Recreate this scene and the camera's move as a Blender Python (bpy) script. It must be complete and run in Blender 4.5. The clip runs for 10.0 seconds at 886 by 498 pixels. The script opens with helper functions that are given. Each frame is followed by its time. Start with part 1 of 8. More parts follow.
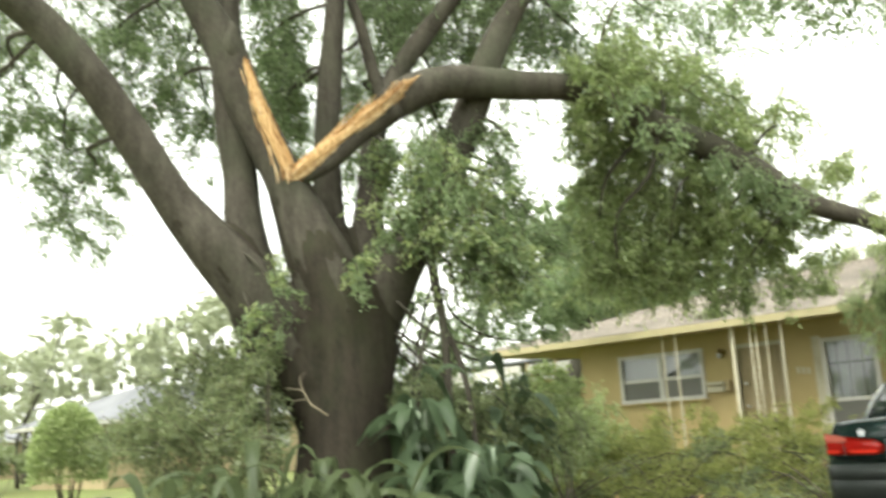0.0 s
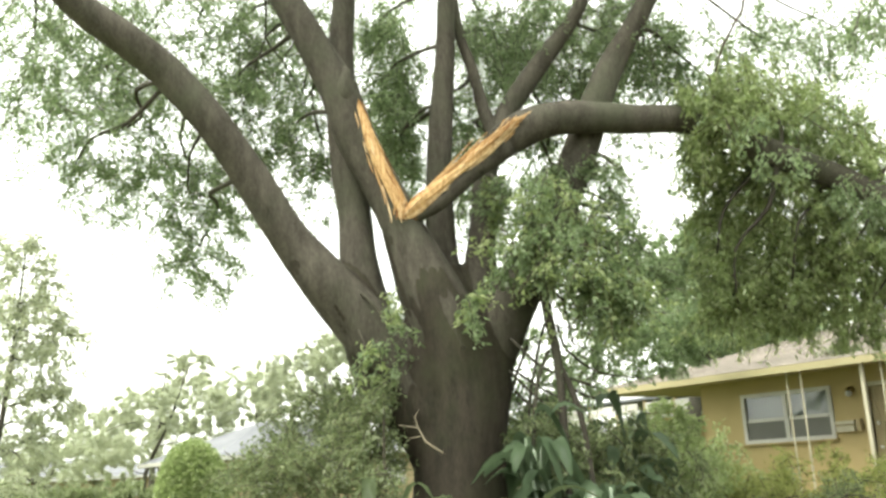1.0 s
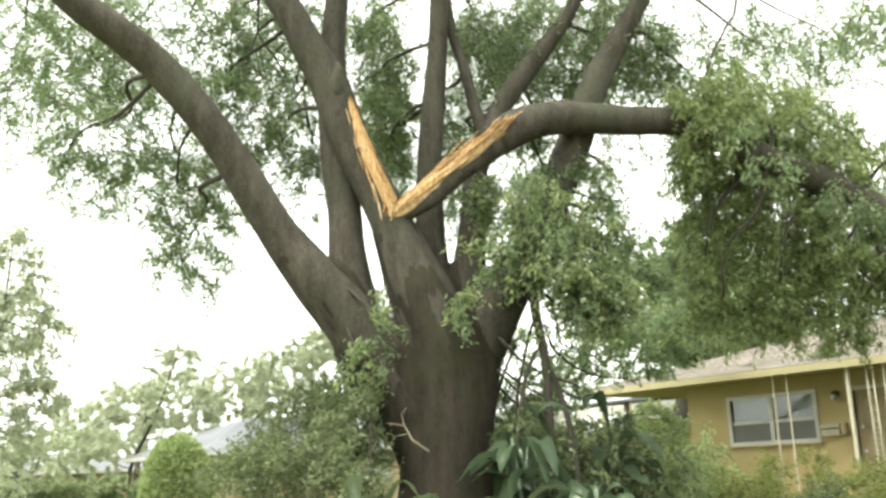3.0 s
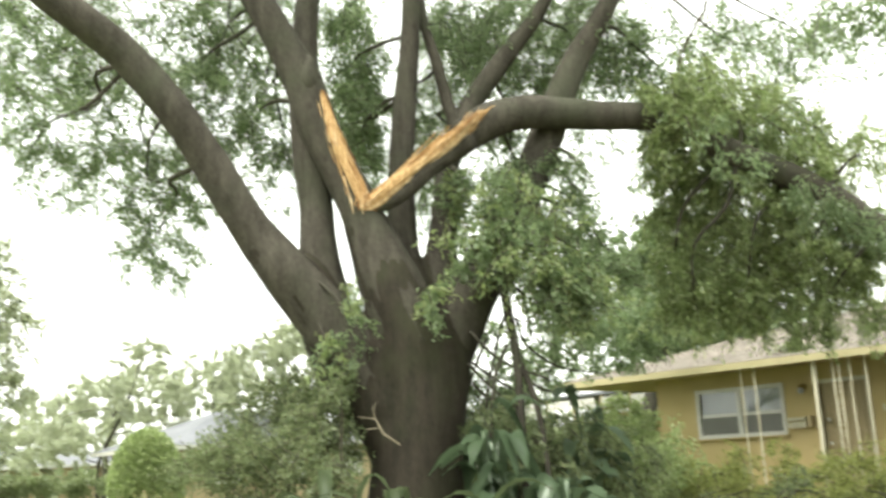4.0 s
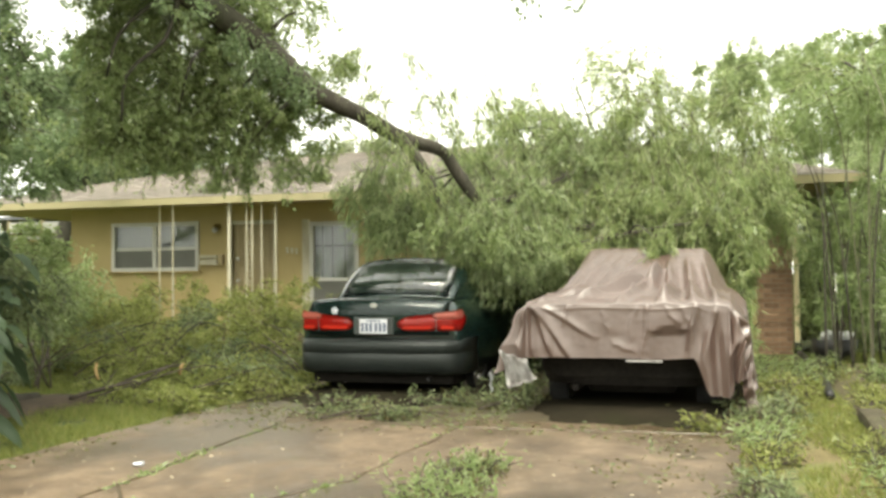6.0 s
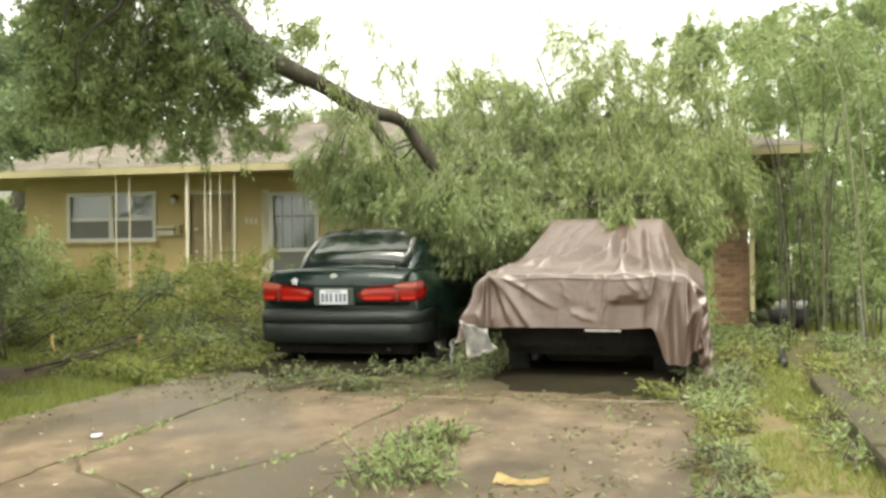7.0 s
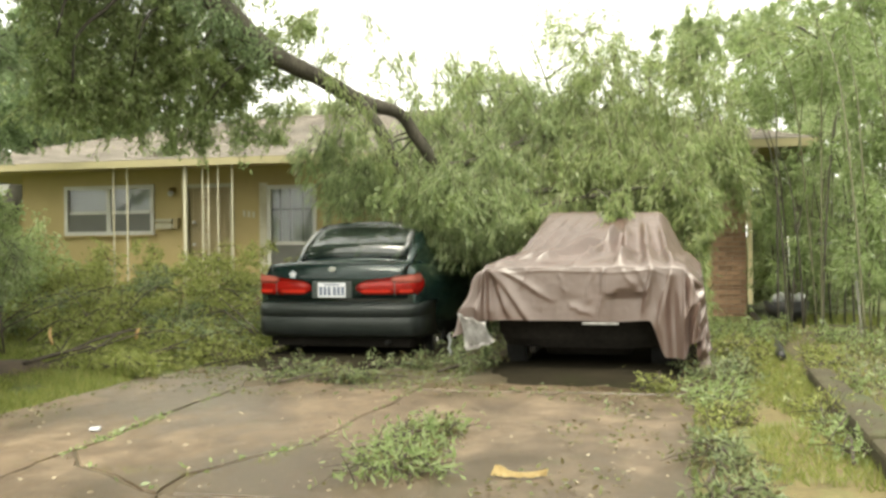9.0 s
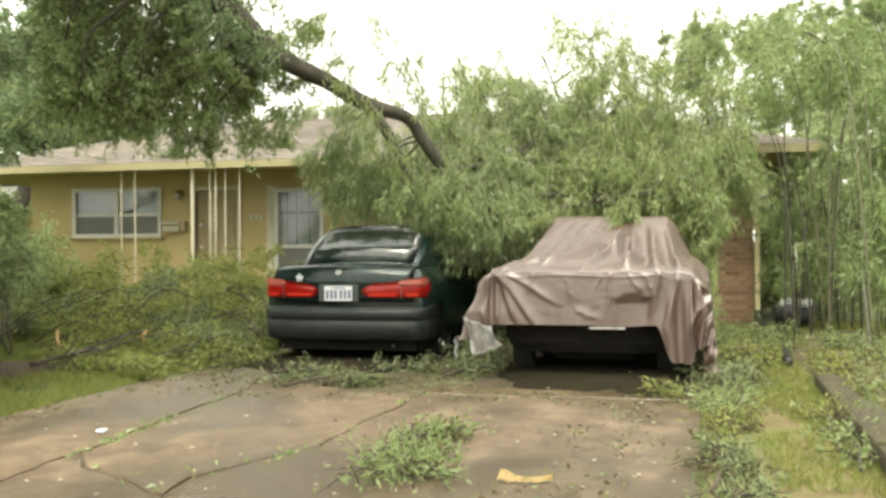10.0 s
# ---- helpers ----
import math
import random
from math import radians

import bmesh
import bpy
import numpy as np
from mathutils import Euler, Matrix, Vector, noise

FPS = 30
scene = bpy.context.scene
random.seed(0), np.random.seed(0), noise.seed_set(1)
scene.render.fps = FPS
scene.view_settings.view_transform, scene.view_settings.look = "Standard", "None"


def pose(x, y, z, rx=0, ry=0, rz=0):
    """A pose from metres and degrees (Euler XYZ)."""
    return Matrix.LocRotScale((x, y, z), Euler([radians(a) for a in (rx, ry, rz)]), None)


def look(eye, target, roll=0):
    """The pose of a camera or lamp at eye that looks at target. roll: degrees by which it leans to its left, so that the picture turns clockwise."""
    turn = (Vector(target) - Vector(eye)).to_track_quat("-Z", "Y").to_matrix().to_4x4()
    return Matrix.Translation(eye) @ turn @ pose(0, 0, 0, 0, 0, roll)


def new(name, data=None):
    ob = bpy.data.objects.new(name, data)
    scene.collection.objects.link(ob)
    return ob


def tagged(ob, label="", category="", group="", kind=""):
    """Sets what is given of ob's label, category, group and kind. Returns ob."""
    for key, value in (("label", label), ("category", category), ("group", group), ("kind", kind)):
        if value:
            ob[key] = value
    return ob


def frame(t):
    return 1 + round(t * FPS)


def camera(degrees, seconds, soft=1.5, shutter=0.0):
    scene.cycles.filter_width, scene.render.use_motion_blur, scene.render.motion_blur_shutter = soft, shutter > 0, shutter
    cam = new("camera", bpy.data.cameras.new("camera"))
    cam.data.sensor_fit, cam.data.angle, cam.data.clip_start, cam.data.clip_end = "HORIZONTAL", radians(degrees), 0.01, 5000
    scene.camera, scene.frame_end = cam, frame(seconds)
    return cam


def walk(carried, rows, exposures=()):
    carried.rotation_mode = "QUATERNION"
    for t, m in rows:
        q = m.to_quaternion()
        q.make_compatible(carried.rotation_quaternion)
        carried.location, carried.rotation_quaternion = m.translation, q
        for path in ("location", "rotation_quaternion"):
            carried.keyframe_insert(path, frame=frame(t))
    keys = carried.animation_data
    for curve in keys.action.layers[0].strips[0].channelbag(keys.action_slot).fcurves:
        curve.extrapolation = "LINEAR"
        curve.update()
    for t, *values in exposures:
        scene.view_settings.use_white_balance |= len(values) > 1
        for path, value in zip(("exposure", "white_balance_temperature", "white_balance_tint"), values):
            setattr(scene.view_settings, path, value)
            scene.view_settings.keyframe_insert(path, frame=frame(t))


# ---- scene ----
cam = camera(48.55, 10.0, soft=2.9, shutter=0.4)
EYE = (0.0, 0.0, 1.3)
PATH = [
    (0.0, pose(*EYE, 100.20, 3.91, 45.41)),
    (0.5, pose(*EYE, 102.66, 4.00, 50.88)),
    (1.0, pose(*EYE, 102.77, 3.37, 52.01)),
    (1.5, pose(*EYE, 102.65, 2.90, 51.81)),
    (2.0, pose(*EYE, 102.51, 2.67, 51.45)),
    (2.5, pose(*EYE, 102.60, 2.63, 51.27)),
    (3.8, pose(*EYE, 102.68, 2.70, 50.97)),
    (4.0, pose(*EYE, 102.19, 2.82, 49.55)),
    (4.2, pose(*EYE, 101.28, 2.72, 46.46)),
    (4.5, pose(*EYE, 99.92, 2.50, 39.46)),
    (5.0, pose(*EYE, 96.10, 2.05, 28.13)),
    (5.5, pose(*EYE, 93.40, 0.61, 20.48)),
    (6.0, pose(*EYE, 91.64, 0.55, 16.49)),
    (7.5, pose(*EYE, 89.73, 0.62, 14.07)),
    (8.0, pose(*EYE, 89.76, 0.67, 14.00)),
    (8.5, pose(*EYE, 89.60, 0.73, 14.00)),
    (9.0, pose(*EYE, 89.49, 0.63, 14.07)),
    (9.5, pose(*EYE, 89.59, 0.41, 14.19)),
    (10.0, pose(*EYE, 89.72, 0.35, 14.46)),
]
walk(cam, PATH, exposures=[(0.0, 1.90, 6950, 2), (4.0, 1.84, 6900, 2), (5.5, 1.68, 7250, 2), (10.0, 1.65, 7350, 2)])

# ---- world and light ----
world = bpy.data.worlds.new("overcast_sky")
scene.world = world
world.use_nodes = True
wt = world.node_tree
wt.nodes.clear()
w_out = wt.nodes.new("ShaderNodeOutputWorld")
w_bg = wt.nodes.new("ShaderNodeBackground")
w_sky = wt.nodes.new("ShaderNodeTexSky")
w_sky.sky_type = "NISHITA"
w_sky.sun_disc = False
w_sky.sun_elevation = radians(65)
w_sky.sun_rotation = radians(200)
w_sky.air_density = 2.0
w_sky.dust_density = 6.0
w_grey = wt.nodes.new("ShaderNodeHueSaturation")
w_grey.inputs["Saturation"].default_value = 0.12
w_bg.inputs["Strength"].default_value = 0.15
w_cloud = wt.nodes.new("ShaderNodeMix")
w_cloud.data_type = "RGBA"
w_cloud.inputs[0].default_value = 0.65
w_cloud.inputs[7].default_value = (6.3, 6.4, 6.5, 1)
wt.links.new(w_sky.outputs[0], w_grey.inputs["Color"])
wt.links.new(w_grey.outputs[0], w_cloud.inputs[6])
wt.links.new(w_cloud.outputs[2], w_bg.inputs["Color"])
wt.links.new(w_bg.outputs[0], w_out.inputs["Surface"])

sun_data = bpy.data.lights.new("sun", "SUN")
sun_data.energy = 1.5
sun_data.angle = radians(25)
sun_data.color = (1.0, 0.97, 0.92)
sun = new("sun", sun_data)
sun.matrix_world = look((-4, -4.6, 20), (-4, 4.7, 0))


# ---- materials ----
def nodes_of(name):
    m = bpy.data.materials.new(name)
    m.use_nodes = True
    t = m.node_tree
    t.nodes.clear()
    out = t.nodes.new("ShaderNodeOutputMaterial")
    return m, t, out


def add(t, kind, **inputs):
    n = t.nodes.new(kind)
    for k, v in inputs.items():
        n.inputs[k.replace("_", " ")].default_value = v
    return n


def ramp(t, source, stops):
    n = t.nodes.new("ShaderNodeValToRGB")
    el = n.color_ramp.elements
    while len(el) < len(stops):
        el.new(0.5)
    for e, (p, c) in zip(el, stops):
        e.position, e.color = p, (*c, 1)
    t.links.new(source, n.inputs[0])
    return n.outputs[0]


def surface(name, dark, light, scale=6.0, fine=60.0, rough=0.7, metal=0.0, bump=0.15, stretch=(1, 1, 1), stain=None,
            stain_scale=0.7, stain_amount=0.5, spec=0.4, by_piece=0.0):
    """A solid with variation at two scales, an optional stain and fine relief."""
    m, t, out = nodes_of(name)
    co = t.nodes.new("ShaderNodeTexCoord")
    mp = add(t, "ShaderNodeMapping", Scale=stretch)
    t.links.new(co.outputs["Object"], mp.inputs[0])
    big = add(t, "ShaderNodeTexNoise", Scale=scale, Detail=5.0, Roughness=0.6)
    small = add(t, "ShaderNodeTexNoise", Scale=fine, Detail=4.0, Roughness=0.6)
    for n in (big, small):
        t.links.new(mp.outputs[0], n.inputs["Vector"])
    mix = t.nodes.new("ShaderNodeMath")
    mix.operation = "MULTIPLY_ADD"
    mix.inputs[1].default_value = 0.45
    t.links.new(small.outputs[0], mix.inputs[0])
    half = t.nodes.new("ShaderNodeMath")
    half.operation = "MULTIPLY"
    half.inputs[1].default_value = 0.55
    t.links.new(big.outputs[0], half.inputs[0])
    t.links.new(half.outputs[0], mix.inputs[2])
    colour = ramp(t, mix.outputs[0], [(0.32, dark), (0.68, light)])
    if stain:
        spots = add(t, "ShaderNodeTexNoise", Scale=stain_scale, Detail=6.0, Roughness=0.65)
        t.links.new(co.outputs["Object"], spots.inputs["Vector"])
        mask = ramp(t, spots.outputs[0], [(0.48, (0, 0, 0)), (0.66, (stain_amount,) * 3)])
        over = t.nodes.new("ShaderNodeMix")
        over.data_type = "RGBA"
        t.links.new(mask, over.inputs[0])
        t.links.new(colour, over.inputs[6])
        over.inputs[7].default_value = (*stain, 1)
        colour = over.outputs[2]
    if by_piece:
        info = t.nodes.new("ShaderNodeObjectInfo")
        hsv = t.nodes.new("ShaderNodeHueSaturation")
        rng_ = t.nodes.new("ShaderNodeMapRange")
        rng_.inputs["To Min"].default_value = 1 - by_piece
        rng_.inputs["To Max"].default_value = 1 + by_piece
        t.links.new(info.outputs["Random"], rng_.inputs["Value"])
        t.links.new(rng_.outputs[0], hsv.inputs["Value"])
        t.links.new(colour, hsv.inputs["Color"])
        colour = hsv.outputs[0]
    sh = add(t, "ShaderNodeBsdfPrincipled", Roughness=rough, Metallic=metal)
    sh.inputs["Specular IOR Level"].default_value = spec
    t.links.new(colour, sh.inputs["Base Color"])
    if bump:
        b = add(t, "ShaderNodeBump", Strength=bump, Distance=0.02)
        t.links.new(mix.outputs[0], b.inputs["Height"])
        t.links.new(b.outputs[0], sh.inputs["Normal"])
    t.links.new(sh.outputs[0], out.inputs[0])
    return m


def leafy(name, tones, through_share=0.35, gloss=0.06):
    """Leaves: each its own tone, some light coming through."""
    m, t, out = nodes_of(name)
    geo = t.nodes.new("ShaderNodeNewGeometry")
    colour = ramp(t, geo.outputs["Random Per Island"], [(i / (len(tones) - 1), c) for i, c in enumerate(tones)])
    dif = add(t, "ShaderNodeBsdfDiffuse", Roughness=0.6)
    tra = t.nodes.new("ShaderNodeBsdfTranslucent")
    glo = add(t, "ShaderNodeBsdfGlossy", Roughness=0.35)
    glo.inputs["Color"].default_value = (0.9, 0.95, 0.9, 1)
    t.links.new(colour, dif.inputs["Color"])
    t.links.new(colour, tra.inputs["Color"])
    a = add(t, "ShaderNodeMixShader", Fac=through_share)
    b = add(t, "ShaderNodeMixShader", Fac=gloss)
    t.links.new(dif.outputs[0], a.inputs[1])
    t.links.new(tra.outputs[0], a.inputs[2])
    t.links.new(a.outputs[0], b.inputs[1])
    t.links.new(glo.outputs[0], b.inputs[2])
    t.links.new(b.outputs[0], out.inputs[0])
    return m


def plain(name, colour, rough=0.5, metal=0.0, spec=0.5, coat=0.0, transmission=0.0, emit=0.0):
    m, t, out = nodes_of(name)
    sh = add(t, "ShaderNodeBsdfPrincipled", Roughness=rough, Metallic=metal)
    sh.inputs["Base Color"].default_value = (*colour, 1)
    sh.inputs["Specular IOR Level"].default_value = spec
    sh.inputs["Coat Weight"].default_value = coat
    sh.inputs["Coat Roughness"].default_value = 0.06
    sh.inputs["Transmission Weight"].default_value = transmission
    t.links.new(sh.outputs[0], out.inputs[0])
    return m


BARK = surface("bark", (0.023, 0.020, 0.015), (0.096, 0.087, 0.070), 3.0, 22.0, 0.9, 0, 0.9, (3.0, 3.0, 0.7), (0.060, 0.067, 0.042), 1.3, 0.55, 0.2)
# Darker brown copy of the bark; the trunk's shade is in its colour.
SHADED_BARK = surface("shaded_bark", (0.011, 0.009, 0.006), (0.046, 0.038, 0.027), 3.0, 22.0, 0.8, 0, 1.0, (3.0, 3.0, 0.7), (0.040, 0.046, 0.022), 1.1, 0.6, 0.2)
TWIG_BARK = surface("twig_bark", (0.03, 0.025, 0.02), (0.11, 0.09, 0.07), 8.0, 50.0, 0.9, 0, 0.3, spec=0.2)


def torn_fibres():
    """Fresh split heartwood: each fibre bundle has its own tone, with fine streaks along it."""
    m, t, out = nodes_of("torn_wood")
    geo = t.nodes.new("ShaderNodeNewGeometry")
    co = t.nodes.new("ShaderNodeTexCoord")
    mp = add(t, "ShaderNodeMapping", Scale=(30, 30, 4))
    streak = add(t, "ShaderNodeTexNoise", Scale=2.0, Detail=5.0, Roughness=0.65)
    t.links.new(co.outputs["Object"], mp.inputs[0])
    t.links.new(mp.outputs[0], streak.inputs["Vector"])
    bundle = ramp(t, geo.outputs["Random Per Island"], [(0.0, (0.24, 0.105, 0.034)), (0.25, (0.50, 0.30, 0.125)), (0.6, (0.64, 0.43, 0.21)), (1.0, (0.78, 0.62, 0.40))])
    grain = ramp(t, streak.outputs[0], [(0.36, (0.45, 0.36, 0.28)), (0.58, (1, 1, 1))])
    mul = t.nodes.new("ShaderNodeMix")
    mul.data_type = "RGBA"
    mul.blend_type = "MULTIPLY"
    mul.inputs[0].default_value = 1.0
    t.links.new(bundle, mul.inputs[6])
    t.links.new(grain, mul.inputs[7])
    sh = add(t, "ShaderNodeBsdfPrincipled", Roughness=0.7)
    sh.inputs["Specular IOR Level"].default_value = 0.25
    t.links.new(mul.outputs[2], sh.inputs["Base Color"])
    b = add(t, "ShaderNodeBump", Strength=0.8, Distance=0.02)
    t.links.new(streak.outputs[0], b.inputs["Height"])
    t.links.new(b.outputs[0], sh.inputs["Normal"])
    t.links.new(sh.outputs[0], out.inputs[0])
    return m


TORN = torn_fibres()
PALE_WOOD = surface("pale_sapwood", (0.42, 0.30, 0.12), (0.58, 0.46, 0.24), 8.0, 60.0, 0.7, 0, 0.4, (8, 8, 1))
PALE_TWIG = surface("pale_twig", (0.26, 0.22, 0.15), (0.38, 0.33, 0.24), 8.0, 60.0, 0.8, 0, 0.2)
LEAF_TREE = leafy("tree_leaf", [(0.140, 0.195, 0.092), (0.185, 0.255, 0.120), (0.230, 0.305, 0.155), (0.290, 0.360, 0.210)], 0.58, 0.02)
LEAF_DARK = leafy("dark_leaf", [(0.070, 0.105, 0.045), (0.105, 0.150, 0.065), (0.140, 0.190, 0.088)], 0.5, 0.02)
LEAF_FRESH = leafy("fresh_leaf", [(0.205, 0.270, 0.105), (0.260, 0.330, 0.132), (0.320, 0.390, 0.172), (0.400, 0.455, 0.250)], 0.55, 0.02)
LEAF_WILLOWY = leafy("narrow_leaf", [(0.230, 0.305, 0.128), (0.288, 0.360, 0.142), (0.350, 0.412, 0.176), (0.455, 0.495, 0.282)], 0.58, 0.025)
LEAF_BRUSH = leafy("brush_leaf", [(0.170, 0.195, 0.058), (0.238, 0.270, 0.080), (0.302, 0.335, 0.108), (0.385, 0.395, 0.165)], 0.52, 0.015)
LEAF_OLIVE = leafy("olive_leaf", [(0.130, 0.165, 0.080), (0.172, 0.215, 0.100), (0.220, 0.265, 0.130), (0.285, 0.320, 0.180)], 0.45, 0.02)
LEAF_BAMBOO = leafy("bamboo_leaf", [(0.190, 0.262, 0.098), (0.245, 0.325, 0.128), (0.300, 0.375, 0.165), (0.380, 0.435, 0.250)], 0.55, 0.02)
LEAF_COOL = leafy("cool_leaf", [(0.232, 0.305, 0.138), (0.290, 0.365, 0.160), (0.345, 0.415, 0.190), (0.430, 0.480, 0.272)], 0.58, 0.03)
LEAF_PALE = leafy("pale_shrub_leaf", [(0.27, 0.34, 0.16), (0.33, 0.405, 0.20), (0.39, 0.455, 0.245), (0.47, 0.52, 0.33)], 0.58, 0.02)
# Leaf tones paled so that the haze of distance is in the colour.
LEAF_HAZED = leafy("hazed_leaf", [(0.36, 0.40, 0.27), (0.44, 0.48, 0.33), (0.53, 0.56, 0.42)], 0.62, 0.01)
LEAF_BROAD = leafy("broad_leaf", [(0.085, 0.130, 0.072), (0.125, 0.182, 0.100), (0.200, 0.260, 0.165)], 0.38, 0.09)
LEAF_STRAP = leafy("strap_leaf", [(0.095, 0.128, 0.062), (0.132, 0.170, 0.085), (0.200, 0.240, 0.135)], 0.40, 0.06)
GRASS = leafy("grass_blade", [(0.140, 0.170, 0.046), (0.188, 0.222, 0.060), (0.240, 0.262, 0.078), (0.30, 0.29, 0.11)], 0.45, 0.015)
LAWN = surface("lawn", (0.051, 0.062, 0.025), (0.135, 0.169, 0.051), 1.2, 30.0, 0.95, 0, 0.5, stain=(0.112, 0.084, 0.045), stain_scale=0.9, stain_amount=0.55, spec=0.15)


def wet_concrete():
    """Old brown concrete: broom grain, dark wet stains that shine, moss specks, pale scuffs."""
    m, t, out = nodes_of("wet_concrete")
    co = t.nodes.new("ShaderNodeTexCoord")

    def field(scale, detail, rough, stretch=None):
        n = add(t, "ShaderNodeTexNoise", Scale=scale, Detail=detail, Roughness=rough)
        if stretch:
            mp = add(t, "ShaderNodeMapping", Scale=stretch)
            t.links.new(co.outputs["Object"], mp.inputs[0])
            t.links.new(mp.outputs[0], n.inputs["Vector"])
        else:
            t.links.new(co.outputs["Object"], n.inputs["Vector"])
        return n.outputs[0]

    def over(mask, under, colour):
        n = t.nodes.new("ShaderNodeMix")
        n.data_type = "RGBA"
        t.links.new(mask, n.inputs[0])
        t.links.new(under, n.inputs[6])
        n.inputs[7].default_value = (*colour, 1)
        return n.outputs[2]
    colour = ramp(t, field(2.6, 8.0, 0.72), [(0.34, (0.060, 0.040, 0.023)), (0.50, (0.112, 0.078, 0.048)), (0.64, (0.170, 0.124, 0.080))])
    wet = ramp(t, field(0.55, 7.0, 0.62, (1.0, 0.55, 1.0)), [(0.44, (0, 0, 0)), (0.58, (0.85, 0.85, 0.85))])
    colour = over(ramp(t, field(7.0, 8.0, 0.7), [(0.54, (0, 0, 0)), (0.66, (0.55, 0.55, 0.55))]), colour, (0.056, 0.040, 0.024))
    colour = over(wet, colour, (0.048, 0.033, 0.019))
    colour = over(ramp(t, field(1.7, 9.0, 0.75), [(0.58, (0, 0, 0)), (0.68, (0.6, 0.6, 0.6))]), colour, (0.062, 0.068, 0.026))
    colour = over(ramp(t, field(42.0, 3.0, 0.6), [(0.63, (0, 0, 0)), (0.70, (0.7, 0.7, 0.7))]), colour, (0.24, 0.20, 0.15))
    colour = over(ramp(t, field(26.0, 4.0, 0.7), [(0.62, (0, 0, 0)), (0.72, (0.8, 0.8, 0.8))]), colour, (0.035, 0.026, 0.016))
    info = t.nodes.new("ShaderNodeObjectInfo")
    tone = t.nodes.new("ShaderNodeMapRange")
    tone.inputs["To Min"].default_value, tone.inputs["To Max"].default_value = 0.84, 1.14
    t.links.new(info.outputs["Random"], tone.inputs["Value"])
    hsv = t.nodes.new("ShaderNodeHueSaturation")
    t.links.new(tone.outputs[0], hsv.inputs["Value"])
    t.links.new(colour, hsv.inputs["Color"])
    sh = add(t, "ShaderNodeBsdfPrincipled")
    sh.inputs["Specular IOR Level"].default_value = 0.45
    t.links.new(hsv.outputs[0], sh.inputs["Base Color"])
    gloss = t.nodes.new("ShaderNodeMapRange")
    gloss.inputs["To Min"].default_value, gloss.inputs["To Max"].default_value = 0.62, 0.28
    t.links.new(wet, gloss.inputs["Value"])
    t.links.new(gloss.outputs[0], sh.inputs["Roughness"])
    b = add(t, "ShaderNodeBump", Strength=0.35, Distance=0.01)
    t.links.new(field(55.0, 4.0, 0.65), b.inputs["Height"])
    t.links.new(b.outputs[0], sh.inputs["Normal"])
    t.links.new(sh.outputs[0], out.inputs[0])
    return m


CONCRETE = wet_concrete()
DEBRIS = leafy("wilted_leaf", [(0.10, 0.085, 0.04), (0.15, 0.13, 0.06), (0.13, 0.16, 0.06), (0.20, 0.20, 0.10)], 0.35, 0.015)
SOIL = surface("soil", (0.03, 0.022, 0.015), (0.10, 0.075, 0.05), 3.0, 40.0, 0.9, 0, 0.6, spec=0.2)
KERB = surface("kerb_stone", (0.027, 0.023, 0.013), (0.076, 0.064, 0.038), 4.0, 40.0, 0.85, 0, 0.4, stain=(0.046, 0.069, 0.023), stain_scale=2.0, stain_amount=0.6, spec=0.25)
STUCCO = surface("yellow_painted_wall", (0.338, 0.266, 0.128), (0.410, 0.324, 0.162), 0.8, 90.0, 0.75, 0, 0.12, stain=(0.275, 0.222, 0.100), stain_scale=0.6, stain_amount=0.4, spec=0.3)
PIPE_PAINT = surface("cream_yellow_paint", (0.70, 0.60, 0.36), (0.80, 0.71, 0.46), 2.0, 60.0, 0.45, 0, 0.04)
FASCIA = surface("yellow_fascia", (0.30, 0.262, 0.145), (0.37, 0.328, 0.195), 1.5, 60.0, 0.6, 0, 0.05, stain=(0.216, 0.176, 0.096), stain_scale=1.5, stain_amount=0.35)
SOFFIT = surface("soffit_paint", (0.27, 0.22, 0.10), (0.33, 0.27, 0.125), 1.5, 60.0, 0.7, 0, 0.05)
SHINGLE = surface("asphalt_shingle", (0.155, 0.138, 0.12), (0.32, 0.285, 0.25), 2.2, 70.0, 0.9, 0, 0.35, stain=(0.12, 0.106, 0.094), stain_scale=1.1, stain_amount=0.75, spec=0.25)
GREY_ROOF = surface("grey_shingle", (0.105, 0.11, 0.12), (0.17, 0.175, 0.19), 1.0, 40.0, 0.9, 0, 0.2, spec=0.2)
CREAM = surface("cream_paint", (0.38, 0.35, 0.26), (0.47, 0.44, 0.34), 3.0, 60.0, 0.55, 0, 0.04, stain=(0.225, 0.195, 0.128), stain_scale=2.5, stain_amount=0.4)
WHITE_PAINT = surface("white_paint", (0.416, 0.408, 0.376), (0.512, 0.504, 0.472), 3.0, 60.0, 0.5, 0, 0.04, stain=(0.4, 0.376, 0.336), stain_scale=2.0, stain_amount=0.4)
BRICK = surface("brown_brick", (0.235, 0.142, 0.092), (0.40, 0.262, 0.176), 9.0, 90.0, 0.85, 0, 0.3, spec=0.25, by_piece=0.25)
MORTAR = surface("mortar", (0.27, 0.21, 0.155), (0.38, 0.31, 0.235), 9.0, 90.0, 0.9, 0, 0.2, spec=0.2)
GLASS = plain("window_glass", (0.92, 0.95, 0.95), 0.02, 0, 0.5, 0.0, 1.0)
SCREEN = surface("insect_screen", (0.09, 0.09, 0.08), (0.13, 0.13, 0.12), 2.0, 200.0, 0.55, 0, 0.05)
BLIND = surface("pale_blind", (0.30, 0.305, 0.30), (0.40, 0.405, 0.40), 1.0, 30.0, 0.7, 0, 0.02)
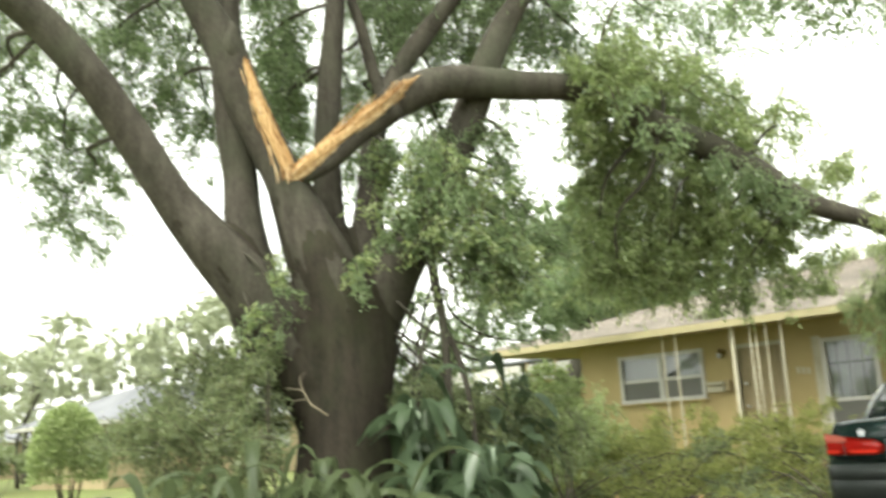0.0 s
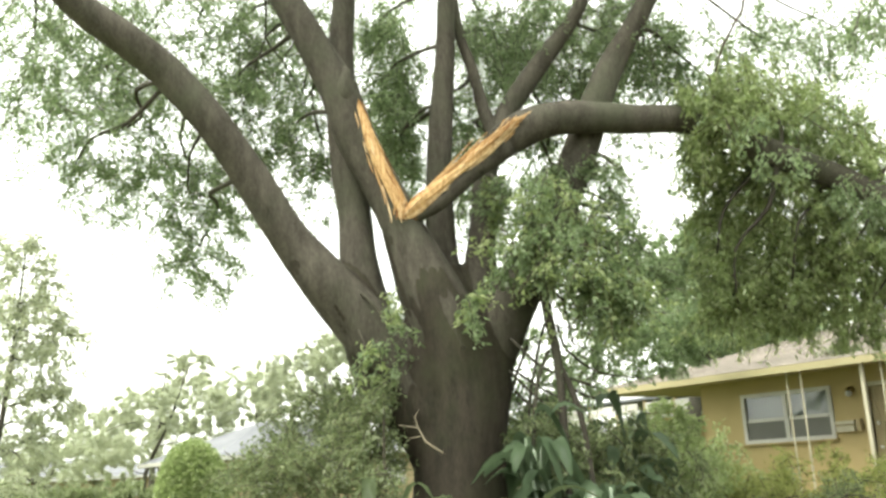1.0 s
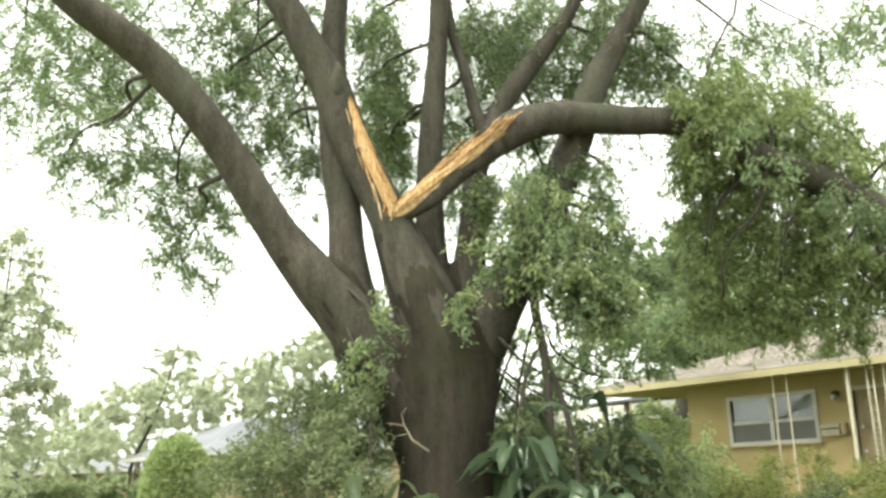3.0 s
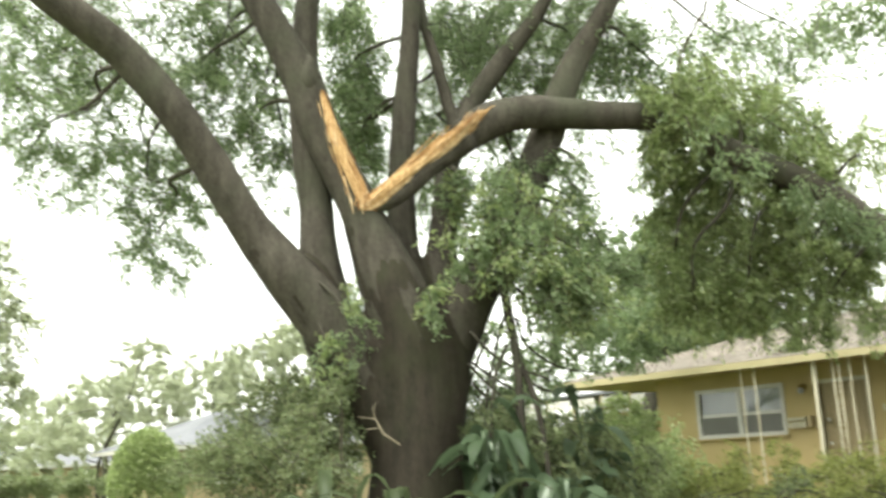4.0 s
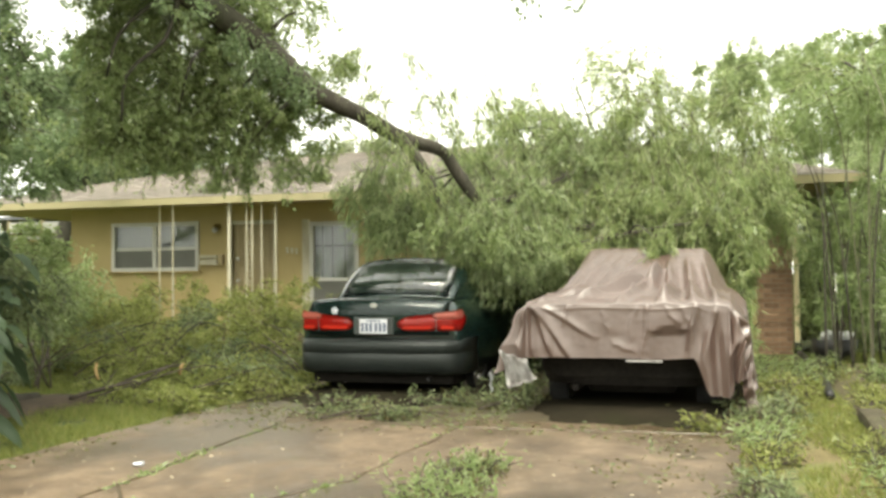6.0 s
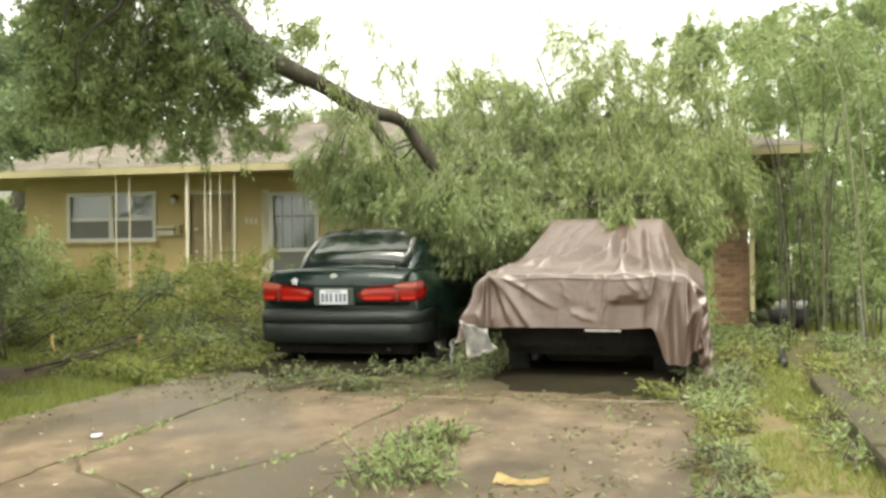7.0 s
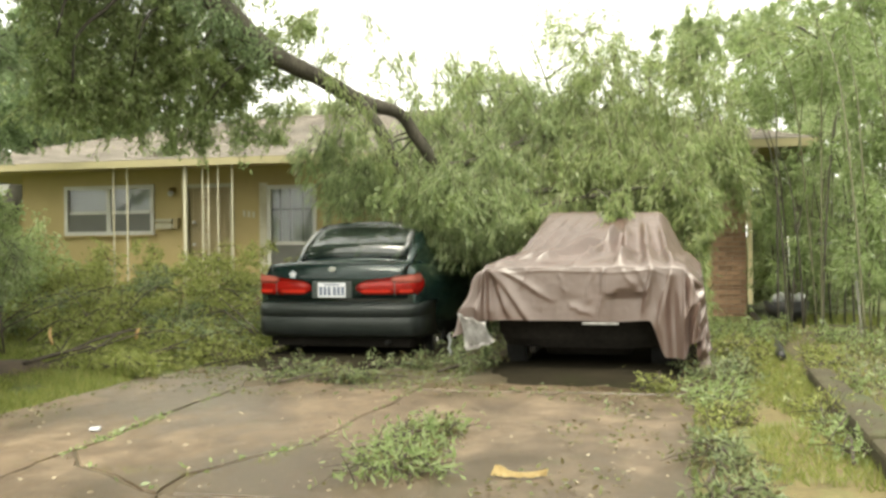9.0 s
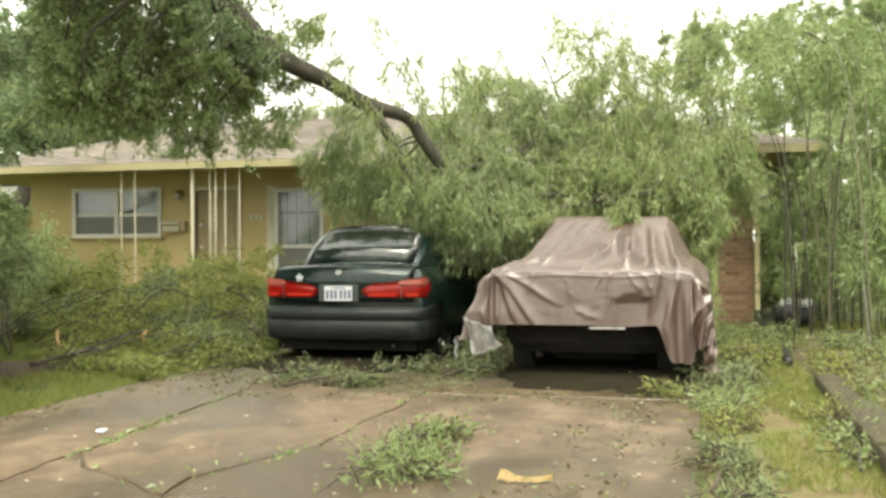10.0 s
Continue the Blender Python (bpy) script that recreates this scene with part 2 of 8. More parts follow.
DOOR_PAINT = surface("door_paint", (0.26, 0.21, 0.12), (0.36, 0.29, 0.17), 2.0, 40.0, 0.6, 0, 0.1)
DARK_METAL = plain("dark_metal", (0.03, 0.03, 0.03), 0.5, 0.6)
STEEL = plain("brushed_steel", (0.55, 0.54, 0.52), 0.3, 1.0)
CAR_PAINT = plain("dark_green_car_paint", (0.008, 0.024, 0.022), 0.25, 0.3, 0.5, 0.8)
CAR_TRIM = surface("black_bumper_trim", (0.030, 0.037, 0.035), (0.053, 0.061, 0.059), 3.0, 60.0, 0.30, 0, 0.02)
CAR_GLASS = plain("car_glass", (0.024, 0.038, 0.032), 0.03, 0, 1.0, 1.0)
CAR_GLASS.node_tree.nodes["Principled BSDF"].inputs["IOR"].default_value = 1.75
RED_LENS = plain("red_tail_lens", (0.42, 0.014, 0.011), 0.15, 0, 0.6, 0.6)
RED_BRIGHT = plain("red_reflector", (0.85, 0.05, 0.03), 0.25, 0, 0.6, 0.5)
PINK_GLINT = plain("pale_red_glint", (0.6, 0.17, 0.13), 0.15, 0, 0.6, 0.6)
PLATE_WHITE = plain("plate_white", (0.52, 0.53, 0.56), 0.45)
PLATE_INK = plain("plate_ink", (0.10, 0.12, 0.17), 0.5)
RUBBER = surface("tyre_rubber", (0.012, 0.012, 0.012), (0.03, 0.03, 0.03), 8.0, 60.0, 0.85, 0, 0.2, spec=0.2)
TARP = surface("brown_tarpaulin", (0.061, 0.036, 0.028), (0.100, 0.062, 0.050), 2.2, 240.0, 0.40, 0, 0.12, stain=(0.058, 0.034, 0.025), stain_scale=1.3, stain_amount=0.5, spec=1.0)
TARP_SILVER = surface("tarpaulin_silver_side", (0.20, 0.19, 0.18), (0.42, 0.41, 0.40), 14.0, 90.0, 0.4, 0.2, 0.25, stain=(0.09, 0.07, 0.06), stain_scale=9.0, stain_amount=0.7)
# Near-black tone that carries the shade beneath both cars.
SHADED_UNDERSIDE = surface("shaded_underside", (0.010, 0.009, 0.008), (0.024, 0.021, 0.018), 4.0, 30.0, 0.9, 0, 0.1, spec=0.1)


# ---- building helpers ----
def thing(name, at, label, category, group="", kind=""):
    ob = new(name)
    ob.location = at
    ob.empty_display_size = 0.2
    return tagged(ob, label, category, group, kind)


def mesh_of(name, verts, faces, material=None, smooth=False):
    me = bpy.data.meshes.new(name)
    me.from_pydata([tuple(v) for v in verts], [], faces)
    me.update()
    if material:
        me.materials.append(material)
    if smooth:
        me.polygons.foreach_set("use_smooth", [True] * len(me.polygons))
    return me


def origin(parent):
    v = Vector((0, 0, 0))
    while parent is not None:
        v += parent.location
        parent = parent.parent
    return v


def part(name, shape, material, parent, label="", smooth=False, kind=""):
    """Links a bmesh or a mesh, given in world coordinates, as one object under a thing or a part."""
    if isinstance(shape, bmesh.types.BMesh):
        me = bpy.data.meshes.new(name)
        shape.to_mesh(me)
        shape.free()
    else:
        me = shape
    me.name = name
    if material and not me.materials:
        me.materials.append(material)
    if smooth:
        me.polygons.foreach_set("use_smooth", [True] * len(me.polygons))
    ob = new(name, me)
    if parent is not None:
        me.transform(Matrix.Translation(-origin(parent)))
        ob.parent = parent
    return tagged(ob, label, kind=kind)


def setting(name, shape, material, label, category):
    return tagged(part(name, shape, material, None), label, category, kind="structure")


def boxes(*spans, bevel=0.0):
    """One bmesh of boxes, each (x0, x1, y0, y1, z0, z1)."""
    bm = bmesh.new()
    for x0, x1, y0, y1, z0, z1 in spans:
        m = Matrix.Translation(((x0 + x1) / 2, (y0 + y1) / 2, (z0 + z1) / 2)) @ Matrix.Diagonal((x1 - x0, y1 - y0, z1 - z0, 1))
        bmesh.ops.create_cube(bm, size=1, matrix=m)
    if bevel:
        bmesh.ops.bevel(bm, geom=bm.edges[:], offset=bevel, segments=2, profile=0.6, affect="EDGES")
    return bm


def panel(x_cuts, z_cuts, y0, y1, holes):
    """A wall in one piece with openings; the cuts hold the openings' edges."""
    bm = bmesh.new()
    v = {}

    def at(i, k, y):
        if (i, k, y) not in v:
            v[(i, k, y)] = bm.verts.new((x_cuts[i], y, z_cuts[k]))
        return v[(i, k, y)]

    def solid(i, k):
        if not (0 <= i < len(x_cuts) - 1 and 0 <= k < len(z_cuts) - 1):
            return False
        x, z = (x_cuts[i] + x_cuts[i + 1]) / 2, (z_cuts[k] + z_cuts[k + 1]) / 2
        return not any(a < x < b and c < z < d for a, b, c, d in holes)
    for i in range(len(x_cuts) - 1):
        for k in range(len(z_cuts) - 1):
            if not solid(i, k):
                continue
            bm.faces.new((at(i, k, y0), at(i + 1, k, y0), at(i + 1, k + 1, y0), at(i, k + 1, y0)))
            bm.faces.new((at(i, k + 1, y1), at(i + 1, k + 1, y1), at(i + 1, k, y1), at(i, k, y1)))
            for (ni, nk), (a, b) in (((i - 1, k), ((i, k), (i, k + 1))), ((i + 1, k), ((i + 1, k + 1), (i + 1, k))), ((i, k - 1), ((i + 1, k), (i, k))), ((i, k + 1), ((i, k + 1), (i + 1, k + 1)))):
                if not solid(ni, nk):
                    bm.faces.new((at(*a, y0), at(*b, y0), at(*b, y1), at(*a, y1)))
    bmesh.ops.recalc_face_normals(bm, faces=bm.faces)
    return bm


def smooth_path(points, steps):
    p = np.array(points, float)
    e = np.vstack([2 * p[0] - p[1], p, 2 * p[-1] - p[-2]])
    rows = []
    for i in range(1, len(e) - 2):
        for s in range(steps):
            u = s / steps
            a, b, c, d = e[i - 1], e[i], e[i + 1], e[i + 2]
            rows.append(0.5 * (2 * b + (c - a) * u + (2 * a - 5 * b + 4 * c - d) * u * u + (3 * b - a - 3 * c + d) * u ** 3))
    rows.append(p[-1])
    return np.array(rows)


def tube_data(points, sides=10, steps=4, rough=0.0, seed=0, first=0):
    """Vertices and faces of a limb through (x, y, z, radius) points."""
    rows = smooth_path(points, steps)
    pos, rad = rows[:, :3], np.maximum(rows[:, 3], 0.002)
    tan = np.gradient(pos, axis=0)
    tan /= np.linalg.norm(tan, axis=1)[:, None] + 1e-9
    ref = np.array((0.31, 0.93, 0.17))
    verts, faces = [], []
    for i in range(len(pos)):
        ref = ref - tan[i] * ref.dot(tan[i])
        ref /= np.linalg.norm(ref) + 1e-9
        side = np.cross(tan[i], ref)
        for k in range(sides):
            a = 2 * math.pi * k / sides
            d = ref * math.cos(a) + side * math.sin(a)
            r = rad[i]
            if rough:
                q = pos[i] + d * r
                n = noise.noise(Vector((q[0] * 3 + seed, q[1] * 3, q[2] * 1.3))) + 0.6 * noise.noise(Vector((math.cos(a) * 5 + seed, math.sin(a) * 5, q[2] * 1.5)))
                r = r * (1 + rough * n)
            verts.append(pos[i] + d * r)
    for i in range(len(pos) - 1):
        for k in range(sides):
            a, b = first + i * sides + k, first + i * sides + (k + 1) % sides
            faces.append((a, b, b + sides, a + sides))
    last = first + (len(pos) - 1) * sides
    faces.append(tuple(first + k for k in reversed(range(sides))))
    faces.append(tuple(last + k for k in range(sides)))
    return verts, faces


def tube(name, points, material, parent, sides=14, steps=5, rough=0.12, seed=0, label=""):
    v, f = tube_data(points, sides, steps, rough, seed)
    return part(name, mesh_of(name, v, f, material, True), material, parent, label)


def tubes(name, many, material, parent, sides=5, steps=3, label="", kind=""):
    verts, faces = [], []
    for p in many:
        v, f = tube_data(p, sides, steps, 0, 0, len(verts))
        verts += v
        faces += f
    return part(name, mesh_of(name, verts, faces, material, True), material, parent, label, kind=kind)


def leaf_mesh(name, at, way, length, width, material, rng, cup=0.25):
    """Many small pointed leaves: at and way are (n, 3) arrays; four corners each, folded a little along the middle."""
    n = len(at)
    way = way / (np.linalg.norm(way, axis=1)[:, None] + 1e-9)
    side = np.cross(way, rng.normal(size=(n, 3)))
    side /= np.linalg.norm(side, axis=1)[:, None] + 1e-9
    up = np.cross(side, way)
    ln = (length * rng.uniform(0.6, 1.35, n))[:, None]
    wd = ln * width / length
    v = np.empty((n, 4, 3))
    v[:, 0] = at
    v[:, 1] = at + way * ln * 0.45 + side * wd * 0.5 + up * ln * cup * 0.25
    v[:, 2] = at + way * ln
    v[:, 3] = at + way * ln * 0.45 - side * wd * 0.5 + up * ln * cup * 0.25
    me = bpy.data.meshes.new(name)
    me.vertices.add(4 * n)
    me.vertices.foreach_set("co", v.reshape(-1))
    me.loops.add(4 * n)
    me.loops.foreach_set("vertex_index", np.arange(4 * n, dtype=np.int32))
    me.polygons.add(n)
    me.polygons.foreach_set("loop_start", np.arange(0, 4 * n, 4, dtype=np.int32))
    me.polygons.foreach_set("loop_total", np.full(n, 4, dtype=np.int32))
    me.materials.append(material)
    me.update(calc_edges=True)
    return me


def sprays(blobs, rng, per=34, hang=0.5, reach=1.0, loose=0.75):
    """Twigs and leaf sites for clumps (x, y, z, radius, half height, twigs): each twig bends down through its clump and carries leaves."""
    twigs, sites, ways = [], [], []
    for x, y, z, r, h, n in blobs:
        c = np.array((x, y, z))
        for _ in range(int(n)):
            d = rng.normal(size=3)
            d *= rng.uniform(0.25, 1.0) ** 0.5 / np.linalg.norm(d)
            mid = c + d * (r, r, h)
            run = np.array((d[0], d[1], 0.25 * d[2])) + rng.normal(size=3) * 0.5
            run[2] -= hang
            run /= np.linalg.norm(run) + 1e-9
            half = reach * (0.10 + 0.28 * rng.random()) * (0.35 + min(r, 0.7))
            a, b = mid - run * half, mid + run * half - np.array((0, 0, hang * half * 0.5))
            m = (a + b) / 2 + np.array((0, 0, 0.12 * half))
            twigs.append([(*a, 0.006), (*m, 0.0045), (*b, 0.002)])
            k = max(4, int(per * (0.5 + rng.random())))
            u = rng.random(k)[:, None]
            p = (1 - u) ** 2 * a + 2 * u * (1 - u) * m + u * u * b
            w = rng.normal(size=(k, 3)) * loose + run * 0.5
            w[:, 2] -= hang
            sites.append(p + rng.normal(size=(k, 3)) * 0.035)
            ways.append(w)
    return twigs, np.vstack(sites), np.vstack(ways)


def foliage(parent, blobs, material, seed, per=34, length=0.085, width=0.034, hang=0.5, reach=1.0, leaf_name="foliage", twig_name="twig", label="", loose=0.75):
    rng = np.random.default_rng(seed)
    twigs, sites, ways = sprays(blobs, rng, per, hang, reach, loose)
    me = leaf_mesh(leaf_name, sites, ways, length, width, material, rng)
    part(leaf_name, me, material, parent, label, kind="stuff")
    tubes(twig_name, twigs, TWIG_BARK, parent, 3, 1, kind="stuff")

# ---- ground, driveway, kerb ----
def ground_sheet():
    xs = [-600, -150, -60] + [-40 + i for i in range(61)] + [60, 150, 600]
    ys = [-600, -150, -60] + [-20 + i for i in range(61)] + [60, 150, 600]
    v = []
    for y in ys:
        for x in xs:
            z = 0.03 * noise.noise(Vector((x * 0.35, y * 0.35, 0)))
            if -6.2 < x < 1.6 and -8 < y < 17:
                z = -0.02
            if 14.5 < y < 27 and -15 < x < 3:
                z = 0.05
            v.append((x, y, z))
    n = len(xs)
    f = [(j * n + i, j * n + i + 1, (j + 1) * n + i + 1, (j + 1) * n + i) for j in range(len(ys) - 1) for i in range(n - 1)]
    return mesh_of("ground", v, f, LAWN, True)


setting("ground", ground_sheet(), LAWN, "green storm-littered lawn with bare earth patches", "ground")


def jag(x, y):
    """Wander of the driveway's cracks."""
    return 0.07 * noise.noise(Vector((x * 1.7, y * 1.7, 3.0))) + 0.02 * noise.noise(Vector((x * 9, y * 9, 5.0)))


def slab(outline, top=0.02):
    """A cracked concrete slab from its corners; its sides wander."""
    ring = []
    for (x0, y0), (x1, y1) in zip(outline, outline[1:] + outline[:1]):
        k = max(2, int(math.hypot(x1 - x0, y1 - y0) / 0.12))
        for i in range(k):
            u = i / k
            x, y = x0 + (x1 - x0) * u, y0 + (y1 - y0) * u
            ring.append((x + jag(x, y), y + jag(y + 7, x)))
    cx, cy = sum(p[0] for p in ring) / len(ring), sum(p[1] for p in ring) / len(ring)
    v, n = [], len(ring)
    for inset, z in ((0.0, -0.08), (0.002, top - 0.008), (0.009, top)):
        for x, y in ring:
            d = math.hypot(cx - x, cy - y)
            v.append((x + (cx - x) / d * inset, y + (cy - y) / d * inset, z))
    f = [(r * n + i, r * n + (i + 1) % n, (r + 1) * n + (i + 1) % n, (r + 1) * n + i) for r in range(2) for i in range(n)]
    f.append(tuple(2 * n + i for i in range(n)))
    return mesh_of("slab", v, f, CONCRETE)


driveway = thing("driveway", (-2.4, 6.0, 0.0), "wet brown concrete driveway, cracked into uneven slabs", "driveway", kind="structure")
GRIT = surface("packed_grit", (0.04, 0.032, 0.02), (0.10, 0.078, 0.05), 3.0, 50.0, 0.85, 0, 0.4, spec=0.25)


def sub_base():
    """Packed grit under the slabs, filling the cracks to an uneven height."""
    nx, ny = 84, 180
    v = []
    for j in range(ny + 1):
        for i in range(nx + 1):
            x, y = -4.99 + 4.99 * i / nx, -2.0 + 17.1 * j / ny
            v.append((x, y, 0.010 + 0.013 * noise.noise(Vector((x * 1.6, y * 1.6, 23)))))
    n = nx + 1
    f = [(j * n + i, j * n + i + 1, (j + 1) * n + i + 1, (j + 1) * n + i) for j in range(ny) for i in range(nx)]
    return mesh_of("sub_base", v, f, GRIT, True)


part("sub_base", sub_base(), GRIT, driveway, "packed grit between the slabs")
SLABS = [
    ([(-5.03, -6.0), (-3.62, -6.0), (-3.72, 5.35), (-3.88, 8.0), (-4.1, 8.75), (-5.05, 8.7)], 0.022),
    ([(-3.60, -6.0), (-2.56, -6.0), (-2.62, 4.5), (-3.45, 4.95), (-3.70, 5.33)], 0.020),
    ([(-3.44, 4.98), (-2.66, 4.56), (-2.76, 4.97), (-2.36, 5.84), (-2.30, 8.1), (-3.86, 8.0), (-3.70, 5.36)], 0.020),
    ([(-2.54, -6.0), (-0.02, -6.0), (0.0, 4.3), (-2.0, 4.5), (-2.6, 4.52)], 0.022),
    ([(-2.58, 4.56), (-1.98, 4.53), (0.0, 4.34), (0.03, 8.2), (-2.28, 8.1), (-2.34, 5.84), (-2.70, 4.98)], 0.016),
    ([(-4.08, 8.76), (-3.87, 8.03), (-2.3, 8.13), (-2.27, 15.2), (-5.0, 15.2), (-5.0, 8.76)], 0.010),
    ([(-2.28, 8.15), (0.03, 8.26), (0.05, 15.2), (-2.25, 15.2)], 0.018),
]
for outline, top in SLABS:
    part("slab", slab(outline, top), CONCRETE, driveway)

kerb = thing("garden_kerb", (1.1, 7.0, 0.0), "weathered mossy concrete kerb edging beside the driveway", "kerb", kind="structure")
for i in range(4):
    y0 = 2.9 + i * 1.58
    kb = boxes((0.985 + 0.01 * (i % 2), 1.21 + 0.015 * (i % 3), y0 + 0.01, y0 + 1.56, -0.05, 0.135 + 0.012 * (i % 3)), bevel=0.035)
    for q in kb.verts:
        q.co += Vector((0.012, 0.008, 0.010)) * noise.noise(q.co * 5.0)
    part("kerb_stone", kb, KERB, kerb)


def bed(name, x0, x1, y0, y1, top, seed, material=SOIL):
    nx, ny = 26, 40
    v = []
    for j in range(ny + 1):
        for i in range(nx + 1):
            x, y = x0 + (x1 - x0) * i / nx, y0 + (y1 - y0) * j / ny
            edge = min(i, nx - i, j, ny - j)
            z = top * min(1, edge / 2) + 0.035 * noise.noise(Vector((x * 2, y * 2, seed))) - (0.04 if edge == 0 else 0)
            v.append((x, y, z))
    n = nx + 1
    f = [(j * n + i, j * n + i + 1, (j + 1) * n + i + 1, (j + 1) * n + i) for j in range(ny) for i in range(nx)]
    return mesh_of(name, v, f, material, True)


DIRT = surface("pale_dirt", (0.070, 0.055, 0.026), (0.165, 0.135, 0.064), 4.0, 30.0, 0.9, 0, 0.5, stain=(0.10, 0.13, 0.045), stain_scale=1.2, stain_amount=0.8, spec=0.2)
setting("ground_strip", bed("ground_strip", 0.02, 1.03, 2.5, 15.0, 0.012, 5.0, DIRT), DIRT, "yellowish dirt strip with weeds between driveway and kerb", "ground")
BED_TOP = 0.11
DRY_SOIL = surface("dry_garden_soil", (0.050, 0.044, 0.024), (0.115, 0.098, 0.058), 3.0, 40.0, 0.9, 0, 0.6, stain=(0.045, 0.041, 0.022), stain_scale=1.0, stain_amount=0.5, spec=0.2)
setting("ground_bed", bed("ground_bed", 1.03, 5.5, 2.5, 14.5, BED_TOP, 3.0, DRY_SOIL), DRY_SOIL, "bare soil bed under bamboo", "flower bed")
MUD = surface("wet_mud", (0.03, 0.024, 0.014), (0.085, 0.066, 0.04), 2.0, 30.0, 0.55, 0, 0.5, stain=(0.05, 0.052, 0.02), stain_scale=1.4, stain_amount=0.6, spec=0.4)
setting("ground_mud", bed("ground_mud", -4.95, 0.02, 8.42, 15.0, 0.034, 9.0, MUD), MUD, "dark wet mud and leaf mould washed under the cars", "mud")
# Near-black mud; the shadow under the cars is put into its colour.
SHADOW_MUD = surface("shadow_mud", (0.010, 0.009, 0.006), (0.028, 0.023, 0.015), 2.4, 30.0, 0.95, 0, 0.4, stain=(0.018, 0.019, 0.009), stain_scale=1.6, stain_amount=0.5, spec=0.04)


def shadow_patch(cx, cy, rx, ry, seed):
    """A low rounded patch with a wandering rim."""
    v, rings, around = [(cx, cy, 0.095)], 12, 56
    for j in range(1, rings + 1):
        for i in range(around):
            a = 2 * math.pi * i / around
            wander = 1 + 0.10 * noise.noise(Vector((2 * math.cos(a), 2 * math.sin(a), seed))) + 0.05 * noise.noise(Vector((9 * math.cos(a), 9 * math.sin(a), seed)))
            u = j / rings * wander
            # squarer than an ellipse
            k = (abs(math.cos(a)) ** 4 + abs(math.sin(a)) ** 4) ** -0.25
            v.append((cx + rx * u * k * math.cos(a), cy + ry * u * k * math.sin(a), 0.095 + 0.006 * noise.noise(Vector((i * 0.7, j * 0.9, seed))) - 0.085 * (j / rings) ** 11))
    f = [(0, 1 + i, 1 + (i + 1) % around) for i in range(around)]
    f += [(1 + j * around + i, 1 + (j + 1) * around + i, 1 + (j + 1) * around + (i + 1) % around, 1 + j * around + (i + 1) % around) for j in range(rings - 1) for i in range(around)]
    return mesh_of("ground_shadow", v, f, SHADOW_MUD, True)


# One dark patch below each car stands in for its contact shadow.
setting("ground_shadow", shadow_patch(-0.95, 10.9, 1.06, 2.40, 4.0), SHADOW_MUD, "black mud with the shadow under the covered car in its colour", "mud")
setting("ground_shadow", shadow_patch(-3.58, 11.35, 1.25, 2.38, 6.0), SHADOW_MUD, "black mud with the shadow under the green car in its colour", "mud")
setting("ground_bed", bed("ground_bed", -10.2, -6.3, 3.2, 9.2, 0.10, 8.0), SOIL, "planting bed round the big tree", "flower bed")

# ---- house ----
house = thing("house", (-6.0, 20.0, 0.1), "low yellow painted bungalow with a hipped brown shingle roof", "house")
FLOOR = 0.2
X0, X1, Y0, Y1, TOP = -12.3, 0.34, 16.2, 24.6, 2.66
W1 = (-11.38, -9.51, 1.46, 2.38)
DOOR = (-8.84, -7.99, FLOOR, 2.30)
W2 = (-7.27, -6.34, 0.50, 2.31)
wall_t = 0.2
x_cuts = [X0, W1[0], W1[1], DOOR[0], DOOR[1], W2[0], W2[1], X1]
z_cuts = sorted({0.0, FLOOR, W2[2], W1[2], DOOR[3], W2[3], W1[3], TOP})
part("wall", panel(x_cuts, z_cuts, Y0, Y0 + wall_t, [W1, W2, DOOR]), STUCCO, house)
part("wall", boxes((X0, X0 + wall_t, Y0 + wall_t, Y1, 0, TOP)), STUCCO, house)
part("wall", boxes((0.87 - wall_t, 0.87, Y0 + wall_t, Y1, 0, TOP)), STUCCO, house)
part("wall", boxes((X0, 0.87, Y1, Y1 + wall_t, 0, TOP)), STUCCO, house)
part("ceiling", boxes((X0 + wall_t, 0.87 - wall_t, Y0 + wall_t, Y1, TOP - 0.08, TOP - 0.02)), BLIND, house)
part("floor", boxes((X0 + wall_t, 0.87 - wall_t, Y0 + wall_t, Y1, FLOOR - 0.1, FLOOR)), DOOR_PAINT, house)
part("porch_slab", boxes((-10.6, -5.6, 14.9, Y0, 0, FLOOR - 0.03), bevel=0.02), CONCRETE, house, "concrete porch slab")

EX0, EX1, EY0, EY1, EZ = -14.3, 1.85, 15.3, 25.5, 2.75
RX0, RX1, RY, RZ = -9.9, -2.2, 20.4, 4.06


def hip_roof():
    """Shingle courses: each plane is laid in stepped rows."""
    bm = bmesh.new()
    a, b, c, d = Vector((EX0, EY0, EZ)), Vector((EX1, EY0, EZ)), Vector((EX1, EY1, EZ)), Vector((EX0, EY1, EZ))
    r0, r1 = Vector((RX0, RY, RZ)), Vector((RX1, RY, RZ))
    for p, q, s, e in ((a, b, r1, r0), (b, c, r1, r1), (c, d, r0, r1), (d, a, r0, r0)):
        rows = 34
        normal = (q - p).cross(e - p).normalized()
        for i in range(rows):
            u0, u1 = i / rows, (i + 1) / rows
            lo0, lo1 = p.lerp(e, u0) + normal * 0.014, q.lerp(s, u0) + normal * 0.014
            hi0, hi1 = p.lerp(e, u1), q.lerp(s, u1)
            vs = [bm.verts.new(x) for x in (lo0, lo1, hi1, hi0)]
            if (hi0 - hi1).length > 0.001:
                bm.faces.new(vs)
            else:
                bm.faces.new(vs[:3])
            under = [bm.verts.new(x) for x in (p.lerp(e, u0), q.lerp(s, u0), lo1, lo0)]
            bm.faces.new(under)
    return bm


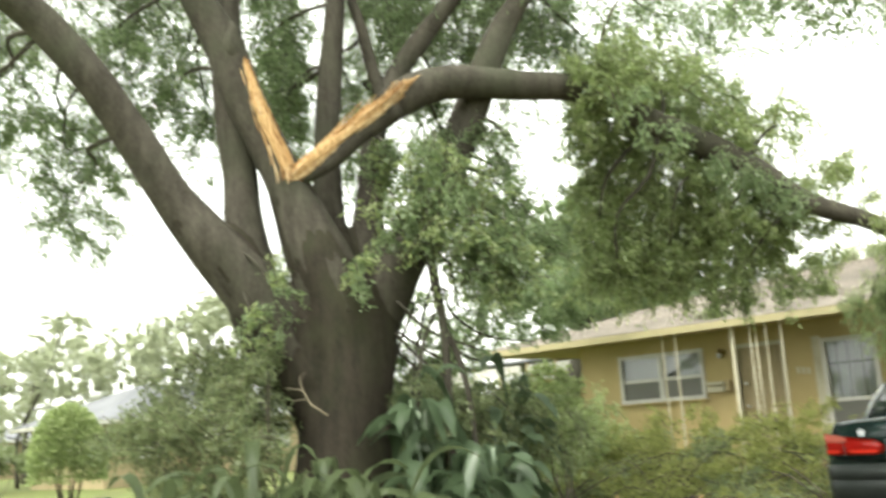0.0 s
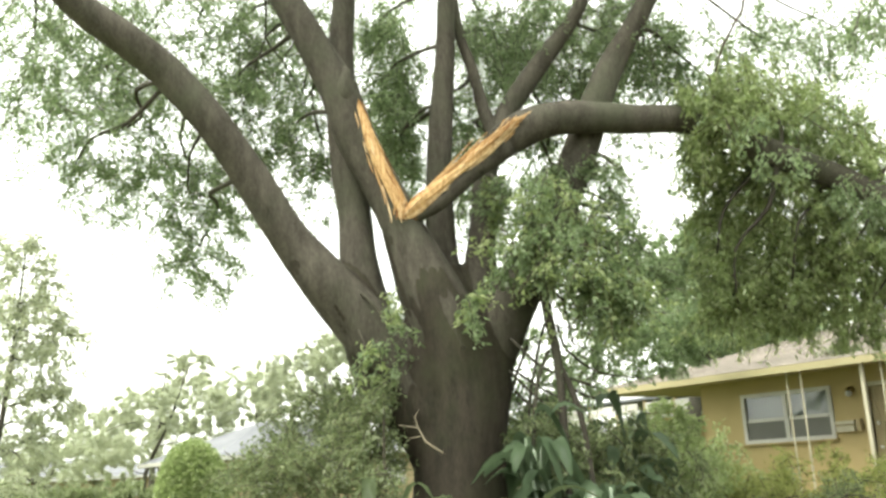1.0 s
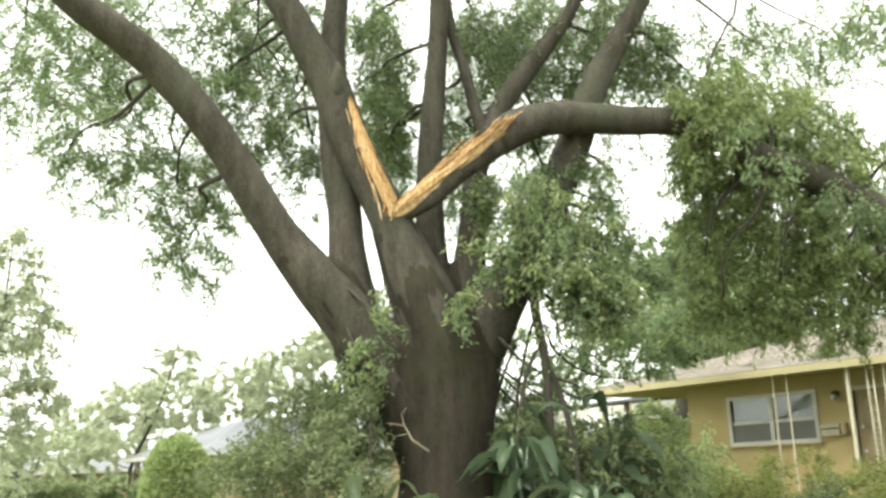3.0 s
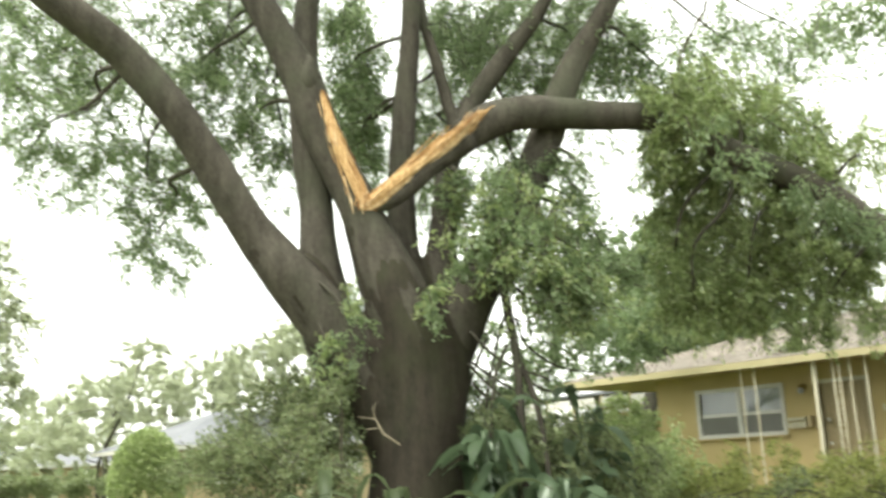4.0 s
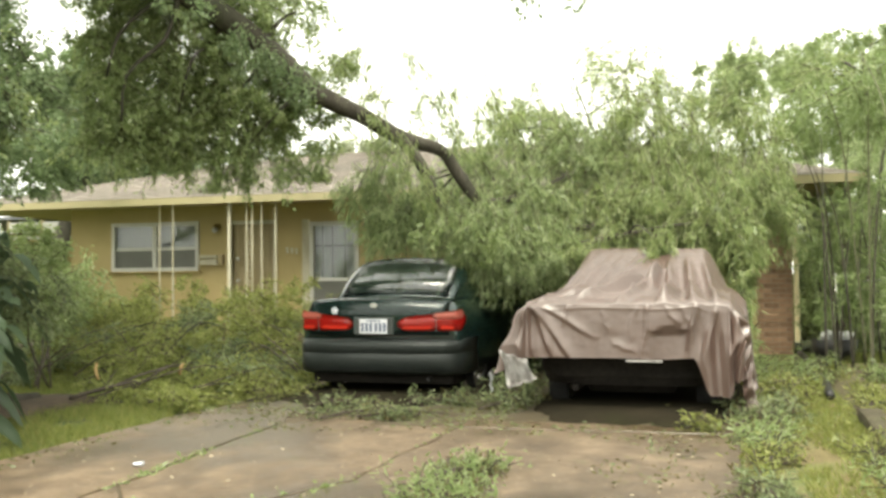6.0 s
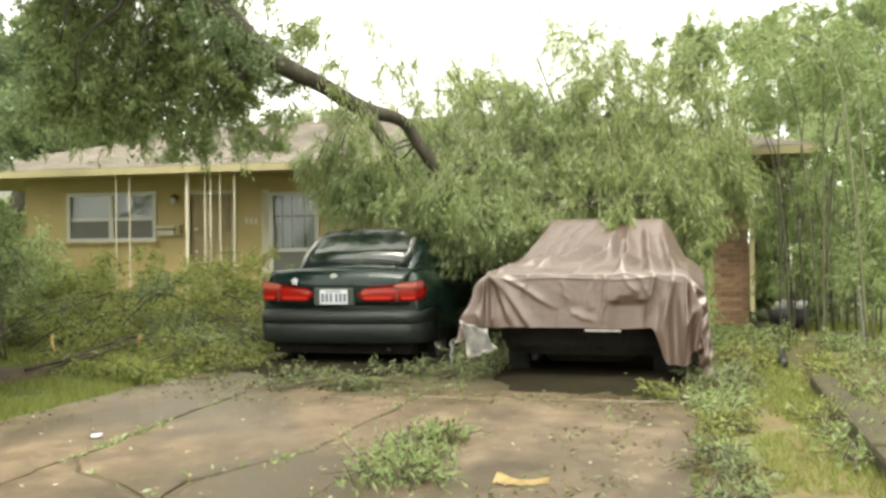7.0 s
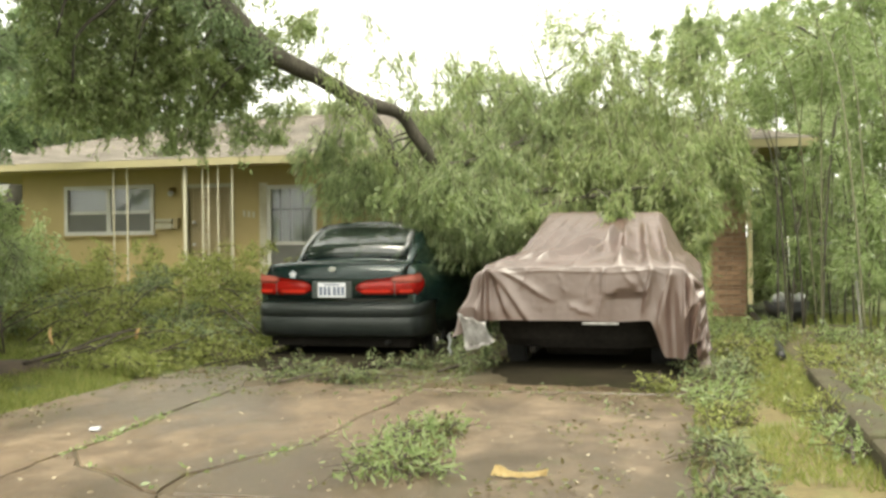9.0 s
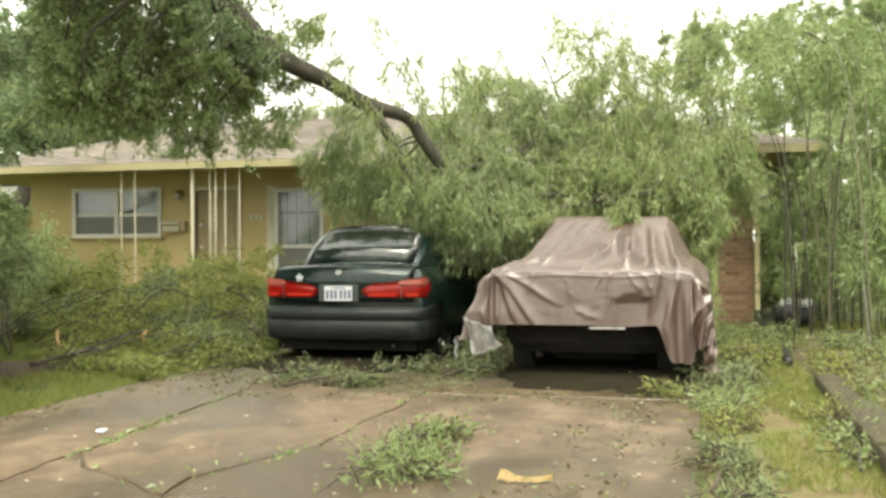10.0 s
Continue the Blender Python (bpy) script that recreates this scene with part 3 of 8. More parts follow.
part("roof", hip_roof(), SHINGLE, house, "brown-grey asphalt shingle hipped roof")
part("ridge_cap", boxes((RX0 - 0.05, RX1 + 0.05, RY - 0.1, RY + 0.1, RZ - 0.01, RZ + 0.025), bevel=0.01), SHINGLE, house)
part("fascia", boxes((EX0, EX1, EY0, EY0 + 0.03, 2.63, EZ + 0.012)), FASCIA, house, "yellow fascia board")
part("fascia", boxes((EX0, EX0 + 0.03, EY0 + 0.03, EY1, 2.63, EZ + 0.012)), FASCIA, house)
part("fascia", boxes((EX1 - 0.03, EX1, EY0 + 0.03, EY1, 2.63, EZ + 0.012)), FASCIA, house)
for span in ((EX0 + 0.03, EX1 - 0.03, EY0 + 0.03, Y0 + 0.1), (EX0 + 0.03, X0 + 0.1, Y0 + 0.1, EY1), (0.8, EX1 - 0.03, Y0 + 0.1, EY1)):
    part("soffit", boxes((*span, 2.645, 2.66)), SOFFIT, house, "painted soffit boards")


def window(x0, x1, z0, z1, units, rail, name="window"):
    root = thing(name, ((x0 + x1) / 2, Y0, z0), "", "")
    root.parent = house
    root.location = Vector(((x0 + x1) / 2, Y0, z0)) - house.location
    y = Y0 - 0.03
    w = 0.07
    part("window_frame", panel([x0, x0 + w, x1 - w, x1], [z0, z0 + w, z1 - w, z1], y, y + 0.09, [(x0 + w, x1 - w, z0 + w, z1 - w)]), WHITE_PAINT, root, "white window frame")
    part("window_sill", boxes((x0 - 0.05, x1 + 0.05, y - 0.05, y + 0.03, z0 - 0.03, z0), bevel=0.008), STUCCO, root)
    step = (x1 - x0 - 2 * w) / units
    for i in range(units):
        a, b = x0 + w + i * step, x0 + w + (i + 1) * step
        if i:
            part("mullion", boxes((a - 0.045, a + 0.045, y + 0.005, y + 0.08, z0 + w, z1 - w)), WHITE_PAINT, root)
        m = 0.03
        part("meeting_rail", boxes((a + m, b - m, y + 0.02, y + 0.07, rail - 0.03, rail + 0.03)), WHITE_PAINT, root)
        pane = part("pane", boxes((a, b, y + 0.055, y + 0.062, rail + 0.03, z1 - w)), GLASS, root)
        pane.visible_shadow = False
        part("screen", boxes((a, b, y + 0.035, y + 0.042, z0 + w, rail - 0.03)), SCREEN, root, "grey insect screen")
    part("blind", boxes((x0 + 0.02, x1 - 0.02, Y0 + 0.14, Y0 + 0.15, z0 + 0.02, z1 - 0.02)), BLIND, root, "pale window blind")
    return root


window(*W1, 2, 1.88)
tall = window(*W2, 1, 1.28)
# Dark bars behind the upper pane: three upright, one across.
for x in (-7.05, -6.86, -6.62):
    part("inner_bar", boxes((x - 0.014, x + 0.014, Y0 + 0.05, Y0 + 0.075, 1.32, 2.25)), SCREEN, tall)
part("inner_bar", boxes((-7.20, -6.41, Y0 + 0.05, Y0 + 0.072, 1.86, 1.90)), SCREEN, tall)


def entrance():
    root = thing("door", ((DOOR[0] + DOOR[1]) / 2, Y0, FLOOR), "", "")
    root.parent = house
    root.location -= house.location
    y = Y0 + 0.06
    a, b, z0, z1 = DOOR
    part("door_frame", panel([a - 0.07, a, b, b + 0.07], [z0, z1, z1 + 0.07], Y0 - 0.025, Y0 + 0.16, [(a, b, z0, z1)]), CREAM, root, "cream door frame")
    part("door_leaf", boxes((a, b, y, y + 0.045, z0, z1)), DOOR_PAINT, root, "brown panelled front door")
    for i in range(2):
        for k in range(3):
            px0 = a + 0.10 + i * 0.36
            pz0 = z0 + 0.16 + k * 0.64
            part("door_panel", boxes((px0, px0 + 0.29, y - 0.014, y, pz0, pz0 + 0.5), bevel=0.006), DOOR_PAINT, root)
    bm = bmesh.new()
    bmesh.ops.create_uvsphere(bm, u_segments=12, v_segments=8, radius=0.035, matrix=Matrix.Translation((a + 0.14, Y0 - 0.03, 1.67)))
    part("door_knob", bm, STEEL, root, "bright round door knob", True)
    bm = bmesh.new()
    bmesh.ops.create_uvsphere(bm, u_segments=12, v_segments=8, radius=0.032, matrix=Matrix.Translation((a + 0.14, Y0 - 0.03, 1.27)))
    part("door_knob", bm, STEEL, root, "bright round door knob", True)
    bars = []
    for i in range(5):
        x = a + 0.12 + i * (b - a - 0.24) / 4
        bars.append([(x, Y0 - 0.005, z0 + 0.03, 0.005), (x, Y0 - 0.005, z1 - 0.03, 0.005)])
    for k in range(12):
        for x in (a + 0.24, a + 0.60):
            z = z0 + 0.2 + k * 0.16
            bars.append([(x + 0.07 * math.cos(q), Y0 - 0.005, z + 0.07 * math.sin(q), 0.004) for q in np.linspace(0, 2 * math.pi, 9)])
    tubes("security_grille", bars, DOOR_PAINT, root, 5, 1, "scrolled iron door grille")


entrance()
part("casing", boxes((-7.42, -7.275, Y0 - 0.03, Y0 - 0.002, 0.2, 2.36), bevel=0.006), CREAM, house, "cream window casing")
for k in range(3):
    part("bar", boxes((-7.74 + 0.09 * k, -7.69 + 0.09 * k, Y0 - 0.02, Y0 - 0.002, 1.76 - 0.01 * k, 1.87 - 0.01 * k), bevel=0.004), CREAM, house, "pale bar on the wall")


def iron_post(x, thick, ornate=False):
    y = EY0 + 0.15
    post = part("porch_post", boxes((x - thick, x + thick, y - thick, y + thick, FLOOR - 0.03, 2.645), bevel=0.004), CREAM, house, "slim cream iron porch post")
    part("foot_plate", boxes((x - 0.06, x + 0.06, y - 0.06, y + 0.06, FLOOR - 0.03, FLOOR - 0.015)), CREAM, house)
    if ornate:
        rings = []
        for k in range(11):
            z = 0.42 + k * 0.18
            loop = [(x + thick + 0.045 + 0.045 * math.cos(a), y, z + 0.07 * math.sin(a), 0.006) for a in np.linspace(0, 2 * math.pi, 9)]
            rings.append(loop)
        rings.append([(x + thick + 0.095, y, 0.2, 0.012), (x + thick + 0.095, y, 2.64, 0.012)])
        tubes("scrollwork", rings, CREAM, house, 5, 1)
    return post


for px_, tk, orn in ((-9.87, 0.012, False), (-9.60, 0.013, False), (-8.47, 0.030, False), (-8.14, 0.013, True), (-7.85, 0.014, False), (-7.58, 0.014, False)):
    iron_post(px_, tk, orn)

mailbox = thing("mailbox", (-9.33, Y0, 1.6), "pale yellow wall mailbox with a dark end beside the door", "mailbox")
part("box", boxes((-9.45, -9.10, Y0 - 0.11, Y0, 1.56, 1.66), bevel=0.012), CREAM, mailbox)
part("lid", boxes((-9.46, -9.09, Y0 - 0.125, Y0 - 0.002, 1.69, 1.745), bevel=0.008), CREAM, mailbox)
part("back_plate", boxes((-9.44, -9.11, Y0 - 0.03, Y0, 1.655, 1.70)), FASCIA, mailbox)
part("newspaper_holder", boxes((-9.08, -8.99, Y0 - 0.10, Y0, 1.56, 1.76), bevel=0.02), DOOR_PAINT, mailbox, "brown end bracket")
lamp = thing("porch_lamp", (-9.12, Y0, 2.24), "small brass wall lamp with a glass globe beside the door", "wall lamp")
BRASS = plain("old_brass", (0.22, 0.16, 0.07), 0.4, 0.8)
bm = bmesh.new()
bmesh.ops.create_cone(bm, cap_ends=True, segments=16, radius1=0.06, radius2=0.05, depth=0.03, matrix=pose(-9.12, Y0 - 0.015, 2.27, 90))
part("back_plate", bm, BRASS, lamp)
tubes("arm", [[(-9.12, Y0 - 0.02, 2.27, 0.012), (-9.12, Y0 - 0.07, 2.31, 0.012), (-9.12, Y0 - 0.11, 2.29, 0.012)]], BRASS, lamp, 8, 3)
bm = bmesh.new()
bmesh.ops.create_cone(bm, cap_ends=True, segments=16, radius1=0.05, radius2=0.03, depth=0.05, matrix=pose(-9.12, Y0 - 0.11, 2.28))
part("cap", bm, BRASS, lamp, "", True)
bm = bmesh.new()
bmesh.ops.create_uvsphere(bm, u_segments=16, v_segments=10, radius=0.055, matrix=Matrix.Translation((-9.12, Y0 - 0.11, 2.20)))
part("globe", bm, BLIND, lamp, "frosted glass globe", True)

# downspout at the end of the front wall
downspout = thing("downspout", (0.93, Y0 - 0.05, 0.2), "cream painted downspout at the brick corner", "downspout")
part("pipe", boxes((0.89, 0.965, Y0 - 0.075, Y0 - 0.004, 0.24, 2.62), bevel=0.012), PIPE_PAINT, downspout)
part("elbow", boxes((0.885, 0.97, Y0 - 0.22, Y0 - 0.02, 0.16, 0.24), bevel=0.02), DARK_METAL, downspout, "dark drain elbow")


# ---- the two cars ----
def loft(name, stations, section, material, smooth=True):
    v = [p for s in stations for p in section(*s)]
    n = len(v) // len(stations)
    f = [(i * n + k, i * n + k + 1, (i + 1) * n + k + 1, (i + 1) * n + k) for i in range(len(stations) - 1) for k in range(n - 1)]
    f.append(tuple(reversed(range(n))))
    f.append(tuple((len(stations) - 1) * n + k for k in range(n)))
    return mesh_of(name, v, f, material, smooth)


def shell(name, rows, material, thick=0.012, smooth=True):
    """A curved panel from rows of points, with a thickness."""
    bm = bmesh.new()
    grid = [[bm.verts.new(p) for p in r] for r in rows]
    for i in range(len(grid) - 1):
        for k in range(len(grid[0]) - 1):
            bm.faces.new((grid[i][k], grid[i][k + 1], grid[i + 1][k + 1], grid[i + 1][k]))
    bmesh.ops.solidify(bm, geom=bm.faces[:], thickness=thick)
    me = bpy.data.meshes.new(name)
    bm.to_mesh(me)
    bm.free()
    me.materials.append(material)
    if smooth:
        me.polygons.foreach_set("use_smooth", [True] * len(me.polygons))
    return me


def wheel(car, x, y, r=0.31, out=1):
    bm = bmesh.new()
    ringp = [(r - 0.06, -0.095), (r - 0.015, -0.1), (r, -0.07), (r, 0.07), (r - 0.015, 0.1), (r - 0.06, 0.095)]
    k = 28
    vs = [[bm.verts.new((x + h, y + q * math.cos(a), r + q * math.sin(a))) for q, h in ringp] for a in [2 * math.pi * i / k for i in range(k)]]
    for i in range(k):
        for j in range(len(ringp)):
            bm.faces.new((vs[i][j], vs[(i + 1) % k][j], vs[(i + 1) % k][(j + 1) % 6], vs[i][(j + 1) % 6]))
    bmesh.ops.recalc_face_normals(bm, faces=bm.faces)
    tyre = part("wheel", bm, RUBBER, car, "black rubber tyre", True)
    bm = bmesh.new()
    bmesh.ops.create_cone(bm, cap_ends=True, segments=28, radius1=r - 0.06, radius2=r - 0.09, depth=0.16, matrix=pose(x, y, r, 0, 90 * out))
    for i in range(5):
        a = 2 * math.pi * i / 5
        bmesh.ops.create_cone(bm, cap_ends=True, segments=8, radius1=0.045, radius2=0.045, depth=0.02,
                              matrix=pose(x + out * 0.085, y + 0.14 * math.cos(a), r + 0.14 * math.sin(a), 0, 90))
    part("rim", bm, STEEL, tyre, "silver wheel rim")


XC, RY0 = -3.61, 9.65


def sedan():
    car = thing("parked_car", (XC, RY0 + 2.35, 0.0), "dark green four-door sedan parked under the fallen limb", "car")

    def section(y, w, zb, zt, crown=0.025):
        half = [(0.86 * w, zb), (0.97 * w, zb + 0.06), (w, 0.50), (w, 0.64), (0.985 * w, 0.78), (0.945 * w, zt - 0.10), (0.90 * w, zt - 0.03), (0.80 * w, zt), (0.45 * w, zt + crown * 0.7), (0, zt + crown)]
        left = [(XC - a, y, z) for a, z in half]
        right = [(XC + a, y, z) for a, z in reversed(half[:-1])]
        return left + right

    def rear_y(x):
        u = abs(x) / 0.9
        return RY0 + 0.055 + 0.10 * u ** 2.4

    part("body", loft("body", [
        (RY0 + 0.14, 0.86, 0.34, 0.97), (RY0 + 0.17, 0.88, 0.33, 1.03), (RY0 + 0.25, 0.893, 0.31, 1.065), (RY0 + 0.5, 0.90, 0.27, 1.075), (RY0 + 0.8, 0.90, 0.2, 1.07),
        (RY0 + 1.6, 0.90, 0.2, 0.99), (RY0 + 3.2, 0.90, 0.2, 0.97), (RY0 + 3.6, 0.89, 0.2, 0.95), (RY0 + 4.3, 0.86, 0.22, 0.84), (RY0 + 4.62, 0.78, 0.25, 0.70), (RY0 + 4.7, 0.66, 0.3, 0.62)],
        section, CAR_PAINT), CAR_PAINT, car, "glossy dark green bodywork")
    # trunk lid with its lip
    rows = []
    for q, z in ((0.0, 0.70), (0.0, 0.76), (-0.015, 0.90), (-0.005, 1.0), (0.03, 1.055), (0.07, 1.083), (0.13, 1.088), (0.40, 1.094), (0.66, 1.097)):
        rows.append([(XC + x, rear_y(x) + q - 0.012 * (1 if q < 0.03 else 0), z - (0.032 * (abs(x) / 0.78) ** 3 if z > 0.95 else 0)) for x in np.linspace(-0.78, 0.78, 21)])
    part("trunk_lid", shell("trunk_lid", rows, CAR_PAINT, 0.02), CAR_PAINT, car)
    # plate recess, plate and its bars
    part("plate_recess", boxes((XC - 0.24, XC + 0.20, RY0 + 0.02, RY0 + 0.06, 0.705, 0.885), bevel=0.01), CAR_TRIM, car)
    plate = part("number_plate", boxes((XC - 0.165, XC + 0.140, RY0 - 0.004, RY0 + 0.008, 0.716, 0.868), bevel=0.004), PLATE_WHITE, car, "white number plate with dark bars")
    for i in range(6):
        x = XC - 0.145 + i * 0.046 + (0.012 if i > 2 else 0)
        part("bar", boxes((x, x + 0.030, RY0 - 0.007, RY0 - 0.003, 0.738, 0.828)), PLATE_INK, plate)
    part("bar", boxes((XC - 0.09, XC + 0.07, RY0 - 0.007, RY0 - 0.003, 0.842, 0.856)), PLATE_INK, plate)
    # tail lights, wrapping round the corner
    for s in (-1, 1):
        def strip(z0, z1, a, b, proud, rows_n=4, slope=0.0, ends=True):
            r = []
            for i in range(rows_n):
                u = i / (rows_n - 1)
                line = []
                for q in np.linspace(0, 1, 16):
                    x = a + (b - a) * q
                    end = min(1.0, 0.35 + 7 * q, 0.30 + 5.5 * (1 - q)) if ends else 1.0
                    lift = slope * max(0.0, x - 0.25)
                    mid_z = (z0 + z1) / 2 + lift * 0.5
                    z = mid_z + (z1 + lift - z0) * (u - 0.5) * end
                    bulge = 0.012 * math.sin(math.pi * u)
                    if x <= 0.86:
                        line.append((XC + s * x, rear_y(x) - proud - bulge, z))
                    else:
                        line.append((XC + s * (0.86 + 0.3 * (x - 0.86)), rear_y(0.86) - proud + 1.1 * (x - 0.86) - bulge, z))
                r.append(line if s > 0 else line[::-1])
            return r
        light = part("tail_light", shell("tail_light", strip(0.745, 0.88, 0.245, 1.04, 0.028, 5, 0.11), RED_LENS, 0.02), RED_LENS, car, "red tail light lens")
        part("reflector", shell("reflector", strip(0.755, 0.80, 0.30, 0.62, 0.045, 3), RED_BRIGHT, 0.012), RED_BRIGHT, light)
        part("reflector", shell("reflector", strip(0.755, 0.80, 0.70, 0.85, 0.045, 3), RED_BRIGHT, 0.012), RED_BRIGHT, light)
        # Pink strip along the lens top: the sky's reflection as a fixed colour.
        part("lens_glint", shell("lens_glint", strip(0.862, 0.884, 0.62, 1.0, 0.037, 4, 0.12), PINK_GLINT, 0.012), PINK_GLINT, light, "pale pink strip, a sky reflection painted on the tail light")
        part("lens_divider", boxes((XC + s * 0.655 - 0.004, XC + s * 0.655 + 0.004, RY0 + 0.055, RY0 + 0.11, 0.735, 0.90)), CAR_TRIM, light)
    # Undertray and valance: near-black boxes standing in for shadow below the bumper.
    part("undertray", boxes((XC - 0.80, XC + 0.80, RY0 + 0.30, RY0 + 4.4, 0.17, 0.34), bevel=0.03), SHADED_UNDERSIDE, car)
    part("valance", boxes((XC - 0.78, XC + 0.78, RY0 + 0.20, RY0 + 0.27, 0.18, 0.34), bevel=0.02), SHADED_UNDERSIDE, car, "valance under the bumper, its near-black colour standing in for shadow")
    part("muffler", boxes((XC + 0.22, XC + 0.66, RY0 + 0.22, RY0 + 0.62, 0.185, 0.30), bevel=0.05), DARK_METAL, car, "dull steel exhaust silencer")
    # rear bumper
    rows = []
    for q, z in ((0.16, 0.29), (0.05, 0.295), (0.0, 0.33), (-0.02, 0.42), (-0.024, 0.500), (-0.016, 0.506), (-0.016, 0.516), (-0.028, 0.522), (-0.032, 0.580), (-0.030, 0.604), (-0.026, 0.610), (0.004, 0.640), (0.010, 0.644), (0.14, 0.662)):
        line = []
        for x in np.linspace(-1, 1, 25):
            u = abs(x)
            line.append((XC + 0.975 * (x if u < 0.93 else math.copysign(0.93 + (u - 0.93) * 0.5, x)), RY0 + q + 0.12 * u ** 3 + (0.55 * max(0, u - 0.9) / 0.1), z))
        rows.append(line)
    part("rear_bumper", shell("rear_bumper", rows, CAR_TRIM, 0.03), CAR_TRIM, car, "dark rear bumper")
    # cabin
    def cabin(y, w0, z0, w1, z1):
        half = [(w0, z0), (w0 * 0.72 + w1 * 0.28, z0 * 0.72 + z1 * 0.28), (w0 * 0.35 + w1 * 0.65, z0 * 0.35 + z1 * 0.65), (w1 + 0.03, z1 - 0.035), (w1 - 0.05, z1), (w1 * 0.4, z1 + 0.02), (0, z1 + 0.025)]
        return [(XC - a, y, z) for a, z in half] + [(XC + a, y, z) for a, z in reversed(half[:-1])]
    part("cabin", loft("cabin", [(RY0 + 0.62, 0.70, 1.04, 0.66, 1.075), (RY0 + 0.9, 0.76, 1.03, 0.67, 1.255), (RY0 + 1.15, 0.79, 1.01, 0.65, 1.405), (RY0 + 1.38, 0.80, 1.0, 0.63, 1.495),
                                 (RY0 + 1.85, 0.80, 1.0, 0.61, 1.515), (RY0 + 2.5, 0.80, 0.98, 0.60, 1.505), (RY0 + 2.85, 0.80, 0.98, 0.60, 1.45), (RY0 + 3.7, 0.74, 0.96, 0.68, 0.985)], cabin, CAR_PAINT), CAR_PAINT, car)
    rows = []
    for y, w, z in ((0.66, 0.62, 1.105), (0.9, 0.62, 1.280), (1.15, 0.59, 1.430), (1.35, 0.57, 1.508)):
        rows.append([(XC + x * w, RY0 + y - 0.03, z + 0.022 - 0.045 * abs(x) ** 3) for x in np.linspace(-1, 1, 15)])
    part("rear_window", shell("rear_window", rows, CAR_GLASS, 0.01), CAR_GLASS, car, "sloping dark rear window")
    for s in (-1, 1):
        for y0, y1 in ((1.35, 2.0), (2.06, 2.95)):
            rows = []
            for u in (0.08, 0.5, 0.92):
                rows.append([(XC + s * (0.805 - 0.20 * u), RY0 + y0 + (y1 - y0) * q + (0.12 * u if q < 0.5 else -0.18 * u), 1.0 + 0.41 * u) for q in (0, 0.5, 1)])
            part("side_window", shell("side_window", rows, CAR_GLASS, 0.008), CAR_GLASS, car)
        part("wing_mirror", boxes((XC + s * 0.93 - 0.08, XC + s * 0.93 + 0.08, RY0 + 3.05, RY0 + 3.15, 0.98, 1.10), bevel=0.03), CAR_PAINT, car)
        wheel(car, XC + s * 0.78, RY0 + 0.98, 0.31, s)
        wheel(car, XC + s * 0.78, RY0 + 3.66, 0.31, s)
    # emblem, sticker, exhaust
    bm = bmesh.new()
    bmesh.ops.create_cone(bm, cap_ends=True, segments=20, radius1=0.034, radius2=0.03, depth=0.016, matrix=pose(XC - 0.014, RY0 + 0.022, 1.01, 90) @ Matrix.Diagonal((1.25, 0.8, 1, 1)))
    part("emblem", bm, STEEL, car, "small oval chrome emblem")
    bm = bmesh.new()
    for k in range(5):
        a = 2 * math.pi * k / 5 + 0.3
        bmesh.ops.create_cone(bm, cap_ends=True, segments=6, radius1=0.012, radius2=0.010, depth=0.012, matrix=pose(XC - 0.45 + 0.028 * math.cos(a), RY0 + 0.014, 0.955 + 0.028 * math.sin(a), 90) @ Matrix.Diagonal((1.0, 1.3, 1, 1)))
    bmesh.ops.create_cone(bm, cap_ends=True, segments=8, radius1=0.018, radius2=0.016, depth=0.012, matrix=pose(XC - 0.45, RY0 + 0.014, 0.955, 90))
    part("sticker", bm, PLATE_WHITE, car, "small white sticker")
    tubes("exhaust_pipe", [[(XC + 0.55, RY0 + 0.6, 0.25, 0.025), (XC + 0.55, RY0 + 0.10, 0.24, 0.025)]], DARK_METAL, car, 12, 1)
    return car


sedan()

TX, TY = -0.96, 9.0


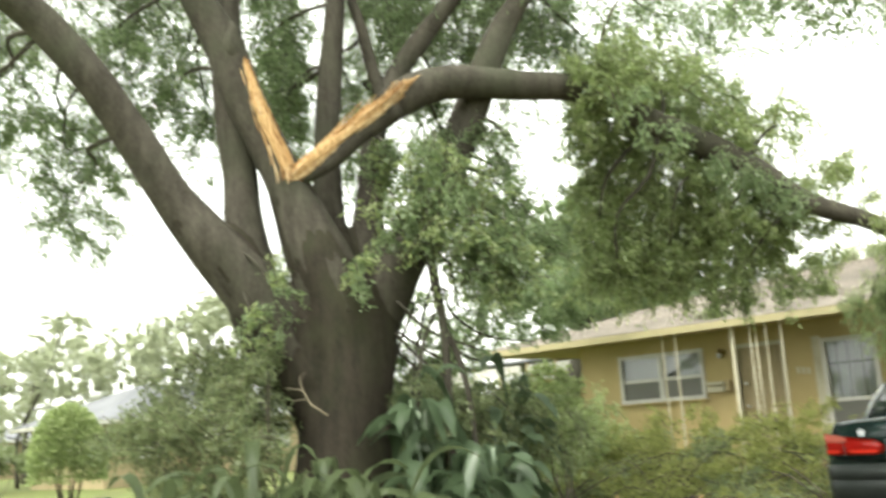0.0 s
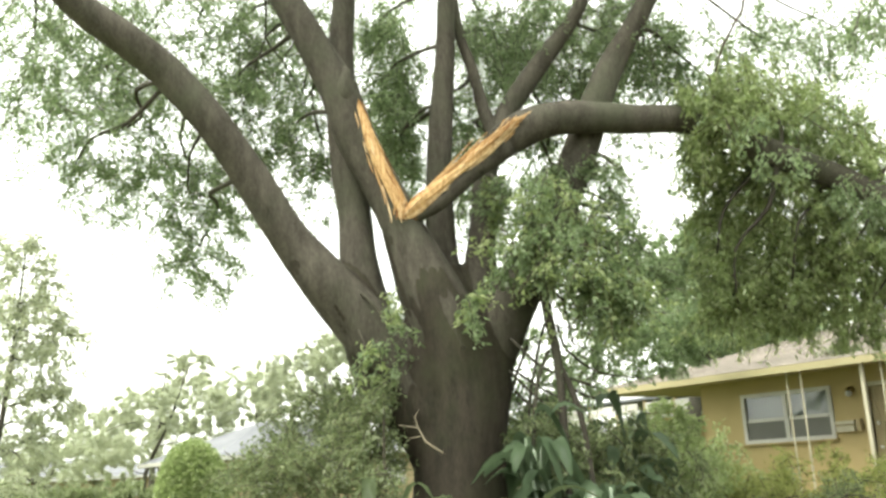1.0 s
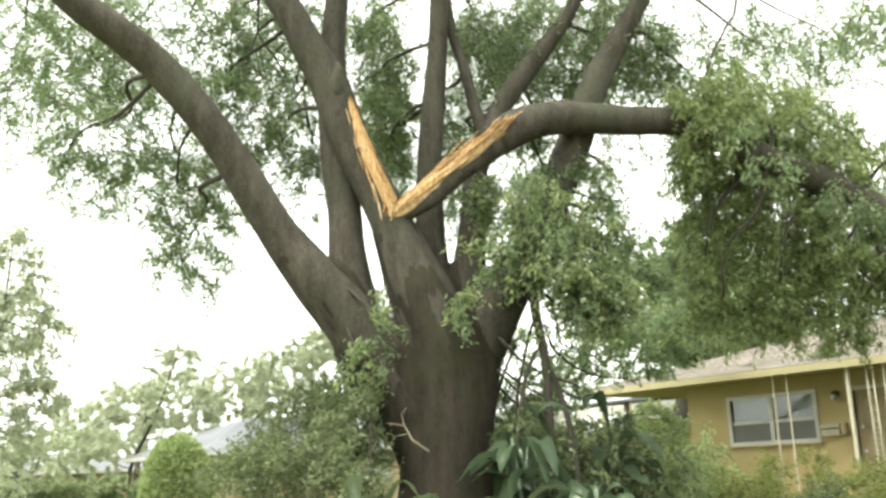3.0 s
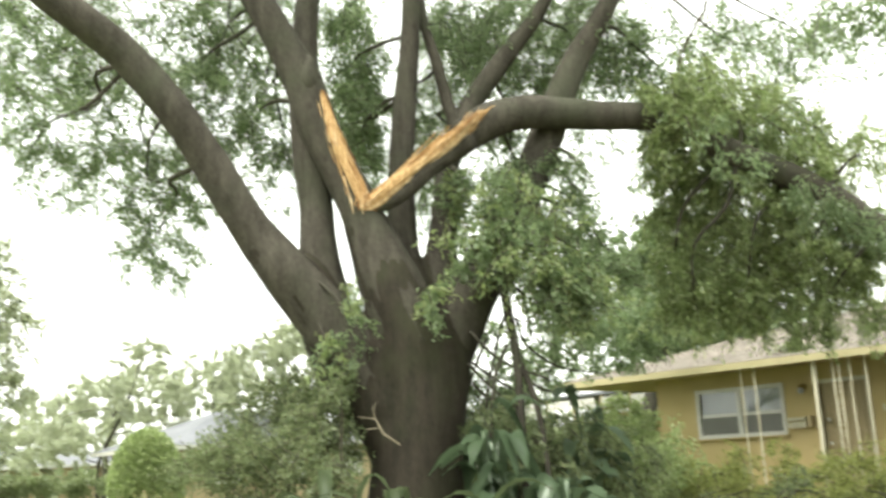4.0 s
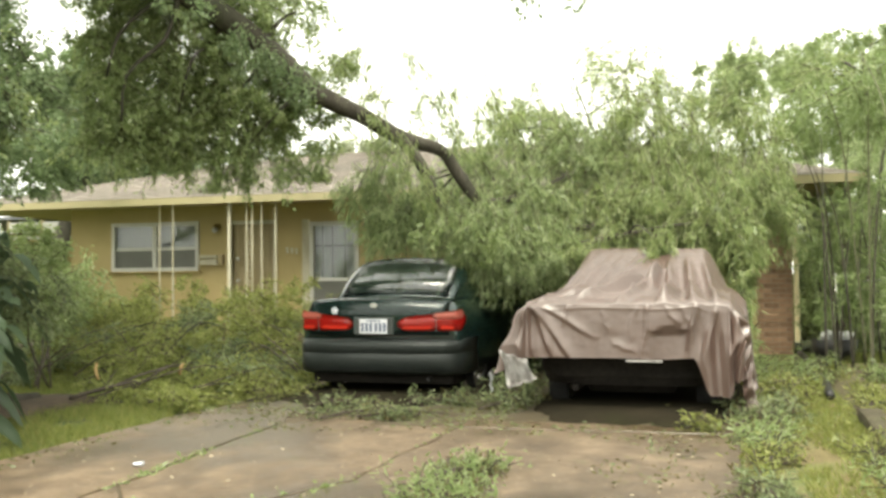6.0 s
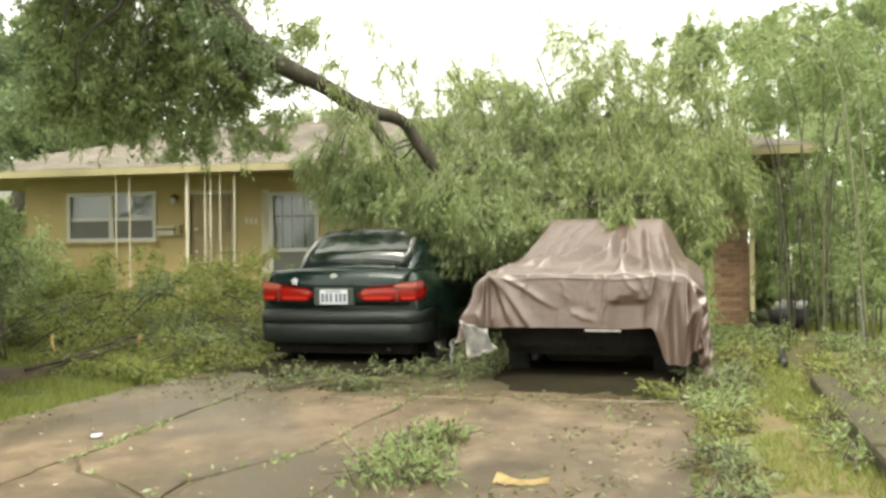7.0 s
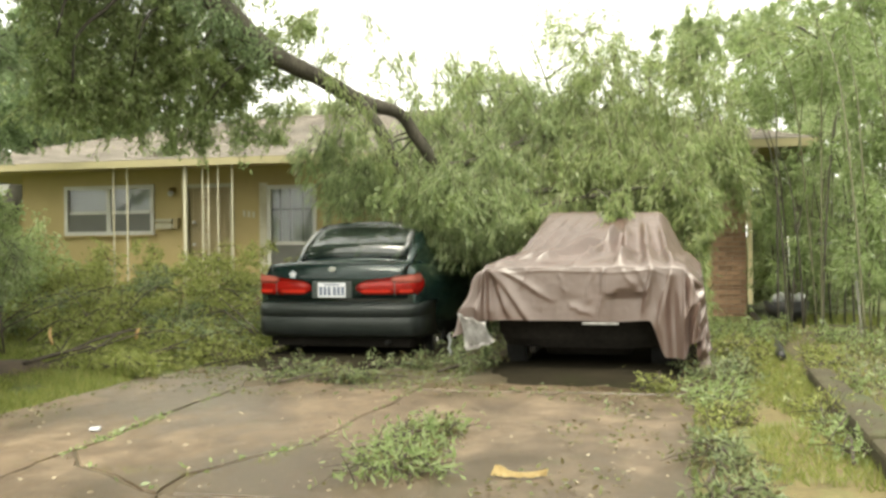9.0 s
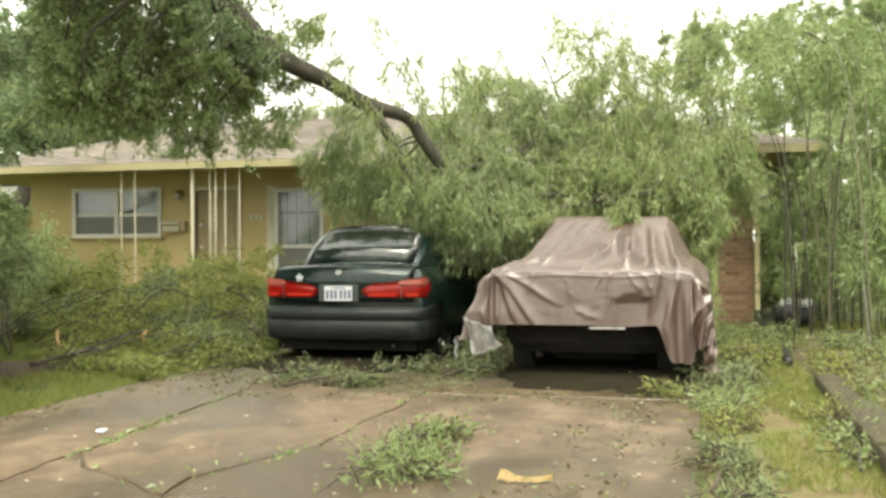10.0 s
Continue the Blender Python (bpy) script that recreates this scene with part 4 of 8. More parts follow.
def covered_car():
    car = thing("covered_car", (TX, TY + 2.2, 0.0), "parked car under a wrinkled brown tarpaulin", "car")

    def section(y, w, zb, zt):
        half = [(0.85 * w, zb), (w, zb + 0.1), (w, 0.6), (0.95 * w, zt - 0.08), (0.8 * w, zt), (0, zt + 0.01)]
        return [(TX - a, y, z) for a, z in half] + [(TX + a, y, z) for a, z in reversed(half[:-1])]
    # The shade under the tarpaulin is in the near-black body colour.
    part("body", loft("body", [(TY + 0.22, 0.76, 0.36, 0.86), (TY + 0.32, 0.82, 0.31, 0.96), (TY + 1.0, 0.83, 0.22, 0.99), (TY + 3.4, 0.83, 0.22, 0.9), (TY + 4.1, 0.8, 0.26, 0.8), (TY + 4.3, 0.7, 0.34, 0.66)], section, SHADED_UNDERSIDE), SHADED_UNDERSIDE, car, "car body, shade under the tarpaulin put into its near-black colour")
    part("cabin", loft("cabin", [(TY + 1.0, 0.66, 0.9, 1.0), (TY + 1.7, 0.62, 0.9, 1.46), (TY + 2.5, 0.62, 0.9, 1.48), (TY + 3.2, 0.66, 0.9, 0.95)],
                       lambda y, w, a, b: [(TX - w - 0.1, y, a), (TX - w, y, b), (TX, y, b + 0.02), (TX + w, y, b), (TX + w + 0.1, y, a)], SHADED_UNDERSIDE), SHADED_UNDERSIDE, car)
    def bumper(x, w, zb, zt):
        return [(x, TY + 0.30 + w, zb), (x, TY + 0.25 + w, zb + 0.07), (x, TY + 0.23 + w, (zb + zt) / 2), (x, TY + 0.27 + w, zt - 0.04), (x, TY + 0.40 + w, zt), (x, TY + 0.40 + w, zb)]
    part("rear_bumper", loft("rear_bumper", [(TX - 0.80, 0.12, 0.33, 0.50), (TX - 0.74, 0.04, 0.29, 0.53), (TX - 0.4, 0, 0.27, 0.54), (TX + 0.4, 0, 0.27, 0.54), (TX + 0.74, 0.04, 0.29, 0.53), (TX + 0.80, 0.12, 0.33, 0.50)], bumper, SHADED_UNDERSIDE), SHADED_UNDERSIDE, car)
    part("exhaust", boxes((TX - 0.52, TX - 0.45, TY + 0.2, TY + 0.9, 0.22, 0.285), bevel=0.03), SHADED_UNDERSIDE, car)
    part("fuel_tank", boxes((TX - 0.42, TX + 0.42, TY + 0.55, TY + 1.5, 0.17, 0.4), bevel=0.07), SHADED_UNDERSIDE, car)
    for s in (-1, 1):
        wheel(car, TX + s * 0.70, TY + 0.85, 0.31, s)
        wheel(car, TX + s * 0.70, TY + 3.4, 0.31, s)
    return car


covered_car()


def tarp_top(x, y):
    """Height of the covered car's outline at x across and y along from its rear edge."""
    prof = np.interp(y, [0, 0.06, 0.16, 0.75, 1.45, 1.6, 1.78, 2.5, 3.2, 4.2, 4.3], [1.04, 1.066, 1.08, 1.16, 1.50, 1.56, 1.585, 1.57, 1.10, 0.95, 0.9])
    deck = np.interp(y, [0, 0.06, 0.9, 3.2, 4.3], [1.03, 1.065, 1.08, 1.0, 0.9])
    u = np.clip((abs(x - 0.07) - 0.56) / 0.34, 0, 1)
    return prof + (deck - prof) * u * u * (2.2 - 1.2 * u)


# creases: from and to (across, along), height, half width
SLOPE_FOLDS = [
    (0.33, 1.48, 0.36, 0.04, 0.045, 0.055), (0.50, 1.45, 0.60, 0.02, 0.048, 0.055), (0.66, 1.42, 0.80, 0.02, 0.042, 0.045), (0.20, 1.45, 0.20, 0.55, 0.030, 0.04),
    (0.28, 1.10, -0.05, 0.10, 0.045, 0.042), (0.22, 0.95, -0.40, 0.16, 0.050, 0.042), (0.10, 0.75, -0.62, 0.22, 0.040, 0.035), (0.12, 1.30, -0.36, 0.55, 0.030, 0.045), (0.05, 1.50, -0.18, 0.85, 0.025, 0.03),
    (-0.10, 1.55, -0.44, 0.50, 0.028, 0.035), (-0.25, 1.55, -0.60, 0.35, 0.030, 0.035), (-0.40, 1.55, -0.72, 0.35, 0.028, 0.03), (-0.52, 1.5, -0.82, 0.3, 0.03, 0.025),
    (0.48, 0.50, 0.30, 0.04, 0.030, 0.04), (0.14, 0.40, -0.62, 0.10, 0.020, 0.03), (-0.62, 0.45, -0.80, 0.02, 0.02, 0.03)]
REAR_FOLDS = [
    (-0.86, 0.02, -0.66, -0.50, 0.045, 0.032), (-0.86, 0.0, -0.48, -0.55, 0.035, 0.035), (-0.86, 0.02, -0.82, -0.55, 0.04, 0.03), (-0.84, 0.0, -0.30, -0.34, 0.018, 0.03),
    (0.21, 0.03, 0.16, -0.55, 0.022, 0.014), (0.10, -0.05, 0.05, -0.40, 0.012, 0.02), (0.64, 0.02, 0.56, -0.42, 0.030, 0.02), (0.50, -0.06, 0.60, -0.30, 0.012, 0.02),
    (-0.52, 0.0, -0.55, -0.25, 0.012, 0.018), (0.36, -0.05, 0.47, -0.22, 0.012, 0.02), (0.80, 0.0, 0.66, -0.5, 0.035, 0.03), (-0.2, -0.1, -0.15, -0.3, 0.008, 0.02),
    (-0.70, -0.09, 0.75, -0.075, 0.006, 0.012), (-0.1, -0.42, 0.1, -0.5, 0.012, 0.03)]


def creases(folds, s, t):
    total = 0.0
    for a0, b0, a1, b1, high, wide in folds:
        da, db = a1 - a0, b1 - b0
        u = ((s - a0) * da + (t - b0) * db) / (da * da + db * db)
        if -0.15 < u < 1.15:
            off = ((s - a0) * db - (t - b0) * da) / math.hypot(da, db)
            off += 0.025 * noise.noise(Vector((u * 3.0, a0 * 9, b0 * 5)))
            if abs(off) < 3 * wide:
                ends = min(1.0, max(0.0, (u + 0.15) / 0.3)) * min(1.0, max(0.0, (1.15 - u) / 0.3))
                # steeper on one flank than on the other
                k = wide * (0.6 if off > 0 else 1.3)
                total += high * ends * math.exp(-abs(off / k) ** 1.6)
    return total


def tarpaulin():
    w, ln = 0.90, 4.3
    nx, ny = 210, 270
    ss = np.linspace(-w - 0.58, w + 0.80, nx)
    ts = np.concatenate([np.linspace(-0.55, 1.9, 190, endpoint=False), np.linspace(1.9, ln + 0.45, ny - 190)])
    v = []
    for t in ts:
        for s in ss:
            x, y = float(np.clip(s, -w, w)), float(np.clip(t, 0, ln))
            ox, oy = s - x, t - y
            z = float(tarp_top(x, y))
            both = min(abs(ox), abs(oy)) / (max(abs(ox), abs(oy)) + 1e-6)
            drop = math.hypot(ox, oy)
            d = Vector((ox, oy, 0)).normalized() if drop > 0 else Vector((0, 0, 0))
            grow = min(1, drop / 0.2)
            out = (0.12 + (0.34 if ox < 0 else 0.07) * both) * drop
            if drop > 0.005:
                ang = math.atan2(oy, ox)
                out += 0.06 * math.sin(9 * ang + 1.5 * s + 0.8) * grow * both ** 0.5
                if oy < 0:
                    out += 1.4 * creases(REAR_FOLDS, s, t) * min(1, drop / 0.06)
                    # a shallow dent whose upper edge stands out
                    dent = math.exp(-((s - 0.40) / (0.10 - 0.22 * (t + 0.30) if t > -0.30 else 0.16)) ** 6)
                    out -= 0.55 * min(0.10, max(0.0, -0.24 - t)) * dent
                if abs(ox) > 0.01:
                    # the long sides hang in loose vertical pleats
                    pleat = abs((t * 2.6 + 0.9 * noise.noise(Vector((t * 1.3, s * 0.8, 31)))) % 1.0 - 0.5) * 2
                    out += grow * 0.05 * pleat ** 2 + (0.10 * grow * (1 - 0.7 * both) if ox > 0 else 0.0)
                out += grow * (0.006 * noise.noise(Vector((s * 9, t * 6, 2))) + 0.003 * noise.noise(Vector((s * 24, t * 18, 6))) + 0.018 * noise.noise(Vector((s * 2.5, t * 3, 5))))
            px_, py_ = x + d.x * out, y + d.y * out * 0.75
            fall = math.sqrt(drop * drop + 0.0049) - 0.07
            pz_ = z - fall * (1.0 - 0.12 * both)
            if oy < 0 and abs(ox) < 0.02:
                pz_ += 0.03 * noise.noise(Vector((s * 1.9, 3, 3))) * grow
            # the loose corner hangs lower, in upright folds
            low = min(1.0, max(0.0, (s - 0.60) / 0.16)) if oy < 0 else 0.0
            pz_ -= low * low * (3 - 2 * low) * 0.34 * (-oy / 0.55) * (1 - both)
            py_ -= low * 0.022 * grow * math.sin(38 * s + 3 * t)
            flat = (1 - grow) * min(1.0, max(0.0, (t + 0.06) / 0.15))
            pz_ += flat * (2.1 * min(1.0, max(0.10, (1.50 - t) / 0.5)) * creases(SLOPE_FOLDS, s, t) + 0.010 * noise.noise(Vector((s * 9, t * 4, 9))) + 0.004 * noise.noise(Vector((s * 22, t * 14, 6))))
            pz_ += (1 - grow) * 0.014 * noise.noise(Vector((s * 3, t * 3, 19)))
            v.append((TX + px_, TY + py_, max(pz_, 0.04 + 0.015 * both)))
    f = [(j * nx + i, j * nx + i + 1, (j + 1) * nx + i + 1, (j + 1) * nx + i) for j in range(ny - 1) for i in range(nx - 1)]
    return mesh_of("sheet", v, f, TARP, True)


def turned_corner():
    rows = []
    for i in range(9):
        u = i / 8
        rows.append([(TX - 1.12 + 0.036 * k + 0.10 * u + 0.012 * math.sin(3 * k + 5 * u), TY - 0.22 + 0.02 * math.sin(2.1 * k + 4 * u), 0.63 - 0.35 * u - 0.012 * k * (1 - u) + 0.012 * k * u + 0.01 * math.sin(k * 2)) for k in range(8)])
    return shell("turned_corner", rows, TARP_SILVER, 0.004)


tarp = thing("tarpaulin", (TX, TY + 2.2, 1.5), "wrinkled brown tarpaulin draped over a parked car", "tarpaulin")
part("sheet", tarpaulin(), TARP, tarp)
part("turned_corner", turned_corner(), TARP_SILVER, tarp, "silver reverse side of the turned-up corner")
part("hem_strip", boxes((TX + 0.02, TX + 0.34, TY - 0.10, TY - 0.085, 0.525, 0.545), bevel=0.003), TARP_SILVER, tarp, "pale hem strip")

# ---- the split tree ----
TRUNK = [(-7.42, 5.94, 0.38, 0.574), (-7.41, 5.95, 0.74, 0.492), (-7.39, 5.97, 1.09, 0.448), (-7.37, 5.99, 1.56, 0.426), (-7.35, 6.02, 1.99, 0.426), (-7.32, 6.05, 2.42, 0.437), (-7.30, 6.08, 2.75, 0.459), (-7.30, 6.08, 3.08, 0.410)]
LIMB_L = [(-7.58, 5.73, 1.90, 0.328), (-7.67, 5.52, 2.28, 0.315), (-7.75, 5.32, 2.57, 0.287), (-7.85, 5.09, 2.90, 0.264), (-7.91, 4.88, 3.15, 0.241), (-8.02, 4.71, 3.41, 0.214), (-8.07, 4.52, 3.68, 0.186), (-8.17, 4.23, 4.18, 0.175), (-8.23, 3.88, 4.67, 0.173), (-8.38, 3.54, 5.11, 0.168), (-8.45, 3.11, 5.44, 0.160), (-8.56, 2.76, 5.69, 0.150), (-8.60, 2.30, 6.08, 0.133)]
STEM_2 = [(-7.83, 5.37, 2.46, 0.284), (-7.93, 5.33, 3.03, 0.220), (-7.95, 5.29, 3.43, 0.187), (-8.00, 5.31, 3.85, 0.171), (-8.02, 5.27, 4.32, 0.177), (-8.04, 5.24, 4.93, 0.166), (-8.05, 5.24, 5.56, 0.144), (-8.01, 5.29, 6.20, 0.121), (-7.98, 5.33, 6.79, 0.099)]
STEM_3 = [(-7.34, 5.96, 2.42, 0.408), (-7.39, 5.81, 2.86, 0.324), (-7.49, 5.68, 3.31, 0.260), (-7.58, 5.56, 3.72, 0.205), (-7.70, 5.39, 4.19, 0.195), (-7.82, 5.22, 4.67, 0.205), (-7.90, 5.09, 5.16, 0.195), (-7.98, 4.97, 5.47, 0.178), (-8.08, 4.81, 5.84, 0.162), (-8.19, 4.62, 6.22, 0.151), (-8.31, 4.39, 6.72, 0.130)]
STEM_4 = [(-7.53, 6.12, 2.56, 0.335), (-7.73, 6.18, 3.29, 0.194), (-7.73, 6.19, 3.89, 0.148), (-7.71, 6.21, 4.50, 0.137), (-7.67, 6.26, 5.13, 0.125), (-7.62, 6.32, 5.78, 0.108), (-7.60, 6.35, 6.31, 0.097), (-7.56, 6.40, 6.92, 0.080)]
STEM_5 = [(-7.28, 6.26, 2.42, 0.331), (-7.07, 6.49, 2.90, 0.265), (-6.93, 6.79, 3.42, 0.212), (-6.79, 7.07, 3.95, 0.192), (-6.69, 7.30, 4.51, 0.182), (-6.54, 7.43, 4.99, 0.159), (-6.44, 7.65, 5.45, 0.138), (-6.26, 7.80, 5.80, 0.115), (-6.03, 7.98, 6.28, 0.092)]
STEM_6 = [(-7.53, 6.43, 2.80, 0.228), (-7.53, 6.58, 3.65, 0.150), (-7.47, 6.65, 4.38, 0.127), (-7.37, 6.91, 5.03, 0.116), (-7.18, 7.10, 5.40, 0.116), (-6.99, 7.29, 5.73, 0.099), (-6.79, 7.48, 6.07, 0.081), (-6.60, 7.64, 6.51, 0.070)]
STEM_7 = [(-7.38, 6.75, 4.62, 0.069), (-7.46, 6.66, 5.08, 0.069), (-7.52, 6.59, 5.54, 0.063), (-7.59, 6.51, 5.95, 0.058), (-7.63, 6.46, 6.49, 0.052)]
BROKEN_FORK = [(-3.72, 10.67, 2.96, 0.068), (-3.47, 10.65, 2.69, 0.067), (-3.27, 10.61, 2.36, 0.055), (-3.18, 10.64, 2.04, 0.045)]
BROKEN = [(-6.89, 6.32, 4.44, 0.161), (-6.73, 6.56, 4.61, 0.184), (-6.55, 6.88, 4.71, 0.175), (-6.4, 7.29, 4.74, 0.167), (-6.22, 7.7, 4.74, 0.154), (-6.03, 8.1, 4.75, 0.145), (-5.92, 8.55, 4.69, 0.138), (-5.52, 9.05, 4.35, 0.146), (-5.21, 9.46, 4.11, 0.137), (-4.89, 9.74, 3.84, 0.127), (-4.45, 10.06, 3.38, 0.111), (-4.03, 10.34, 3.15, 0.092), (-3.63, 10.7, 2.9, 0.088), (-3.28, 11.02, 2.79, 0.074), (-3.12, 11.17, 2.54, 0.074), (-2.89, 11.34, 2.18, 0.07), (-2.54, 11.42, 1.84, 0.054), (-2.06, 11.42, 1.53, 0.042)]
CROWN_BACK_A = [
    (-10.13, 2.75, 6.02, 0.54, 0.48, 30),
    (-9.79, 3.79, 5.88, 0.72, 0.60, 60),
    (-9.89, 3.53, 5.01, 0.85, 0.48, 60),
    (-9.61, 4.24, 4.41, 0.60, 0.48, 45),
    (-9.56, 4.35, 3.79, 0.30, 0.42, 20),
    (-9.35, 4.78, 5.40, 0.60, 0.60, 50),
    (-10.03, 3.12, 4.55, 0.48, 0.24, 15),
    (-9.23, 5.01, 6.22, 0.42, 0.42, 25),
    (-9.08, 5.27, 5.08, 0.36, 0.54, 25),
    (-9.56, 4.34, 6.40, 0.72, 0.30, 30),
    (-8.48, 6.19, 5.80, 0.33, 0.66, 60),
    (-8.46, 6.21, 4.92, 0.30, 0.42, 30),
    (-7.85, 7.13, 6.20, 0.43, 0.37, 30),
]
CROWN_BACK_B = [
    (-7.66, 7.33, 5.41, 0.37, 0.30, 22),
    (-7.40, 7.59, 6.00, 0.43, 0.49, 40),
    (-6.55, 8.33, 5.85, 0.43, 0.49, 50),
    (-6.13, 8.65, 5.49, 0.49, 0.49, 50),
    (-6.71, 8.20, 6.30, 0.49, 0.24, 25),
    (-5.72, 9.40, 5.85, 0.38, 0.32, 12),
    (-5.05, 9.77, 5.81, 0.51, 0.38, 16),
    (-9.69, 4.05, 7.21, 1.21, 0.48, 60),
    (-8.41, 6.29, 7.22, 1.21, 0.48, 60),
    (-6.60, 8.17, 7.01, 1.33, 0.48, 70),
    (-10.14, 2.72, 6.81, 0.91, 0.48, 40),
]
CROWN_BACK = CROWN_BACK_A + CROWN_BACK_B
CROWN_FRONT = [
    (-6.45, 6.45, 3.68, 0.36, 0.34, 34),
    (-6.31, 6.55, 3.21, 0.52, 0.42, 80),
    (-6.13, 6.86, 2.76, 0.40, 0.32, 46),
    (-6.08, 7.08, 2.80, 0.26, 0.38, 30),
    (-6.61, 6.11, 3.23, 0.24, 0.30, 14),
    (-6.28, 6.96, 3.55, 0.20, 0.25, 8),
    (-6.73, 5.82, 2.65, 0.18, 0.26, 7),
    (-7.14, 6.42, 3.95, 0.22, 0.28, 20),
    (-6.46, 6.69, 2.39, 0.32, 0.21, 7),
    (-7.33, 5.23, 2.60, 0.13, 0.31, 6),
    (-7.42, 5.09, 2.29, 0.22, 0.21, 9),
]
CURTAIN = [
    (-6.09, 8.67, 4.47, 0.34, 0.49, 60),
    (-6.14, 8.64, 3.38, 0.30, 0.67, 80),
    (-6.08, 8.81, 2.84, 0.43, 0.26, 44),
    (-5.60, 9.12, 3.99, 0.49, 0.68, 120),
    (-5.65, 9.20, 3.05, 0.50, 0.56, 110),
    (-5.09, 9.53, 4.28, 0.50, 0.50, 80),
    (-5.15, 9.61, 3.34, 0.50, 0.56, 100),
    (-4.81, 9.89, 3.38, 0.25, 0.63, 50),
    (-5.50, 9.18, 4.83, 0.62, 0.28, 60),
    (-5.07, 9.76, 2.82, 0.32, 0.22, 18),
    (-5.69, 8.94, 5.16, 0.55, 0.18, 20),
    (-4.63, 9.98, 4.27, 0.38, 0.25, 16),
]
FALLEN_A = [
    (-3.85, 11.30, 1.96, 0.36, 0.32, 34),
    (-3.0, 11.0, 1.62, 0.22, 0.20, 16),
    (-2.82, 11.15, 1.73, 0.46, 0.46, 70),
    (-2.62, 11.2, 1.36, 0.18, 0.20, 9),
    (-4.18, 11.46, 2.54, 0.25, 0.32, 16),
    (-3.32, 12.57, 2.69, 0.41, 0.34, 30),
    (-2.51, 11.94, 2.17, 0.49, 0.49, 70),
    (-2.06, 11.42, 1.53, 0.40, 0.33, 50),
    (-2.69, 13.23, 3.20, 0.43, 0.39, 26),
    (-2.01, 12.84, 2.74, 0.52, 0.60, 70),
    (-1.52, 12.41, 1.96, 0.58, 0.50, 80),
    (-1.25, 13.44, 3.01, 0.62, 0.62, 80),
    (-0.96, 12.56, 2.17, 0.58, 0.51, 80),
]
FALLEN_B = [
    (-0.58, 13.49, 2.76, 0.58, 0.62, 80),
    (-0.26, 12.20, 1.99, 0.49, 0.35, 60),
    (0.21, 12.50, 2.20, 0.43, 0.43, 55),
    (0.32, 14.00, 3.06, 0.40, 0.46, 28),
    (0.07, 11.80, 1.63, 0.20, 0.31, 24),
    (-0.93, 14.47, 3.86, 0.50, 0.38, 16),
    (-0.75, 10.47, 1.60, 0.12, 0.11, 10),
    (-3.10, 13.65, 3.67, 0.32, 0.24, 8),
    (0.56, 12.99, 2.16, 0.30, 0.37, 24),
    (-3.39, 11.72, 2.18, 0.42, 0.28, 30),
    (-1.64, 11.28, 1.45, 0.26, 0.26, 24),
    (-1.83, 15.90, 4.61, 0.46, 0.46, 10),
]
FALLEN = FALLEN_A + FALLEN_B
BAMBOO = [
    (1.05, 14.96, 3.67, 0.52, 0.43, 30),
    (1.55, 13.91, 3.42, 0.56, 0.46, 34),
    (2.04, 13.85, 3.81, 0.56, 0.56, 40),
    (2.08, 12.83, 2.52, 0.30, 0.90, 50),
    (1.69, 13.90, 2.09, 0.44, 0.46, 20),
    (1.18, 14.75, 1.53, 0.26, 0.34, 14),
    (1.68, 13.90, 1.21, 0.48, 0.36, 26),
    (1.93, 12.35, 0.95, 0.36, 0.36, 26),
    (1.58, 14.92, 2.46, 0.33, 0.25, 6),
    (1.32, 13.94, 0.83, 0.32, 0.24, 10),
    (0.86, 14.47, 3.22, 0.42, 0.32, 18),
    (2.05, 12.33, 1.54, 0.22, 0.43, 18),
]
LACE_A = [
    (-10.11, 7.35, 6.01, 0.36, 0.65, 22),
    (-9.91, 7.62, 4.97, 0.29, 0.43, 12),
    (-9.54, 8.23, 5.67, 0.36, 0.36, 12),
    (-9.58, 8.18, 4.42, 0.22, 0.51, 12),
    (-9.46, 8.62, 5.07, 0.37, 0.44, 14),
    (-8.38, 9.94, 5.37, 0.37, 0.37, 5),
    (-8.13, 10.15, 4.78, 0.40, 0.40, 1),
    (-7.95, 10.28, 4.06, 0.30, 0.42, 2),
    (-8.45, 9.60, 4.05, 0.30, 0.40, 3),
    (-7.60, 10.50, 5.27, 0.26, 0.45, 7),
    (-8.70, 9.39, 7.19, 0.59, 0.44, 18),
    (-9.14, 8.68, 6.68, 0.43, 0.43, 16),
]
LACE_B = [
    (-8.92, 6.44, 3.01, 0.15, 0.44, 8),
    (-8.55, 9.79, 6.22, 0.37, 0.30, 10),
    (-6.85, 11.05, 6.38, 0.67, 0.45, 14),
    (-6.01, 11.53, 6.25, 0.60, 0.52, 12),
    (-10.22, 6.29, 6.94, 0.35, 0.41, 10),
    (-11.57, 3.17, 5.83, 0.41, 0.55, 16),
    (-10.69, 5.46, 4.87, 0.41, 0.55, 14),
    (-11.23, 4.23, 4.83, 0.62, 0.41, 18),
    (-11.41, 3.71, 6.32, 0.62, 0.48, 22),
    (-10.84, 5.15, 3.86, 0.28, 0.35, 7),
    (-11.05, 4.67, 3.79, 0.28, 0.21, 3),
]
LACE = LACE_A + LACE_B
